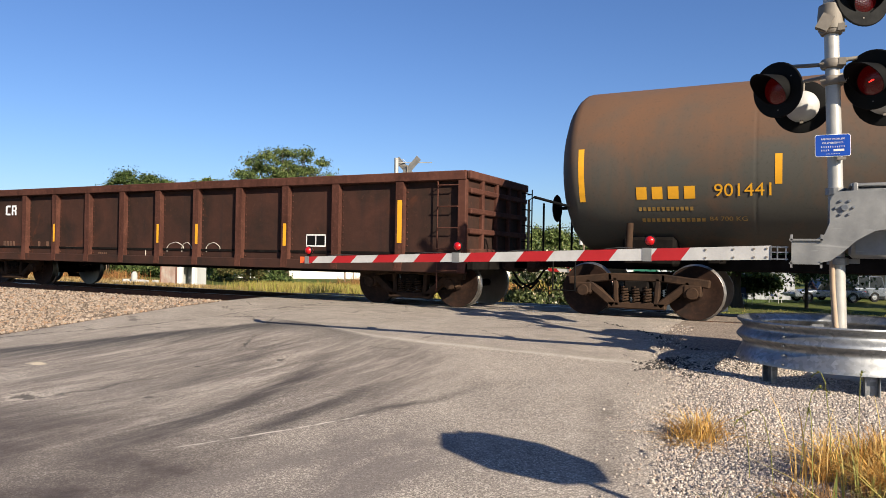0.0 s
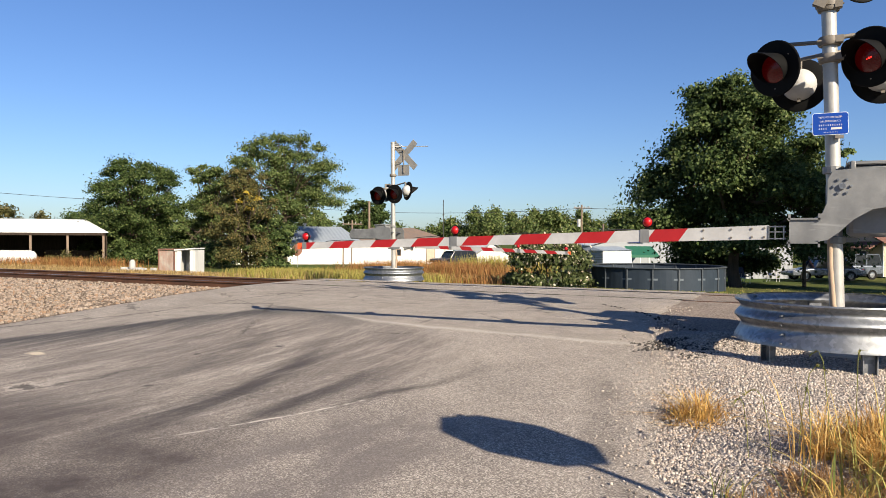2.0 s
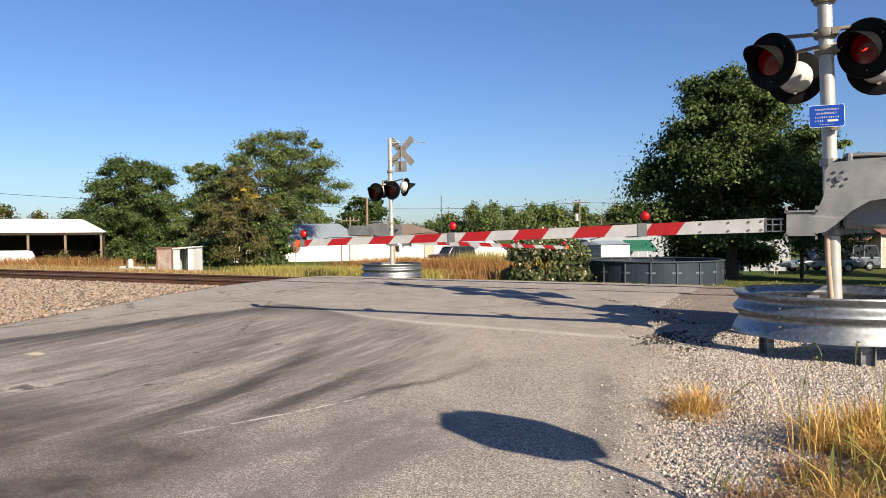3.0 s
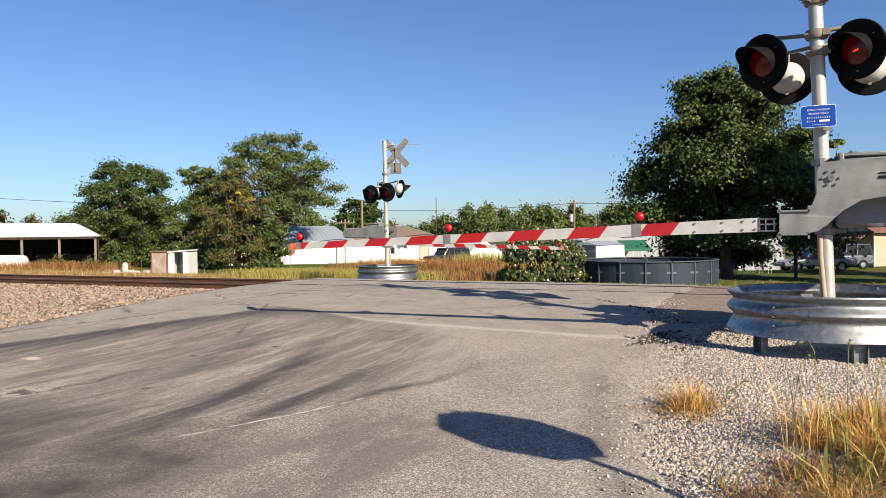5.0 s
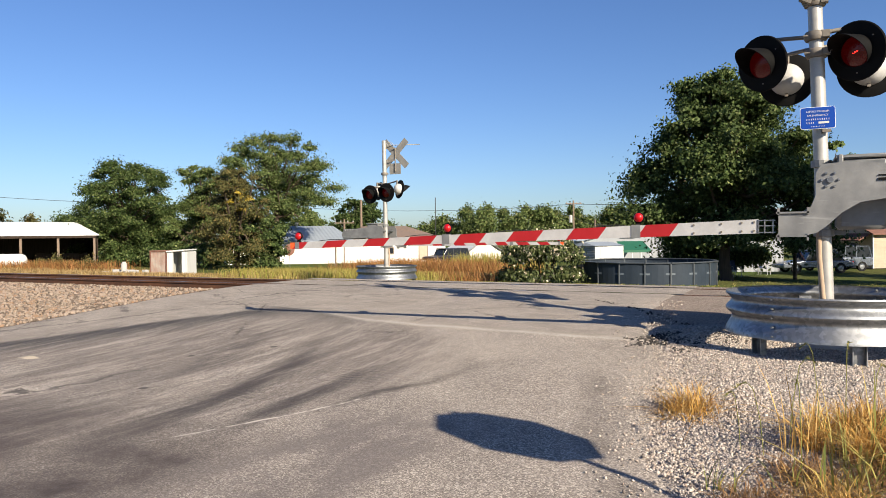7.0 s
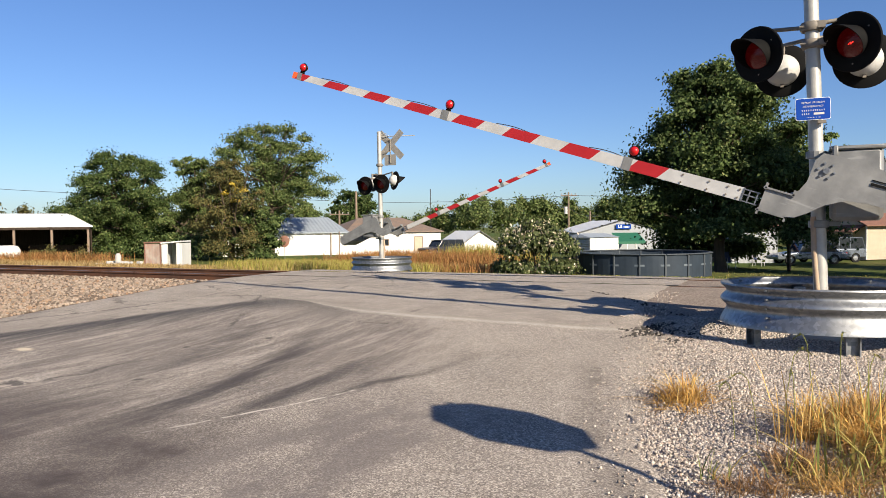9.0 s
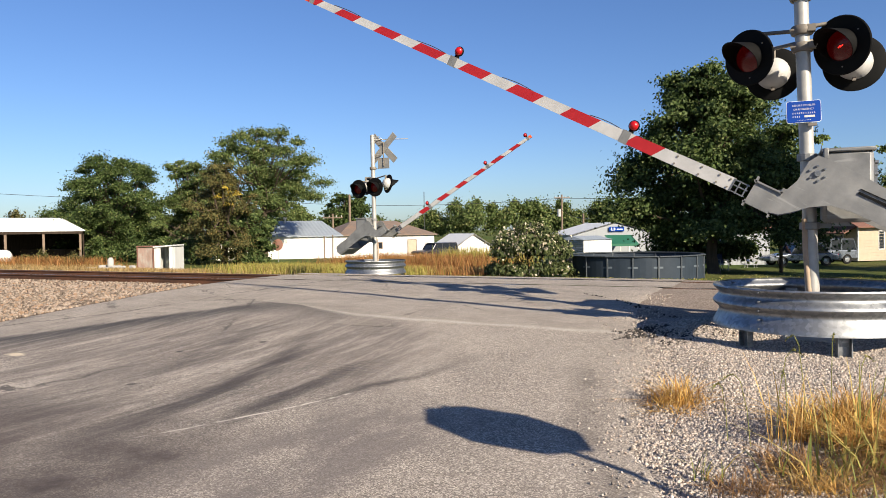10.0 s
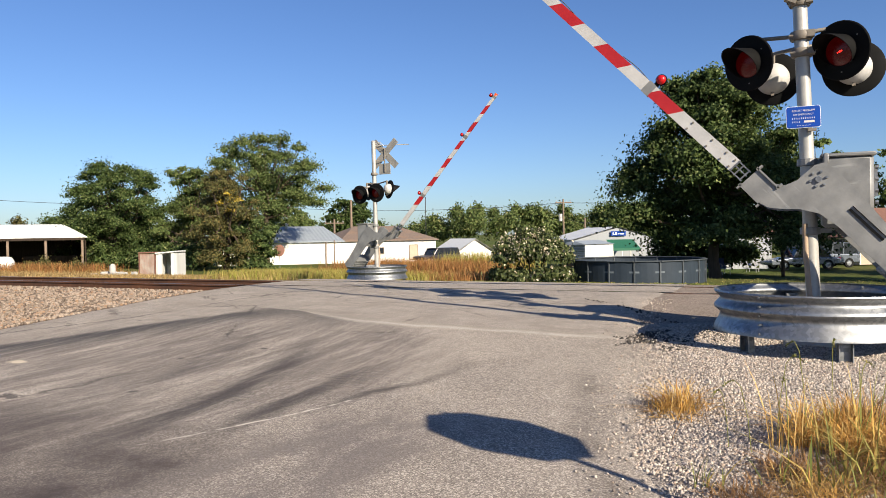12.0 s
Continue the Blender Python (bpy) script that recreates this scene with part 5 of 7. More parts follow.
# ---- beyond the track: buildings, vehicles, yard things ----
FACE = 26.5


def gable_house(name, label, x, y, z, rz, length, depth, wall, ridge, wall_mat, roof_mat, hip=0.0, over=0.25, category="building"):
    """A long low building; local x runs along its front from 0 to length, y goes back."""
    h = thing(name, label, category, pose(x, y, z, 0, 0, rz))
    t = 0.15
    g = Geo()
    g.box((length / 2, t / 2, wall / 2), (length, t, wall))
    part("front_wall", g, wall_mat, h)
    g = Geo()
    g.box((length / 2, depth - t / 2, wall / 2), (length, t, wall))
    part("back_wall", g, wall_mat, h)
    for e in (t / 2, length - t / 2):
        g = Geo()
        lo, hi = e - t / 2, e + t / 2
        g.add([(lo, t, 0), (hi, t, 0), (hi, depth - t, 0), (lo, depth - t, 0), (lo, t, wall), (hi, t, wall), (hi, depth - t, wall), (lo, depth - t, wall), (lo, depth / 2, ridge - 0.06 if hip == 0 else wall), (hi, depth / 2, ridge - 0.06 if hip == 0 else wall)],
              [(0, 3, 7, 8, 4), (1, 5, 9, 6, 2), (0, 1, 2, 3), (4, 8, 9, 5), (8, 7, 6, 9), (0, 4, 5, 1), (2, 6, 7, 3)])
        part("end_wall", g, wall_mat, h)
    g = Geo()
    o = over
    th = 0.08
    for k in (0, th):
        g.add([(-o, -o, wall - 0.05 + k), (length + o, -o, wall - 0.05 + k), (length + o, depth + o, wall - 0.05 + k), (-o, depth + o, wall - 0.05 + k), (hip, depth / 2, ridge + k), (length - hip, depth / 2, ridge + k)],
              [(0, 1, 5, 4), (2, 3, 4, 5), (3, 0, 4), (1, 2, 5)] if hip else [(0, 1, 5, 4), (2, 3, 4, 5)])
    if not hip:
        g.v = [((-o if p[0] == 0 else length + o) if abs(p[1] - depth / 2) < 1e-6 else p[0], p[1], p[2]) for p in g.v]
    g.add([(-o, -o, wall - 0.05), (length + o, -o, wall - 0.05), (length + o, -o, wall - 0.05 + th), (-o, -o, wall - 0.05 + th)], [(0, 1, 2, 3)])
    part("roof", g, roof_mat, h, "", False, False)
    return h


def opening(h, x, z, w, hgt, frame_mat, pane_mat, y=-0.01, name="window"):
    g = Geo()
    g.box((x, y, z + hgt / 2 + 0.04), (w + 0.14, 0.05, 0.07))
    g.box((x, y, z - hgt / 2 - 0.04), (w + 0.14, 0.07, 0.07))
    g.box((x - w / 2 - 0.035, y, z), (0.07, 0.05, hgt))
    g.box((x + w / 2 + 0.035, y, z), (0.07, 0.05, hgt))
    f = part(name, g, frame_mat, h)
    g = Geo().box((x, y + 0.003, z), (w, 0.02, hgt))
    part("pane", g, pane_mat, f)


# long white hall in two lengths, grey steel roof and brown hipped roof
b = gable_house("white_hall", "long whitewashed block hall with grey steel roof", -43.6, 46.2, -1.45, 49, 10.9, 9, 2.12, 3.5, "white_wall", "steel_roof", 0.6)
for k in range(13):
    g = Geo().box((0.5 + k * 0.82, -0.08, 2.03), (0.10, 0.12, 0.12))
    part("rafter_end", g, "white_wall", b)
g = Geo()
g.tube([(6.6, 3.8, 3.2), (6.6, 3.8, 3.8)], 0.14, 10)
g.lathe([(0.0, 0.2), (0.22, 0.12), (0.22, 0.0), (0.14, 0.0)], Matrix.Translation((6.6, 3.8, 3.75)), 12)
part("roof_vent", g, "white_wall", b, "", True)
b = gable_house("white_annex", "whitewashed annex with brown hipped roof", -36.43, 54.45, -1.45, 49, 9.3, 9, 2.12, 3.45, "white_wall", "brown_roof", 2.4)
opening(b, 3.6, 1.15, 0.75, 0.5, "post_wood", "glass")
opening(b, 7.0, 0.95, 0.8, 1.3, "post_wood", "siding", name="door")
# brown post beside the hall
for x, y, hgt, r in ((-33.0, 47.0, 2.0, 0.06), (-32.6, 47.6, 2.1, 0.05)):
    g = Geo().tube([(0, 0, -0.2), (0.02, 0, hgt)], r, 8)
    single("fence_post", g, "post_wood", "weathered brown wooden post in the weeds", "post", pose(x, y, -1.3), "posts by the hall")
# round rusty disc on a leg
d = thing("dish", "round rust-brown dish on a thin post", "dish", pose(-34.75, 43.4, -1.25, 0, 0, FACE) @ Matrix.Diagonal((0.85, 0.85, 1.0, 1.0)))
g = Geo().tube([(0, 0.1, -0.1), (0, 0.1, 1.2)], 0.03, 8)
part("post", g, "galv", d)
g = Geo().lathe([(0.0, 0.10), (0.25, 0.07), (0.46, 0.0), (0.47, 0.02), (0.25, 0.10), (0.0, 0.13)], Matrix.Translation((0, 0, 1.35)) @ Matrix.Rotation(radians(75), 4, "X"), 24)
part("bowl", g, "shingle", d, "", True)

# open pole shed with white roof
s = thing("pole_shed", "open-fronted pole shed with white metal roof", "shed", pose(-48.5, 37.2, -1.15, 0, 0, 52))
L, D, HE, HR = 17.0, 7.0, 2.52, 3.55
g = Geo()
for k in (0, 0.07):
    g.add([(-L, -0.4, HE + k), (0.2, -0.4, HE + k), (-1.5, D / 2, HR + k), (-L, D / 2, HR + k), (0.2, D, HE + k), (-L, D, HE + k)], [(0, 1, 2, 3), (3, 2, 4, 5), (1, 4, 2)])
g.add([(-L, -0.4, HE), (0.2, -0.4, HE), (0.2, -0.4, HE + 0.07), (-L, -0.4, HE + 0.07)], [(0, 1, 2, 3)])
part("roof", g, "white_roof", s, "white ribbed metal roof", False, False)
g = Geo().box((-L / 2, -0.36, HE - 0.10), (L, 0.06, 0.18))
part("fascia", g, "barn_dark", s)
for k in range(7):
    g = Geo().bevbox((-0.15 - k * 2.45, -0.25, HE / 2), (0.17, 0.17, HE), 0.015)
    part("post", g, "post_wood", s, "bare wooden post")
g = Geo()
g.box((-L / 2, D - 0.1, HE / 2), (L, 0.08, HE))
g.box((0.05, D / 2, HE / 2), (0.08, D, HE))
g.box((-L, D / 2, HE / 2), (0.08, D, HE))
part("boarding", g, "barn_dark", s, "dark inner boarding")
rng = random.Random(11)
for k in range(7):
    x = -1.6 - k * 2.1
    g = Geo().bevbox((x, 3.4 + rng.random(), 0.4 + 0.3 * rng.random()), (1.2 + rng.random(), 0.8, 0.8 + 0.6 * rng.random()), 0.04)
    part("stored_load", g, "barn_dark", s, "dim stacked clutter inside")
# white fuel tank on its side
f = thing("fuel_tank", "white steel fuel tank lying on its side", "tank", pose(-50.0, 31.0, -1.0, 0, 0, FACE))
g = Geo().lathe([(0.0, -1.5), (0.25, -1.46), (0.42, -1.32), (0.47, -1.1), (0.47, 1.1), (0.42, 1.32), (0.25, 1.46), (0.0, 1.5)], Matrix.Translation((0, 0, 0.62)) @ Matrix.Rotation(radians(90), 4, "Y"), 24)
part("shell", g, "propane", f, "", True)
for x in (-0.8, 0.8):
    g = Geo().box((x, 0, 0.08), (0.16, 0.8, 0.24))
    part("saddle", g, "concrete", f)

# little white shelter beside the track
s = thing("shelter", "small white metal shelter with open front and rusty lean-to", "shelter", pose(-31.65, 28.85, -1.03, 0, 0, FACE) @ Matrix.Diagonal((0.82, 1.0, 1.2, 1.0)))
g = Geo()
for x, w in ((0.02, 0.42), (1.02, 0.34)):
    g.box((x + w / 2 - 0.1, 0, 0.56), (w, 0.04, 1.12))
g.box((0.58, 1.5, 0.56), (1.36, 0.04, 1.12))
g.box((-0.08, 0.75, 0.56), (0.04, 1.5, 1.12))
g.box((1.26, 0.75, 0.56), (0.04, 1.5, 1.12))
part("white_panel", g, "white_metal", s, "white painted metal panel")
g = Geo().bevbox((0.58, 0.72, 1.16), (1.44, 1.65, 0.07), 0.02, 0, Matrix.Rotation(radians(-3), 3, "Y"))
part("roof", g, "white_metal", s)
g = Geo().bevbox((-0.68, 0.05, 0.56), (1.10, 0.05, 1.10), 0.01)
part("side_panel", g, "rust_panel", s, "streaked corrugated side panel")
g = Geo()
for x in (-1.24, -0.16):
    g.box((x, 0.0, 0.55), (0.07, 0.07, 1.14))
g.bevbox((-0.68, 0.5, 1.16), (1.25, 1.1, 0.06), 0.01)
part("rust_frame", g, "shingle", s, "rust-red frame and roof edge")
# stub post and rubble near it
g = Geo().tube([(0, 0, 0), (0, 0, 0.62), (0, 0, 0.74)], [0.17, 0.16, 0.08], 14)
single("stub_pipe", g, "concrete", "short grey capped pipe standing in grass", "pipe", pose(-33.5, 27.4, -0.95), smooth=True)
g = Geo()
rng = random.Random(5)
for k in range(16):
    g.bevbox((rng.uniform(-1.6, 1.2), rng.uniform(-0.4, 0.4), 0.10), (rng.uniform(0.15, 0.45), 0.3, rng.uniform(0.15, 0.38)), 0.03, 0, Matrix.Rotation(rng.random() * 3, 3, "Z"))
single("rubble", g, "concrete", "low heap of pale broken concrete", "rubble", pose(-33.2, 27.3, -0.93), kind="stuff")

# above-ground pool
pool = thing("pool", "round above-ground pool with blue-grey wall panels", "pool", pose(-5.9, 31.8, -1.13))
R0, HP, NP = 2.92, 0.98, 18
for k in range(NP):
    a0, a1 = 2 * math.pi * k / NP, 2 * math.pi * (k + 1) / NP
    g = Geo()
    vs = []
    for a in frange(a0 + 0.012, a1 - 0.012, 0.09):
        for r in (R0, R0 - 0.03):
            vs += [(r * math.cos(a), r * math.sin(a), 0.02), (r * math.cos(a), r * math.sin(a), HP)]
    n = len(vs) // 4
    fs = []
    for i in range(n - 1):
        o, q = 4 * i, 4 * i + 4
        fs += [(o, q, q + 1, o + 1), (o + 2, o + 3, q + 3, q + 2), (o + 1, q + 1, q + 3, o + 3)]
    part("wall_panel", g.add(vs, fs), "pool_wall", pool)
    g = Geo()
    c, s2 = math.cos(a0), math.sin(a0)
    g.bevbox((R0 * c, R0 * s2, HP / 2), (0.10, 0.07, HP), 0.01, 0, Matrix.Rotation(a0, 3, "Z"))
    part("upright", g, "pool_trim", pool)
    am = (a0 + a1) / 2
    g = Geo()
    g.bevbox((R0 * math.cos(am) * 0.99, R0 * math.sin(am) * 0.99, HP + 0.02), (0.17, 2 * R0 * math.sin(math.pi / NP), 0.05), 0.012, 0, Matrix.Rotation(am, 3, "Z"))
    part("top_rail", g, "pool_trim", pool)
    g = Geo()
    g.box((R0 * math.cos(am) * 0.988 + 0.012 * math.cos(am), R0 * math.sin(am) * 0.988 + 0.012 * math.sin(am), HP * 0.57), (0.008, 1.9 * R0 * math.sin(math.pi / NP), 0.075), 0, Matrix.Rotation(am, 3, "Z"))
    part("stripe_band", g, "pool_stripe", pool)
g = Geo().lathe([(0.0, 0.78), (R0 - 0.04, 0.78)], Matrix.Identity(4), 40)
part("water", g, "glass", pool, "dark still water")


# metal shed, store, garage, house
def corr_shed():
    s = thing("storage_shed", "white and grey metal storage shed with low roof", "shed", pose(-15.35, 60.1, -1.38, 0, 0, 62))
    w, dp, h = 3.6, 2.9, 1.42
    g = Geo().box((w / 2, 0.03, h / 2), (w, 0.06, h))
    part("white_side", g, "white_metal", s)
    for k in range(7):
        g = Geo().bevbox((0.0, dp / 2, 0.11 + k * 0.20), (0.07, dp, 0.18), 0.03)
        part("slat", g, "grey_siding", s)
    g = Geo().box((w, dp / 2, h / 2), (0.06, dp, h))
    part("end_panel", g, "white_metal", s)
    g = Geo().box((w / 2, dp, h / 2), (w, 0.06, h))
    part("back_panel", g, "white_metal", s)
    g = Geo()
    g.add([(-0.12, -0.12, h), (w + 0.12, -0.12, h), (w + 0.12, dp + 0.12, h), (-0.12, dp + 0.12, h), (0.1, dp / 2, h + 0.34), (w - 0.1, dp / 2, h + 0.34)], [(0, 1, 5, 4), (2, 3, 4, 5), (3, 0, 4), (1, 2, 5), (0, 3, 2, 1)])
    part("roof", g, "steel_roof", s, "pale grey roof")


corr_shed()
st = gable_house("store", "white metal-clad store with gabled front", -11.0, 72.8, -1.4, 116.5, 14, 8.7, 1.75, 2.95, "grey_siding", "white_roof", 0.0, 0.12)
aw = thing("awning", "dark green sloping awning on white posts", "awning", pose(-14.4, 66.6, -1.4, 0, 0, FACE))
g = Geo().add([(0, 0, 0.95), (2.6, 0, 0.95), (2.6, 2.6, 1.75), (0, 2.6, 1.75), (0, 0, 0.72), (2.6, 0, 0.72)], [(0, 1, 2, 3), (4, 5, 1, 0)])
part("canopy", g, "green_awning", aw)
for x in (0.05, 0.9, 1.7, 2.55):
    g = Geo().box((x, 0.05, 0.4), (0.07, 0.07, 0.8))
    part("post", g, "white_wall", aw)
g = Geo().bevbox((0, 0, 0), (1.5, 0.06, 0.46), 0.01)
bill = single("store_sign", g, "sign_blue", "blue store sign with white marks", "sign", pose(-14.75, 70.75, 0.93, 0, 0, FACE))
g = Geo()
g.box((-0.52, -0.04, 0.0), (0.08, 0.01, 0.28))
g.box((-0.42, -0.04, -0.10), (0.16, 0.01, 0.07))
g.box((-0.22, -0.04, 0.0), (0.16, 0.01, 0.26))
for k in range(5):
    g.box((0.05 + 0.12 * k, -0.04, -0.04), (0.08, 0.01, 0.12))
part("white_mark", g, "sign_white", bill)

gable_house("small_house", "low white gabled house behind weeds", -34.34, 69.6, -2.56, -40, 5.6, 3.9, 1.9, 3.15, "white_wall", "white_roof")
gable_house("grey_garage", "pale grey metal garage under the tree", -3.7, 54.1, -1.72, 27, 3.3, 7, 2.6, 3.7, "grey_siding", "shingle")
h = gable_house("bungalow", "tan-sided bungalow with brown shingle roof", 5.14, 61.2, -1.70, 41.3, 10.0, 7.4, 2.55, 4.3, "siding", "shingle", 0.0, 0.45, "house")
opening(h, 2.2, 1.55, 0.45, 1.3, "white_wall", "glass")
opening(h, 5.6, 1.55, 0.9, 1.1, "white_wall", "glass")
g = Geo()
for k in range(10):
    g.box((5.0, -0.012, 0.15 + k * 0.235), (9.96, 0.018, 0.02))
part("lap_edge", g, "siding", h)
g = Geo()
for k in range(10):
    g.box((-0.012, 3.7, 0.15 + k * 0.235), (0.018, 7.36, 0.02))
part("lap_edge", g, "siding", h)
# pent roof along the gable end, and its window
g = Geo().prism([(-1.2, 2.05), (-1.2, 2.13), (0.0, 2.62), (0.0, 2.50)], 0.1, 7.3)
part("pent_roof", g, "shingle", h, "brown shingled pent roof")
for z, hh in ((1.12, 0.07), (1.95, 0.07)):
    g = Geo().box((-0.03, 1.7, z), (0.06, 0.94, hh))
    part("window_trim", g, "white_wall", h)
for yy in (1.27, 2.13):
    g = Geo().box((-0.03, yy, 1.535), (0.05, 0.07, 0.76))
    part("window_trim", g, "white_wall", h)
g = Geo().box((-0.012, 1.7, 1.535), (0.02, 0.79, 0.76))
part("pane", g, "glass", h)
for yy in (0.0, 7.4):
    g = Geo().box((-0.02, yy, 1.27), (0.06, 0.10, 2.54))
    part("corner_board", g, "white_wall", h)


def vehicle(label, m, length, hgt, paint, kind):
    """A parked car from its side profile: body, glasshouse, wheels, lamps."""
    v = thing("parked_car", label, "car", m, group="parked cars")
    w = 1.75
    ln, hb = length, hgt * 0.56
    if kind == "suv":
        body = [(0.0, 0.35), (0.02, hb * 0.95), (0.25, hb), (ln - 1.15, hb), (ln - 0.12, hb * 0.86), (ln, 0.62), (ln - 0.03, 0.35)]
        cab = [(0.08, hb - 0.02), (0.30, hgt - 0.05), (0.6, hgt), (ln * 0.55, hgt), (ln * 0.63, hgt - 0.06), (ln - 1.2, hb - 0.02)]
    else:
        body = [(0.0, 0.38), (0.03, hb * 0.92), (0.5, hb), (ln - 1.25, hb), (ln - 0.15, hb * 0.80), (ln, 0.58), (ln - 0.03, 0.33)]
        cab = [(0.55, hb - 0.02), (1.15, hgt - 0.06), (1.5, hgt), (ln * 0.54, hgt), (ln * 0.60, hgt - 0.06), (ln - 1.45, hb - 0.02)]
    g = Geo().prism(body, -w / 2, w / 2)
    bd = part("body", g, paint, v, "", True)
    mod = bd.modifiers.new("soft", "BEVEL")
    mod.width, mod.segments, mod.limit_method = 0.07, 3, "ANGLE"
    c0 = sum(p[0] for p in cab) / len(cab)
    g = Geo().prism([(c0 + (x - c0) * 0.97, z - 0.03) for x, z in cab], -w / 2 + 0.10, w / 2 - 0.10)
    part("glasshouse", g, "glass", v, "dark car windows")
    g = Geo()
    top = [p for p in cab if p[1] > hgt - 0.1]
    g.bevbox(((top[0][0] + top[-1][0]) / 2, 0, hgt - 0.02), (top[-1][0] - top[0][0] + 0.1, w - 0.24, 0.06), 0.02)
    for s in (-1, 1):
        y = s * (w / 2 - 0.11)
        for a, b in ((cab[0], cab[1]), (cab[-1], cab[-2])):
            g.tube([(a[0], y, a[1]), (b[0], y, b[1])], 0.04, 6)
        for q in (0.36, 0.62):
            xx = cab[0][0] + (cab[-1][0] - cab[0][0]) * q
            g.box((xx, y, (hb + hgt) / 2), (0.07, 0.05, hgt - hb))
    part("roof_panel", g, paint, v)
    for x in (0.85, ln - 0.85):
        for s in (-1, 1):
            g = Geo().lathe([(0.20, 0.10), (0.31, 0.10), (0.33, 0.06), (0.33, -0.10), (0.20, -0.10)], Matrix.Translation((x, s * (w / 2 - 0.08), 0.33)) @ Matrix.Rotation(radians(90), 4, "X"), 20)
            wh = part("tyre", g, "tyre", v, "", True)
            g = Geo().lathe([(0.0, 0.085), (0.06, 0.09), (0.20, 0.07), (0.20, -0.07), (0.0, -0.085)], Matrix.Translation((x, s * (w / 2 - 0.08), 0.33)) @ Matrix.Rotation(radians(90), 4, "X"), 16)
            part("rim", g, "galv", wh)
    for s in (-1, 1):
        g = Geo().bevbox((0.06, s * (w / 2 - 0.16), hb * 0.82), (0.10, 0.24, 0.22), 0.02)
        part("tail_lamp", g, "stop_red", v)
        g = Geo().bevbox((ln - 0.14, s * (w / 2 - 0.22), hb * 0.74), (0.14, 0.32, 0.12), 0.02)
        part("headlamp", g, "lampgrey", v)
    return v


vehicle("silver saloon car parked on the grass in tree shade", pose(3.0, 53.0, -1.60, 0, 0, 205), 4.5, 1.45, "carpaint", "sedan")
vehicle("silver-blue sport utility vehicle parked by the house", pose(4.25, 56.6, -1.63, 0, 0, 214), 4.4, 1.70, "carpaint", "suv")
vehicle("dark sport utility vehicle parked behind the weeds", pose(-27.9, 60.6, -1.50, 0, 0, 246), 4.4, 1.40, "carpaint_dark", "suv")


def lawn_chair():
    c = thing("lawn_chair", "blue sling lawn chair with pale frame on grass", "chair", pose(-4.05, 44.6, -1.52, 0, 0, 60), group="lawn chairs")
    g = Geo().bevbox((0, 0.0, 0.42), (0.50, 0.48, 0.03), 0.01)
    part("seat", g, "chair_blue", c)
    g = Geo().bevbox((0, 0.27, 0.70), (0.50, 0.03, 0.55), 0.01, 0, Matrix.Rotation(radians(-14), 3, "X"))
    part("backrest", g, "chair_blue", c)
    for s in (-1, 1):
        g = Geo().tube([(s * 0.27, -0.26, 0.0), (s * 0.27, -0.24, 0.62), (s * 0.27, 0.22, 0.62), (s * 0.27, 0.30, 0.0)], 0.018, 6)
        part("side_frame", g, "lampgrey", c, "", True)
    return c


ch = lawn_chair()
for x, y, r in ((-3.2, 44.8, 40), (-1.7, 47.6, 75)):
    copy_thing(ch, pose(x, y, -1.54, 0, 0, r))


# utility poles and wires
def utility_pole(x, y, hgt, arms, label):
    p = thing("utility_pole", label, "utility pole", pose(x, y, -1.3, 0, 0, FACE + 8), group="utility poles")
    g = Geo().tube([(0, 0, -0.3), (0, 0, hgt)], [0.17, 0.11], 10)
    part("pole", g, "post_wood", p, "", True)
    for k in range(arms):
        g = Geo().bevbox((0, -0.12, hgt - 0.45 - 0.9 * k), (2.3, 0.10, 0.12), 0.01)
        arm = part("crossarm", g, "post_wood", p)
        g = Geo()
        for s in (-1.0, -0.4, 0.4, 1.0):
            g.lathe([(0.0, 0.22), (0.05, 0.2), (0.06, 0.1), (0.03, 0.0)], Matrix.Translation((s, -0.12, hgt - 0.39 - 0.9 * k)), 8)
        part("insulator", g, "concrete", arm)
    if arms:
        g = Geo().tube([(-0.45, -0.15, hgt - 3.0), (-0.45, -0.15, hgt - 2.0)], 0.24, 12)
        part("transformer", g, "lampgrey", p)
    return p


utility_pole(-27.2, 94.8, 7.0, 1, "brown wooden utility pole with transformer and crossarm")
utility_pole(-38.4, 59.1, 6.0, 0, "plain brown wooden pole behind the hall")
utility_pole(-46.5, 68.0, 4.4, 1, "short wooden pole with crossarm behind the roof")
utility_pole(-22.5, 88.0, 4.2, 0, "plain brown wooden pole before the trees")
g = Geo().tube([(0, 0, 0), (0, 0, 6.2)], 0.035, 6)
single("antenna_mast", g, "wire", "thin grey antenna mast by the annex", "mast", pose(-32.3, 63.3, -1.3))


def wire(a, b, sag, r=0.02):
    a, b = Vector(a), Vector(b)
    pts = [a.lerp(b, k / 14) - Vector((0, 0, sag * 4 * (k / 14) * (1 - k / 14))) for k in range(15)]
    g = Geo().tube(pts, r, 5)
    single("overhead_wire", g, "wire", "thin dark overhead wire", "wire", group="overhead wires")


wire((-95, 30, 8.5), (-52.5, 46, 4.2), 0.6)
wire((-27.2, 94.8, 5.2), (-90, 100, 7.5), 1.2, 0.03)
wire((-27.2, 94.8, 5.2), (30, 97, 6.0), 0.8, 0.03)
wire((-27.2, 94.8, 3.6), (-16, 66, 2.0), 0.4, 0.02)

# ---- vegetation and loose stone ----
RS = np.random.default_rng(7)


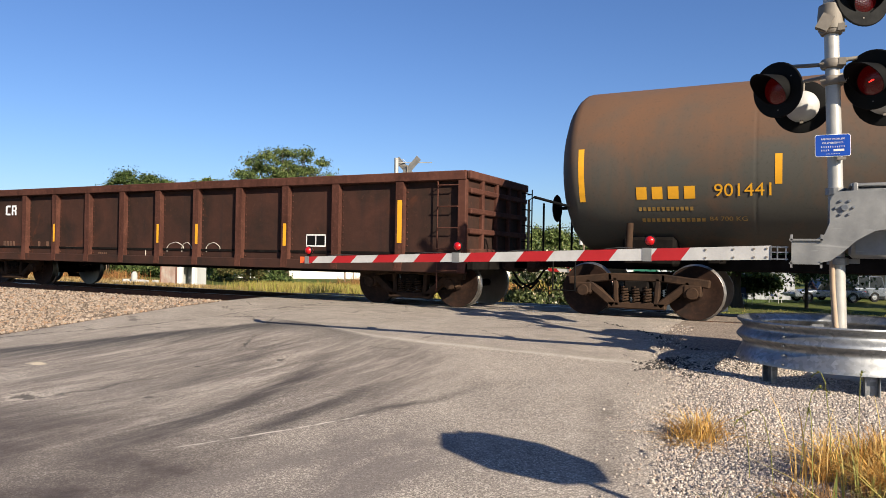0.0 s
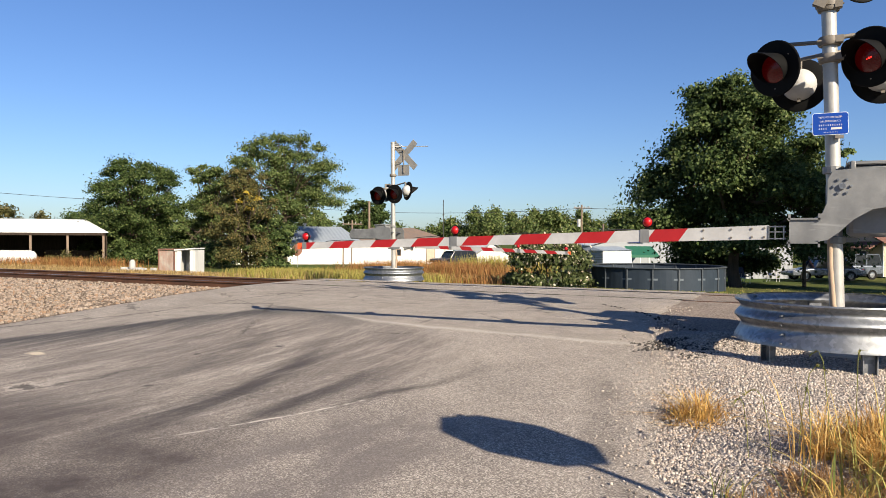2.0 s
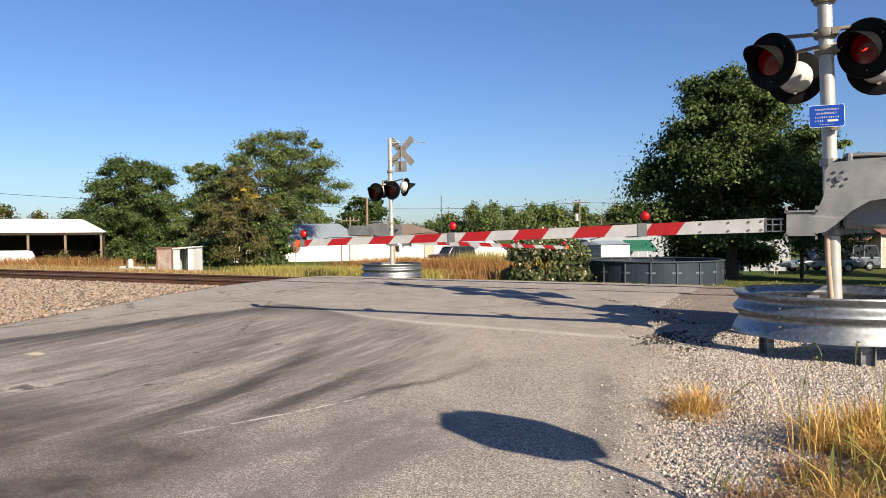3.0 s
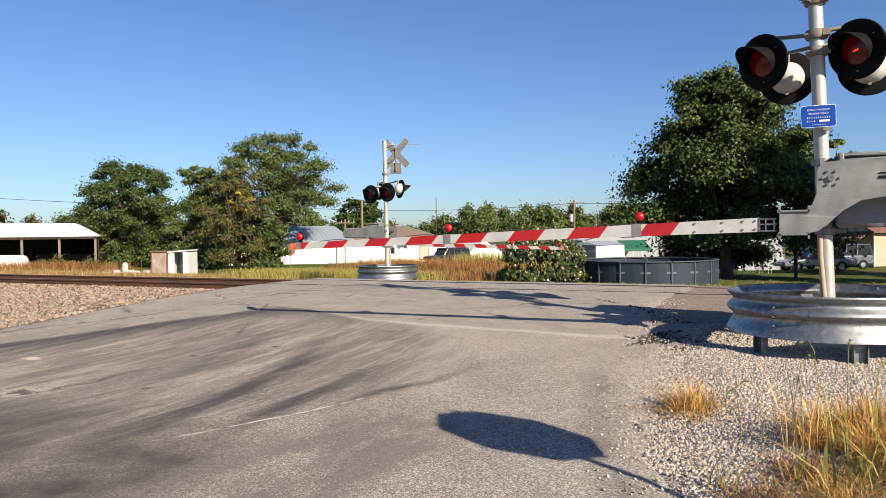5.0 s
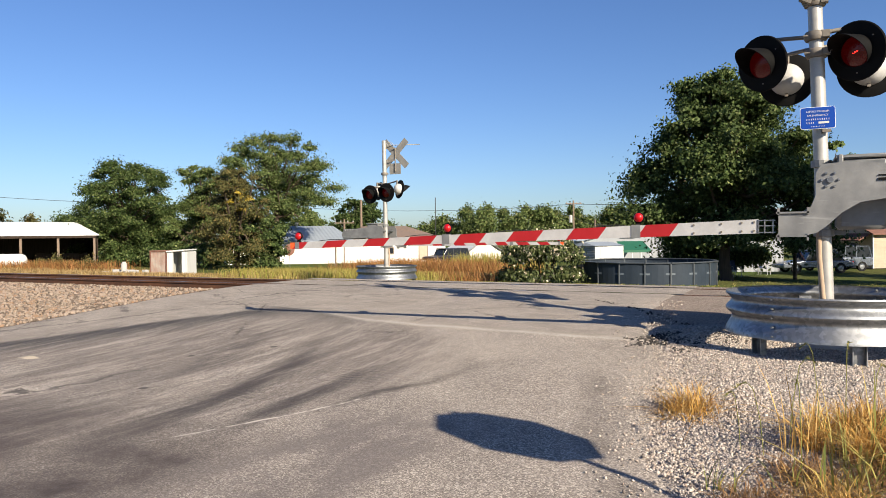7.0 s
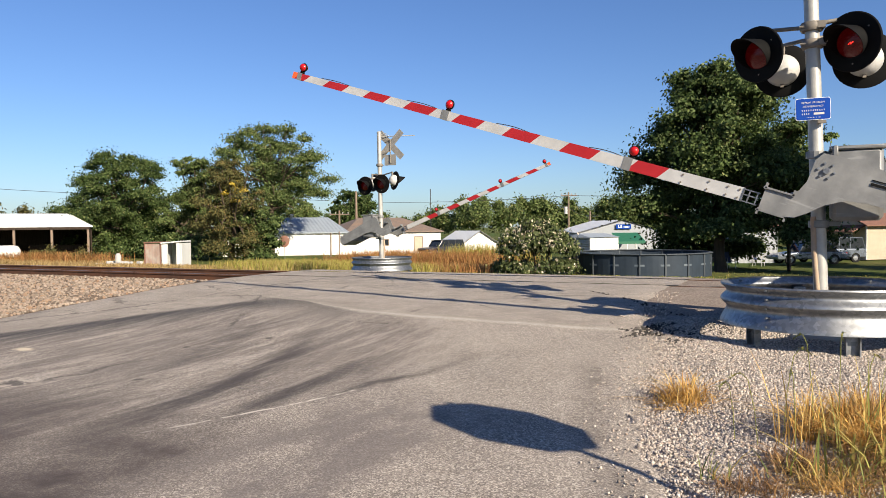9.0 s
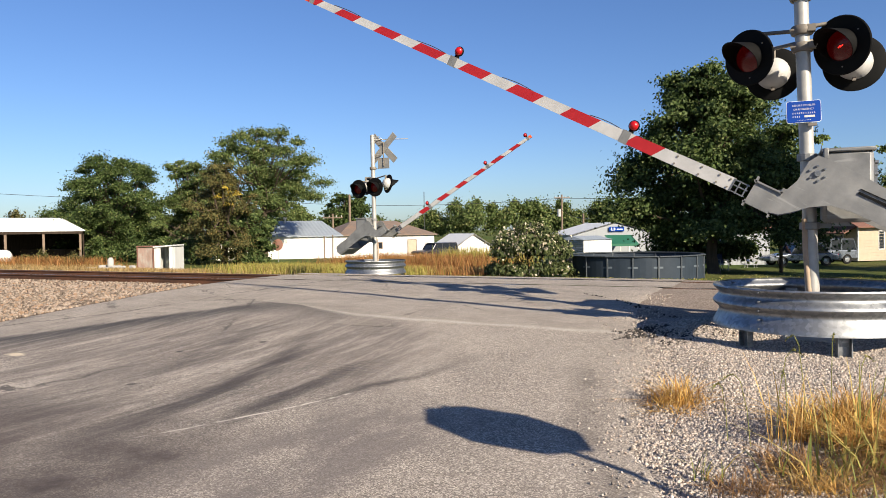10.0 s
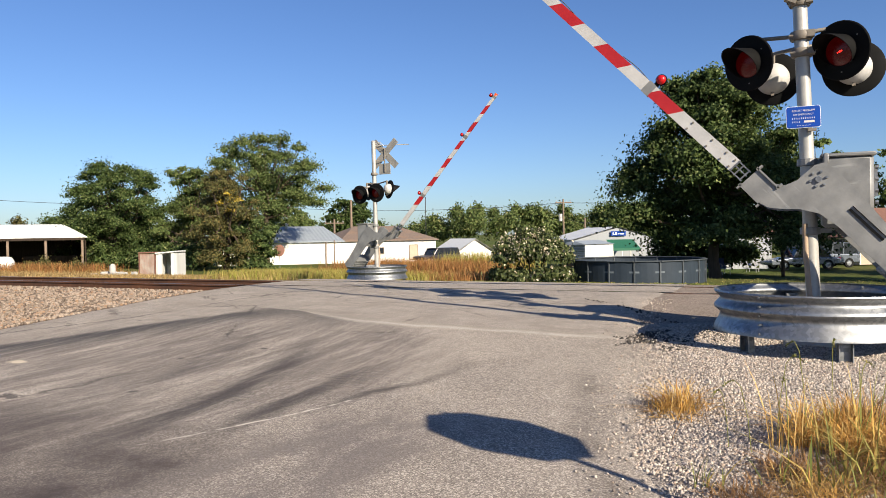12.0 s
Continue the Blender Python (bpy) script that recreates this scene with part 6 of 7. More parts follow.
def quick_mesh(name, verts, faces, mats, slots=None, smooth=False):
    me = bpy.data.meshes.new(name)
    nf, k = faces.shape
    me.vertices.add(len(verts))
    me.vertices.foreach_set("co", verts.astype(np.float32).ravel())
    me.loops.add(nf * k)
    me.loops.foreach_set("vertex_index", faces.astype(np.int32).ravel())
    me.polygons.add(nf)
    me.polygons.foreach_set("loop_start", np.arange(0, nf * k, k, dtype=np.int32))
    for m_ in mats:
        me.materials.append(M[m_])
    if slots is not None:
        me.polygons.foreach_set("material_index", slots.astype(np.int32))
    me.update(calc_edges=True)
    if smooth:
        me.polygons.foreach_set("use_smooth", np.ones(nf, dtype=bool))
    return me


def leaves(points, outward, size, seed=0):
    """Small folded leaf quads at the points."""
    rs = np.random.default_rng(seed)
    n = len(points)
    nrm = outward + rs.normal(0, 0.75, (n, 3)) + np.array([0, 0, 0.25])
    nrm /= np.linalg.norm(nrm, axis=1, keepdims=True)
    t = np.cross(nrm, rs.normal(0, 1, (n, 3)))
    t /= np.linalg.norm(t, axis=1, keepdims=True) + 1e-9
    b = np.cross(nrm, t)
    s = size * rs.uniform(0.55, 1.25, (n, 1))
    fold = nrm * s * 0.22
    v = np.stack([points - t * s * 0.55, points + b * s * 0.36 + fold, points + t * s * 0.6, points - b * s * 0.36 + fold], 1).reshape(-1, 3)
    f = np.arange(4 * n).reshape(n, 4)
    return v, f


def crown_points(blobs, n, seed, soft=0.42):
    """Leaf places in soft clumps: dense within, thinning into sprays at the rim."""
    rs = np.random.default_rng(seed)
    blobs = np.array(blobs, float)
    vol = (blobs[:, 3] * blobs[:, 4] * blobs[:, 5]) ** 0.67
    pick = rs.choice(len(blobs), n, p=vol / vol.sum())
    # each clump is made of twig sprays
    k = 26
    tw = rs.normal(0, 1, (len(blobs), k, 3))
    tw /= np.linalg.norm(tw, axis=2, keepdims=True)
    tw[:, :, 2] = np.abs(tw[:, :, 2]) * 0.9 - 0.25
    tl = rs.uniform(0.55, 1.15, (len(blobs), k))
    j = rs.integers(0, k, n)
    along = rs.uniform(0.25, 1.0, n) ** 0.7
    d = tw[pick, j] + rs.normal(0, soft * 0.55, (n, 3)) * (0.4 + 0.6 * along[:, None])
    c = blobs[pick, :3] + d * (along * tl[pick, j])[:, None] * blobs[pick, 3:6]
    d = d / (np.linalg.norm(d, axis=1, keepdims=True) + 1e-9)
    return c, d


def blob_set(w, hgt, z0, count, seed, shape="round"):
    """Clumps that fill a crown of that width and height, with an uneven outline."""
    rs = random.Random(seed)
    out = []
    for i in range(count):
        s = ((i + 0.5) / count) ** 0.9
        z = z0 + hgt * (0.06 + 0.86 * s)
        if shape == "round":
            rad = w / 2 * math.sin(math.pi * (0.20 + 0.70 * s)) ** 0.7
        elif shape == "broad":
            rad = w / 2 * (1.0 - 0.12 * abs(s - 0.25) - 0.78 * max(0.0, s - 0.3) ** 1.3)
        else:
            rad = w / 2 * (1 - s) ** 0.6
        a = i * 2.399 + rs.uniform(-0.4, 0.4)
        q = rad * rs.choice((0.25, 0.55, 0.72, 0.80, 0.86))
        e = rs.uniform(0.10, 0.19) * w * (1.15 - 0.4 * s)
        out.append((q * math.cos(a), q * math.sin(a), z, e, e, e * rs.uniform(0.65, 1.0)))
    out.append((0, 0, z0 + hgt * 0.45, w * 0.26, w * 0.26, hgt * 0.34))
    return out


def tree(label, x, y, z, w, hgt, z0, leaf, n, size, seed, count=16, shape="round", trunk=0.22, extra=None, rz=0):
    t = thing("tree", label, "tree", pose(x, y, z, 0, 0, rz))
    rs = random.Random(seed)
    g = Geo()
    top = z0 + hgt * 0.7
    spine = [(0, 0, -0.2), (0.05 * w * rs.uniform(-1, 1) * 0.4, 0, z0 * 0.5 + 0.3), (0.0, 0.1, z0 + hgt * 0.25), (0.1, 0, top)]
    g.tube(spine, [trunk * 1.25, trunk, trunk * 0.75, trunk * 0.2], 10)
    blobs = blob_set(w, hgt, z0, count, seed, shape)
    for bl in blobs[:-1]:
        s0 = rs.uniform(0.25, 0.8)
        a = Vector(spine[1]).lerp(Vector(spine[3]), s0)
        c = Vector(bl[:3])
        mid = a.lerp(c, 0.5) + Vector((0, 0, -0.04 * w))
        g.tube([a, mid, c], [trunk * 0.45, trunk * 0.28, trunk * 0.10], 6)
    part("trunk", g, "bark", t, "brown trunk with limbs", True, False)
    if extra:
        blobs += extra
    pts, d = crown_points(blobs, n, seed)
    keep = pts[:, 2] > 0.15
    v, f = leaves(pts[keep], d[keep], size, seed + 1)
    ob = new("crown", quick_mesh("crown", v, f, [leaf]))
    ob.parent = t
    tagged(ob, kind="stuff")
    return t


tree("large dark green leafy maple beside the pool", -3.35, 41.6, -1.45, 10.6, 10.5, 1.1, "leaf_deep", 140000, 0.175, 21, 80, "broad", 0.30,
     [(2.2, 0.5, 9.5, 1.4, 1.3, 1.6), (-1.0, 0, 9.8, 1.6, 1.3, 1.5), (0.6, 0, 8.4, 2.2, 1.8, 1.7), (3.9, 0, 3.3, 1.8, 1.6, 1.5), (4.3, 0, 4.6, 1.7, 1.6, 1.7), (-2.6, 0, 2.9, 1.6, 1.4, 1.3), (1.2, -1, 2.6, 2.2, 1.6, 1.3), (-1.0, -1, 2.4, 2.0, 1.6, 1.3), (-4.2, 0, 5.2, 1.3, 1.3, 1.0)])
tree("dark green broad tree behind the shed", -52.0, 43.0, -1.3, 10.2, 9.6, -0.2, "leaf_dark", 84000, 0.165, 31, 72)
tree("green tree in the row behind the shelter", -45.4, 45.4, -1.3, 7.0, 9.3, -0.2, "leaf_mid", 52000, 0.165, 32, 50)
tree("olive thinning tree with bare twigs", -36.6, 39.6, -1.2, 5.8, 7.8, -0.1, "leaf_olive", 32000, 0.135, 33, 46)
tree("tall pale green spreading tree", -40.0, 48.2, -1.3, 9.6, 8.4, 3.2, "leaf_mid", 56000, 0.16, 34, 50, "round", 0.25, [(4.5, 0.5, 5.2, 1.8, 1.6, 0.8), (5.4, 1.0, 6.4, 1.4, 1.2, 0.8), (4.2, 0.2, 8.2, 1.5, 1.2, 1.2), (-2.0, 0, 2.5, 2.2, 1.8, 2.2)])
tree("dark low bushy tree by the hall", -35.55, 41.3, -1.2, 4.4, 4.5, -0.2, "leaf_deep", 24000, 0.19, 35, 34)
tree("small tree with yellow leaves", -36.0, 39.3, -1.2, 2.0, 2.2, 4.0, "leaf_yellow", 600, 0.18, 36, 8, "round", 0.045)
tree("round green tree behind the hall", -49.0, 75.0, -1.3, 6.2, 6.9, 0.6, "leaf_dark", 30000, 0.28, 37, 34, "round", 0.22, [(0, 0, 4.2, 2.7, 2.6, 2.9), (0.4, 0, 2.4, 2.5, 2.4, 2.0)])
tree("green tree beyond the hall roof", -52.0, 68.0, -1.3, 7.0, 5.8, 0.4, "leaf_mid", 14000, 0.30, 38, 18)
tree("green tree behind the bungalow", 3.0, 82.0, -1.4, 5.5, 11.0, 2.0, "leaf_mid", 7000, 0.34, 39, 18)
tree("green tree behind the bungalow", 9.5, 80.0, -1.4, 7.5, 9.6, 1.0, "leaf_mid", 8000, 0.34, 40, 18)
tree("dark green tree at the yard's edge", -0.02, 44.2, -1.5, 4.2, 4.8, 2.8, "leaf_dark", 12000, 0.22, 41, 18, "round", 0.09)

# yard tree past the edge of the view, whose shade lies over the parked cars
tree("broad green yard tree shading the parked cars", 11.4, 33.0, -1.4, 11.5, 12.8, 1.6, "leaf_dark", 30000, 0.34, 42, 50, "broad", 0.3)
tree("broad green yard tree shading the parked cars", 19.0, 43.0, -1.5, 11.0, 11.0, 1.6, "leaf_dark", 16000, 0.36, 43, 40, "broad", 0.3)

# shrubby growth under the row of trees; leaves behind the pool stand in for shade
for label, x0, y0, x1, y1, hgt, n, sd in (("dark shrubs under the row of trees", -51, 41, -37, 39.5, 2.3, 15000, 45), ("dark leaves added to stand for the shade behind the pool", -7.0, 44.5, -1.6, 47.0, 2.3, 13000, 46)):
    rs = random.Random(sd)
    bl = []
    for i in range(16):
        s = (i + rs.random()) / 16
        hh = hgt * rs.uniform(0.6, 1.1)
        bl.append((x0 + (x1 - x0) * s, y0 + (y1 - y0) * s + rs.uniform(-0.6, 0.6), -1.25 + hh * 0.4, 0.9, 0.8, hh * 0.6))
    pts, d = crown_points(bl, n, sd)
    v, f = leaves(pts, d, 0.22, sd + 1)
    ob = new("understorey", quick_mesh("understorey", v, f, ["leaf_deep"]))
    tagged(ob, label, "shrubs", kind="stuff")

# far belts of woodland
for label, x0, y0, x1, y1, hgt, n, leaf, sd in (
        ("distant belt of mixed green trees", -52, 104, -20, 118, 6.6, 84000, "leaf_mid", 51), ("distant belt of mixed green trees", -26, 130, 14, 140, 4.2, 36000, "leaf_mid", 52),
        ("distant belt of mixed green trees", -118, 66, -90, 88, 6.8, 40000, "leaf_olive", 53), ("distant belt of mixed green trees", -100, 108, -52, 112, 5.0, 36000, "leaf_mid", 54)):
    rs = random.Random(sd)
    bl = []
    k = int(math.hypot(x1 - x0, y1 - y0) / 2.2)
    for i in range(k):
        s = (i + rs.random()) / k
        hh = hgt * rs.uniform(0.62, 1.05)
        w = rs.uniform(1.8, 3.2)
        bl.append((x0 + (x1 - x0) * s, y0 + (y1 - y0) * s + rs.uniform(-3, 3), -1.3 + hh * 0.52, w, w, hh * 0.55))
        bl.append((x0 + (x1 - x0) * s + rs.uniform(-1, 1), y0 + (y1 - y0) * s, -1.3 + hh * 0.85, w * 0.6, w * 0.6, hh * 0.3))
    pts, d = crown_points(bl, n, sd)
    v, f = leaves(pts, d, 0.36, sd + 1)
    ob = new("far_woods", quick_mesh("far_woods", v, f, [leaf]))
    tagged(ob, label, "trees", kind="stuff")

# flowering bush
bush = thing("flowering_bush", "dense green bush with cream blossom", "bush", pose(-9.68, 28.8, -1.14) @ Matrix.Diagonal((0.98, 1.0, 1.28, 1)))
rs = random.Random(61)
bl = []
for i in range(22):
    a = i * 2.4
    r = 1.45 * math.sqrt((i + 0.5) / 22)
    bl.append((r * math.cos(a), r * math.sin(a) * 0.8, 0.50 + 1.15 * (1 - (r / 1.75) ** 2) * rs.uniform(0.8, 1.1), 0.58, 0.5, 0.50))
for i in range(12):
    a = i * 0.52
    bl.append((1.55 * math.cos(a), 1.3 * math.sin(a), 0.35, 0.5, 0.45, 0.36))
pts, d = crown_points(bl, 20000, 62)
keep = pts[:, 2] > 0.0
v, f = leaves(pts[keep], d[keep], 0.12, 63)
ob = new("foliage", quick_mesh("foliage", v, f, ["leaf_bush"]))
ob.parent = bush
pts, d = crown_points(bl, 5600, 64)
keep = (np.linalg.norm(pts[:, :2], axis=1) > 1.0) | (pts[:, 2] > 1.2)
keep &= RS.uniform(0, 1, len(pts)) < np.where(pts[:, 2] > 0.9, 0.55, 0.18)
v, f = leaves(pts[keep] + d[keep] * 0.06, d[keep], 0.10, 65)
ob = new("blossom", quick_mesh("blossom", v, f, ["blossom"]))
ob.parent = bush
tagged(ob, "cream flower heads")
g = Geo()
for i in range(9):
    a = i * 0.7
    g.tube([(0.1 * math.cos(a), 0.1 * math.sin(a), -0.1), (0.5 * math.cos(a), 0.5 * math.sin(a), 0.7), (1.0 * math.cos(a), 0.9 * math.sin(a), 1.2)], [0.03, 0.02, 0.008], 5)
part("stem", g, "bark", bush)


def blade_mesh(name, base, hgt, width, lean, seed, mats, slots=None):
    """Bent tapering blades, three quads each."""
    rs = np.random.default_rng(seed)
    n = len(base)
    a = rs.uniform(0, 2 * math.pi, n)
    ld = np.stack([np.cos(a), np.sin(a), np.zeros(n)], 1)
    sd = np.stack([-np.sin(a), np.cos(a), np.zeros(n)], 1)
    le = rs.uniform(0.1, 1.0, n)[:, None] * lean
    h = (hgt * rs.uniform(0.55, 1.15, n))[:, None]
    w = (width * rs.uniform(0.6, 1.3, n))[:, None]
    rows_ = []
    for s, q in ((0.0, 1.0), (0.4, 0.9), (0.75, 0.6), (1.0, 0.12)):
        c = base + ld * (le * h * s ** 2) + np.array([0, 0, 1.0]) * h * (s - 0.25 * le * s ** 2)
        rows_ += [c - sd * w * q / 2, c + sd * w * q / 2]
    v = np.stack(rows_, 1).reshape(-1, 3)
    o = np.arange(n)[:, None] * 8
    f = np.concatenate([o + np.array([[0, 1, 3, 2]]), o + np.array([[2, 3, 5, 4]]), o + np.array([[4, 5, 7, 6]])], 1).reshape(-1, 4)
    return quick_mesh(name, v, f, mats)


def patch(x0, y0, x1, y1, n, seed, clump=0.6):
    rs = np.random.default_rng(seed)
    m = max(1, int(n / 14))
    cx_, cy_ = rs.uniform(x0, x1, m), rs.uniform(y0, y1, m)
    k = rs.integers(0, m, n)
    x = cx_[k] + rs.normal(0, clump, n)
    y = cy_[k] + rs.normal(0, clump, n)
    z = np.array([height(a, b) for a, b in zip(x, y)]) - 0.08
    return np.stack([x, y, z], 1)


def weeds(label, areas, mats, seed):
    for i, (x0, y0, x1, y1, n, h, w, lean, mt) in enumerate(areas):
        me = blade_mesh("tall_weeds", patch(x0, y0, x1, y1, n, seed + i), np.full(n, h), np.full(n, w), lean, seed + 50 + i, [mt])
        ob = new("tall_weeds", me)
        tagged(ob, label[mt], "weeds", kind="stuff")


weeds({"weed_yellow": "tall yellow-green roadside weeds", "weed_red": "tall dry russet weeds", "straw": "dry straw-coloured grass", "greengrass": "bright mown green grass"}, [
    (-22.5, 23.5, -13.6, 27.5, 9000, 0.50, 0.018, 0.8, "weed_yellow"),
    (-22.5, 24.0, -14.0, 28.0, 4000, 0.42, 0.018, 0.9, "straw"),
    (-26, 28, -19, 33, 5000, 0.58, 0.020, 0.8, "weed_yellow"),
    (-36, 22.5, -22, 27, 6000, 0.24, 0.022, 0.9, "straw"),
    (-58, 22, -34, 28, 7000, 0.24, 0.025, 0.9, "straw"),
    (-52, 28, -35, 33, 5000, 0.36, 0.03, 0.9, "straw"),
    (-54, 29.5, -41, 34, 4200, 0.85, 0.032, 0.8, "weed_red"),
    (-23, 32, -14, 39, 12000, 0.95, 0.024, 0.6, "weed_red"),
    (-22, 29, -12.4, 33, 5000, 0.45, 0.022, 0.8, "straw"),
    (-19, 27, -12.4, 31, 4500, 0.48, 0.022, 0.8, "weed_red"),
    (-18, 37, -13.5, 41, 2200, 1.25, 0.03, 0.5, "weed_yellow"),
    (-60, 16.5, -12, 21, 9000, 0.20, 0.020, 0.9, "straw"),
    (-13, 25, -2, 29, 5000, 0.08, 0.03, 0.8, "greengrass"),
    (-3, 25, 12, 36, 5000, 0.08, 0.03, 0.8, "greengrass"),
], None, 71)
# leafy growth in front of the pole shed
bl = [(-49.5 + 1.1 * k, 33.4 + 0.5 * math.sin(k * 2.0), -0.75 + 0.25 * math.sin(k * 3.1), 0.55, 0.5, 0.75 + 0.3 * math.sin(k * 1.3)) for k in range(6)]
bl += [(-47.8 + 1.3 * k, 32.2 + 0.4 * math.sin(k * 2.7), -0.85, 0.7, 0.5, 0.55 + 0.35 * math.sin(k * 2.1)) for k in range(5)]
pts, d = crown_points(bl, 5200, 81)
v, f = leaves(pts, d, 0.14, 82)
ob = new("shrub_growth", quick_mesh("shrub_growth", v, f, ["leaf_olive"]))
tagged(ob, "straggly green shrubs before the pole shed", "shrubs", kind="stuff")

# near grasses on the shoulder


def tuft(label, x, y, n, h, w, lean, spread, material, seed):
    rs = np.random.default_rng(seed)
    px = x + rs.normal(0, spread, n)
    py = y + rs.normal(0, spread, n)
    pz = np.array([shoulder_z(a, b) for a, b in zip(px, py)]) - 0.02
    me = blade_mesh("grass_tuft", np.stack([px, py, pz], 1), np.full(n, h), np.full(n, w), lean, seed + 1, [material])
    ob = new("grass_tuft", me)
    tagged(ob, label, "grass", kind="stuff")


M["dry_dark"] = mat("dry_dark", blades([(0.0, (0.10, 0.055, 0.025)), (0.5, (0.22, 0.115, 0.045)), (1.0, (0.36, 0.20, 0.07))]))
tuft("small dry straw grass tuft in gravel", -0.76, 5.80, 210, 0.27, 0.008, 1.8, 0.085, "dry", 91)
tuft("small dry straw grass tuft in gravel", -0.66, 5.72, 150, 0.17, 0.007, 3.8, 0.13, "dry", 191)
tuft("small dry straw grass tuft in gravel", -0.86, 5.78, 80, 0.08, 0.006, 3.0, 0.10, "dry_dark", 192)
gr = random.Random(17)
for k in range(22):
    tuft("dense dry golden grass clump", gr.uniform(0.12, 0.85), gr.uniform(4.75, 5.50), 85, gr.uniform(0.24, 0.36), 0.009, gr.uniform(1.0, 2.4), 0.06, "dry" if k % 6 else "dry_dark", 300 + k)
for k in range(9):
    tuft("matted brown grass at the foot of a clump", gr.uniform(0.0, 0.75), gr.uniform(4.35, 5.2), 120, 0.15, 0.008, 2.6, 0.10, "dry_dark", 330 + k)
for k in range(9):
    tuft("green grass blades among dry grass", gr.uniform(-0.05, 0.70), gr.uniform(4.25, 5.0), 6, gr.uniform(0.26, 0.46), 0.012, gr.uniform(0.8, 2.0), 0.05, "greengrass", 350 + k)
for k in range(8):
    tuft("low dry grass at the gravel's edge", gr.uniform(-0.25, 0.60), gr.uniform(3.85, 4.45), 120, 0.12, 0.006, 2.4, 0.08, ("dry", "dry_dark", "straw")[k % 3], 370 + k)
for k in range(5):
    tuft("short green grass at the gravel's edge", gr.uniform(-0.35, 0.4), gr.uniform(3.85, 4.5), 14, 0.20, 0.008, 1.4, 0.06, "greengrass", 380 + k)
for k in range(7):
    tuft("tall pale grass stems in a dry clump", gr.uniform(0.05, 0.75), gr.uniform(4.5, 5.2), 5, gr.uniform(0.46, 0.60), 0.009, gr.uniform(0.3, 0.8), 0.06, "greengrass" if k % 2 else "dry", 400 + k)
# foxtails: bent stems with a furry head
for i, (x, y, h) in enumerate(((-0.02, 5.0, 0.62), (0.16, 5.05, 0.70), (0.30, 5.1, 0.74), (0.42, 4.9, 0.62), (-0.16, 4.8, 0.48), (0.50, 4.7, 0.60), (0.05, 4.5, 0.55), (-0.30, 4.9, 0.42))):
    z = shoulder_z(x, y)
    ft = thing("foxtail", "green foxtail grass stem with drooping seed head", "grass", pose(x, y, z - 0.02, 0, 0, 137 * i), group="foxtail stems")
    g = Geo().tube([(0, 0, 0), (0.02, 0, h * 0.5), (0.06, 0, h * 0.9), (0.09, 0, h * 0.97)], 0.0025, 5)
    part("stem", g, "greengrass", ft)
    rs2 = np.random.default_rng(i)
    s = rs2.uniform(0, 1, 120)
    c = np.stack([0.09 + 0.075 * s, 0 * s, h * 0.97 + 0.02 * s - 0.06 * s ** 2], 1)
    me = blade_mesh("seed_head", c, np.full(120, 0.022), np.full(120, 0.0025), 2.5, i, ["greengrass"])
    hd = new("seed_head", me)
    hd.parent = ft

# loose stones
PHI = (1 + 5 ** 0.5) / 2
ICO = np.array([(-1, PHI, 0), (1, PHI, 0), (-1, -PHI, 0), (1, -PHI, 0), (0, -1, PHI), (0, 1, PHI), (0, -1, -PHI), (0, 1, -PHI), (PHI, 0, -1), (PHI, 0, 1), (-PHI, 0, -1), (-PHI, 0, 1)]) / 1.9
ICF = np.array([(0, 11, 5), (0, 5, 1), (0, 1, 7), (0, 7, 10), (0, 10, 11), (1, 5, 9), (5, 11, 4), (11, 10, 2), (10, 7, 6), (7, 1, 8), (3, 9, 4), (3, 4, 2), (3, 2, 6), (3, 6, 8), (3, 8, 9), (4, 9, 5), (2, 4, 11), (6, 2, 10), (8, 6, 7), (9, 8, 1)])


OCT = np.array([(1, 0, 0), (-1, 0, 0), (0, 1, 0), (0, -1, 0), (0, 0, 1), (0, 0, -1)]) * 1.12
OCF = np.array([(0, 2, 4), (2, 1, 4), (1, 3, 4), (3, 0, 4), (2, 0, 5), (1, 2, 5), (3, 1, 5), (0, 3, 5)])


def stones(name, label, pos, size, material, seed, form=(ICO, ICF)):
    rs = np.random.default_rng(seed)
    n = len(pos)
    q = rs.normal(0, 1, (n, 4))
    q /= np.linalg.norm(q, axis=1, keepdims=True)
    w, x, y, z = q.T
    rot = np.stack([np.stack([1 - 2 * (y * y + z * z), 2 * (x * y - z * w), 2 * (x * z + y * w)], 1), np.stack([2 * (x * y + z * w), 1 - 2 * (x * x + z * z), 2 * (y * z - x * w)], 1), np.stack([2 * (x * z - y * w), 2 * (y * z + x * w), 1 - 2 * (x * x + y * y)], 1)], 1)
    s = size[:, None, None] * rs.uniform(0.6, 1.2, (n, 1, 3)) * 0.5
    co, fc = form
    local = co[None] * rs.uniform(0.78, 1.2, (n, len(co), 1)) * s
    v = np.einsum("nij,nkj->nki", rot, local) + pos[:, None]
    f = (fc[None] + len(co) * np.arange(n)[:, None, None]).reshape(-1, 3)
    ob = new(name, quick_mesh(name, v.reshape(-1, 3), f, [material]))
    return tagged(ob, label, "gravel", kind="stuff")


def scatter(n, x0, y0, x1, y1, zf, seed, ok=None, power=1.0):
    rs = np.random.default_rng(seed)
    x = rs.uniform(x0, x1, n)
    y = y0 + (y1 - y0) * rs.uniform(0, 1, n) ** power
    if ok:
        keep = np.array([ok(a, b) for a, b in zip(x, y)])
        x, y = x[keep], y[keep]
    return np.stack([x, y, np.array([zf(a, b) for a, b in zip(x, y)])], 1), rs


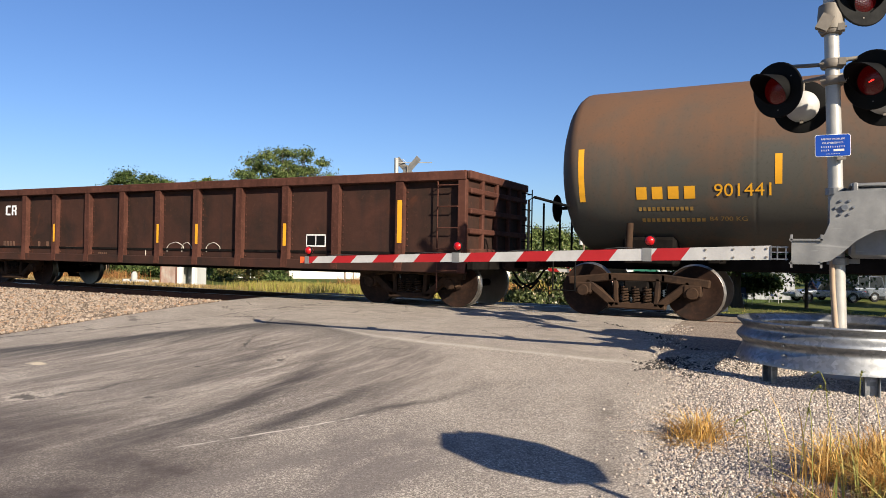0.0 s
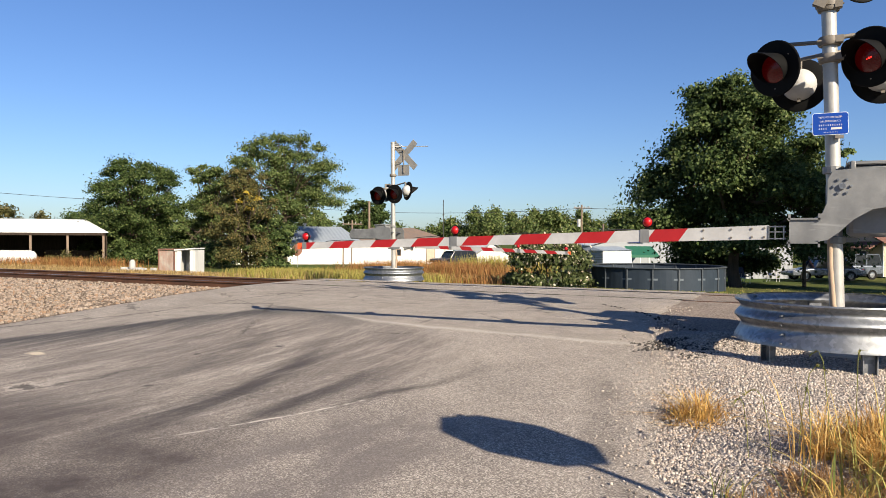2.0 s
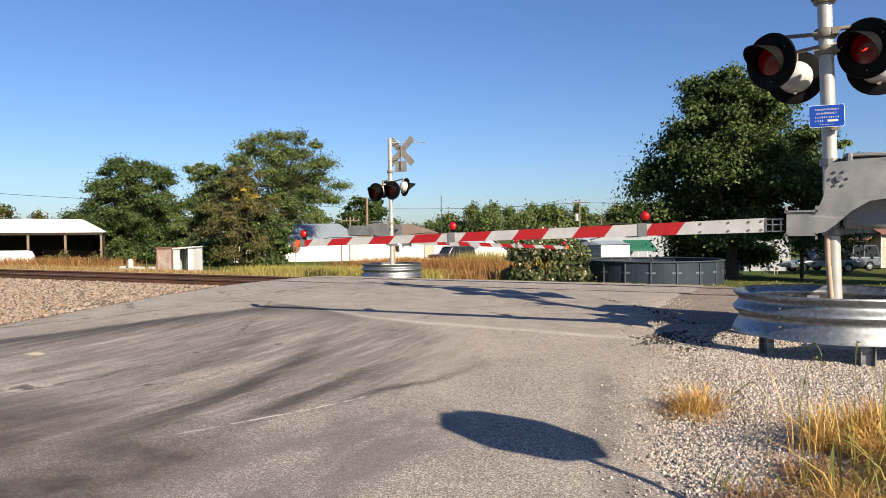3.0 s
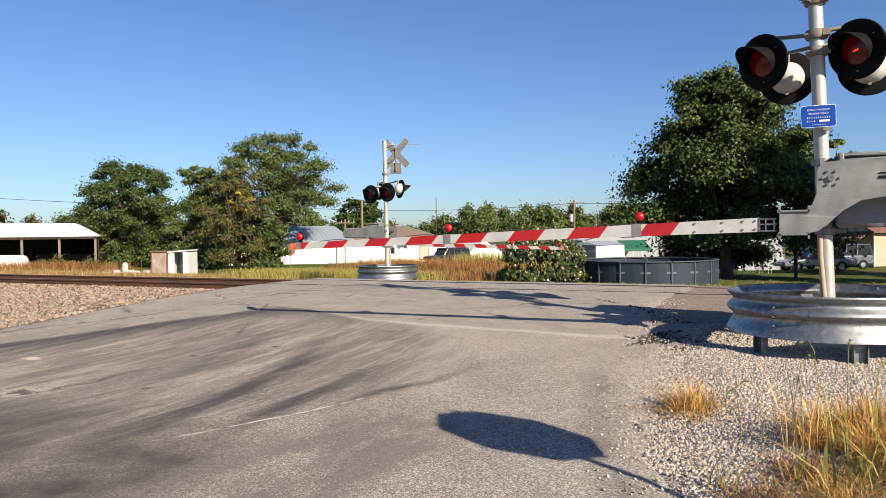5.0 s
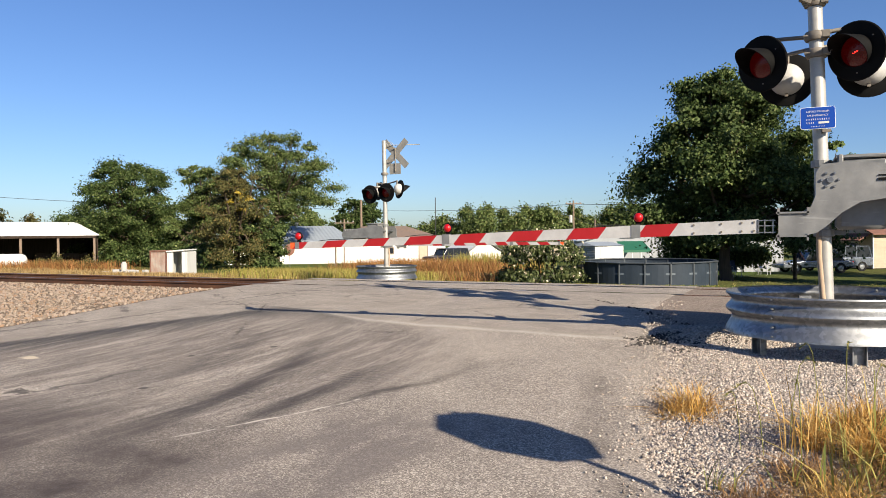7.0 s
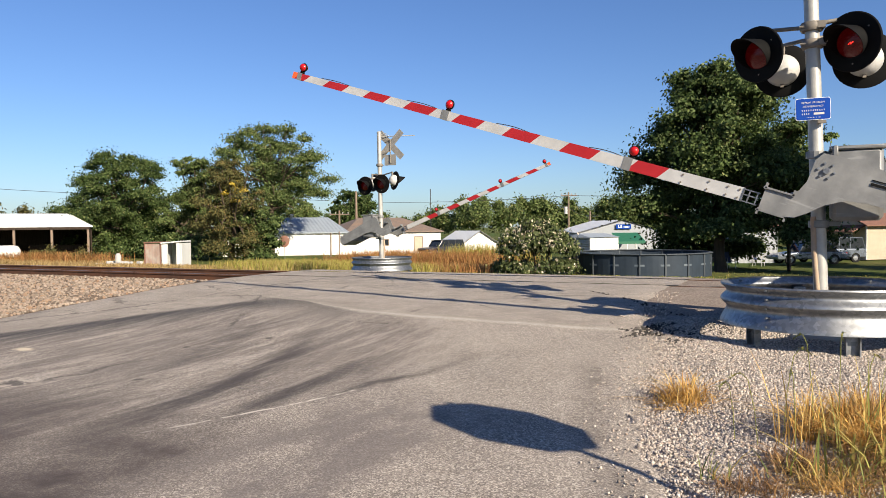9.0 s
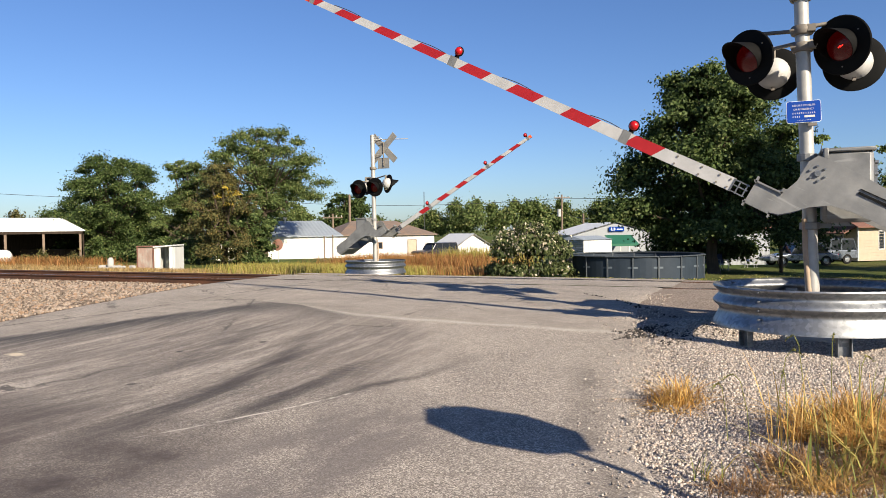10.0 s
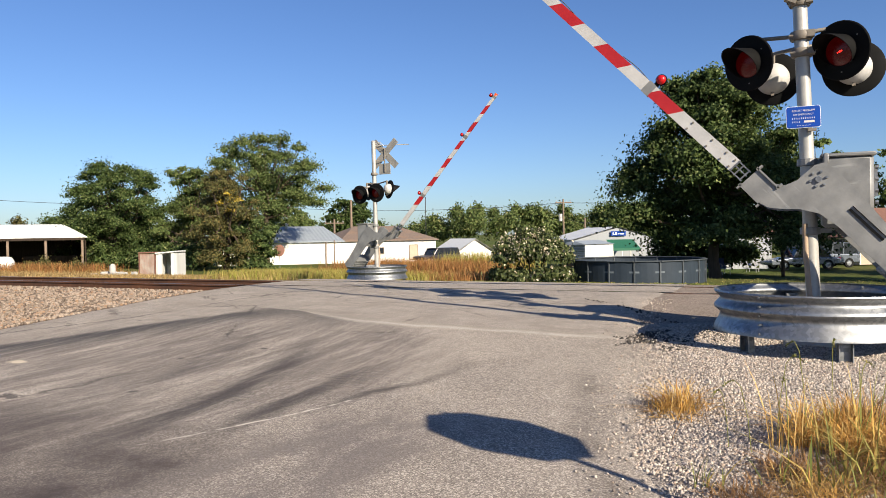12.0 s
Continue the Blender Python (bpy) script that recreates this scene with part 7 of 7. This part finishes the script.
pos, rs = scatter(150000, -1.6, 3.0, 3.2, 9.7, shoulder_z, 101, lambda a, b: a > right_edge(b) - 0.12 + 0.30 * noise.noise((a * 3, b * 3, 0)) + 0.12 * noise.noise((a * 11, b * 11, 2)) and a < 0.4 + 0.2 * b and b < 9.1 + 0.5 * noise.noise((a * 1.5, 3, 8)), 1.2)
stones("shoulder_stones", "pale crushed limestone pieces on the shoulder", pos, 0.009 + 0.022 * rs.uniform(0, 1, len(pos)) ** 2.2, "pale_stone", 102, (OCT, OCF))
pos, rs = scatter(7000, -2.3, 2.5, -0.4, 11.5, lambda a, b: height(a, b) + 0.014, 103, lambda a, b: right_edge(b) - 0.55 * abs(math.sin(a * 91 + b * 57)) ** 2 < a < right_edge(b) + 0.25)
stones("strewn_stones", "small stones strewn over the asphalt edge", pos, rs.uniform(0.006, 0.024, len(pos)), "pale_stone", 104)


def bed_z(a, b):
    return height(a, b) - 0.01 - 0.20 * smooth01((b - 11.2) / 0.7)


pos, rs = scatter(52000, -32, 5.6, -11.1, 12.45, bed_z, 105, lambda a, b: a > -13 - (b - 3.4) * 2.4)
stones("ballast_stones", "tan and rust-tinged crushed track ballast", pos, 0.032 + 0.05 * rs.uniform(0, 1, len(pos)) ** 1.6, "ballast_stone", 106)
# broken crumbs of dark asphalt where the paving ends
def edge_z(a, b):
    return max(height(a, b) + 0.01, shoulder_z(a, b)) - 0.008


def broken(a, b):
    k = noise.noise((a * 2.6, b * 2.6, 7))
    return abs(b - 8.40 - 0.30 * (a + 1.3)) < 0.30 + 0.55 * k and a > -1.72 + 0.25 * k


pos, rs = scatter(3600, -1.9, 7.4, -0.45, 9.3, edge_z, 111, broken)
stones("asphalt_crumbs", "dark crumbled asphalt along the broken edge", pos, 0.010 + 0.050 * rs.uniform(0, 1, len(pos)) ** 3, "crumb", 112)
pos, rs = scatter(1500, -2.9, 8.6, -1.0, 11.3, lambda a, b: height(a, b) + 0.012, 113, lambda a, b: abs(a - (-2.76 + (11.24 - b) * 0.86) - 0.2 * noise.noise((b * 1.3, 5, 0))) < 0.02 + 0.16 * abs(noise.noise((a * 2, b * 2, 7))))
stones("asphalt_crumbs", "dark crumbled asphalt along the broken edge", pos, rs.uniform(0.010, 0.040, len(pos)), "crumb", 114)
pos, rs = scatter(5000, -40, 12.75, -11.3, 14.0, lambda a, b: -0.20, 107)
stones("ballast_stones", "tan and rust-tinged crushed track ballast", pos, rs.uniform(0.045, 0.09, len(pos)), "ballast_stone", 108)
pos, rs = scatter(3000, 3.6, 11.3, 7, 12.5, lambda a, b: bed_z(a, b) + 0.01, 109)
stones("ballast_stones", "tan and rust-tinged crushed track ballast", pos, rs.uniform(0.03, 0.07, len(pos)), "ballast_stone", 110)


# ---- all that moves ----
def motions():
    speed, start = 19.56, -21.57
    times = [0.5 * k for k in range(25)]
    walk(gondola, [(t, pose(start + speed * t, TRACK_Y, 0)) for t in times])
    walk(tank, [(t, pose(-4.03 + speed * t, TRACK_Y, 0)) for t in times])
    step = 1 / 30
    turn = math.degrees(speed * step / 0.46)
    for ws in g_sets + t_sets:
        x = ws.location.x
        rows = [(k * step, pose(x, 0, 0.46, 0, turn * k, 0)) for k in range(42)]
        rows.append((12.0, pose(x, 0, 0.46, 0, turn * 41, 0)))
        walk(ws, rows)
    lift = [(0.0, 0.0), (4.0, 0.0), (6.9, 0.0), (7.05, 0.2), (7.2, 1.2), (7.6, 5.0), (8.2, 11.3), (8.8, 17.5), (9.0, 19.4), (9.5, 24.1), (10.0, 29.0), (10.5, 33.7), (11.0, 38.5), (11.5, 43.2), (12.0, 47.7)]
    walk(near_arm, [(t, pose(0.0, -0.40, 1.72, 0, a, 0)) for t, a in lift])
    lift = [(0.0, 0.0), (4.0, 0.0), (6.7, 0.0), (6.9, 0.8), (7.2, 4.0), (7.8, 10.8), (8.4, 16.8), (9.0, 22.6), (9.5, 27.5), (10.0, 32.3), (10.5, 37.1), (11.0, 41.7), (11.5, 46.3), (12.0, 50.8)]
    walk(far_arm, [(t, pose(0.0, -0.40, 1.72, 0, a, 0)) for t, a in lift])


motions()
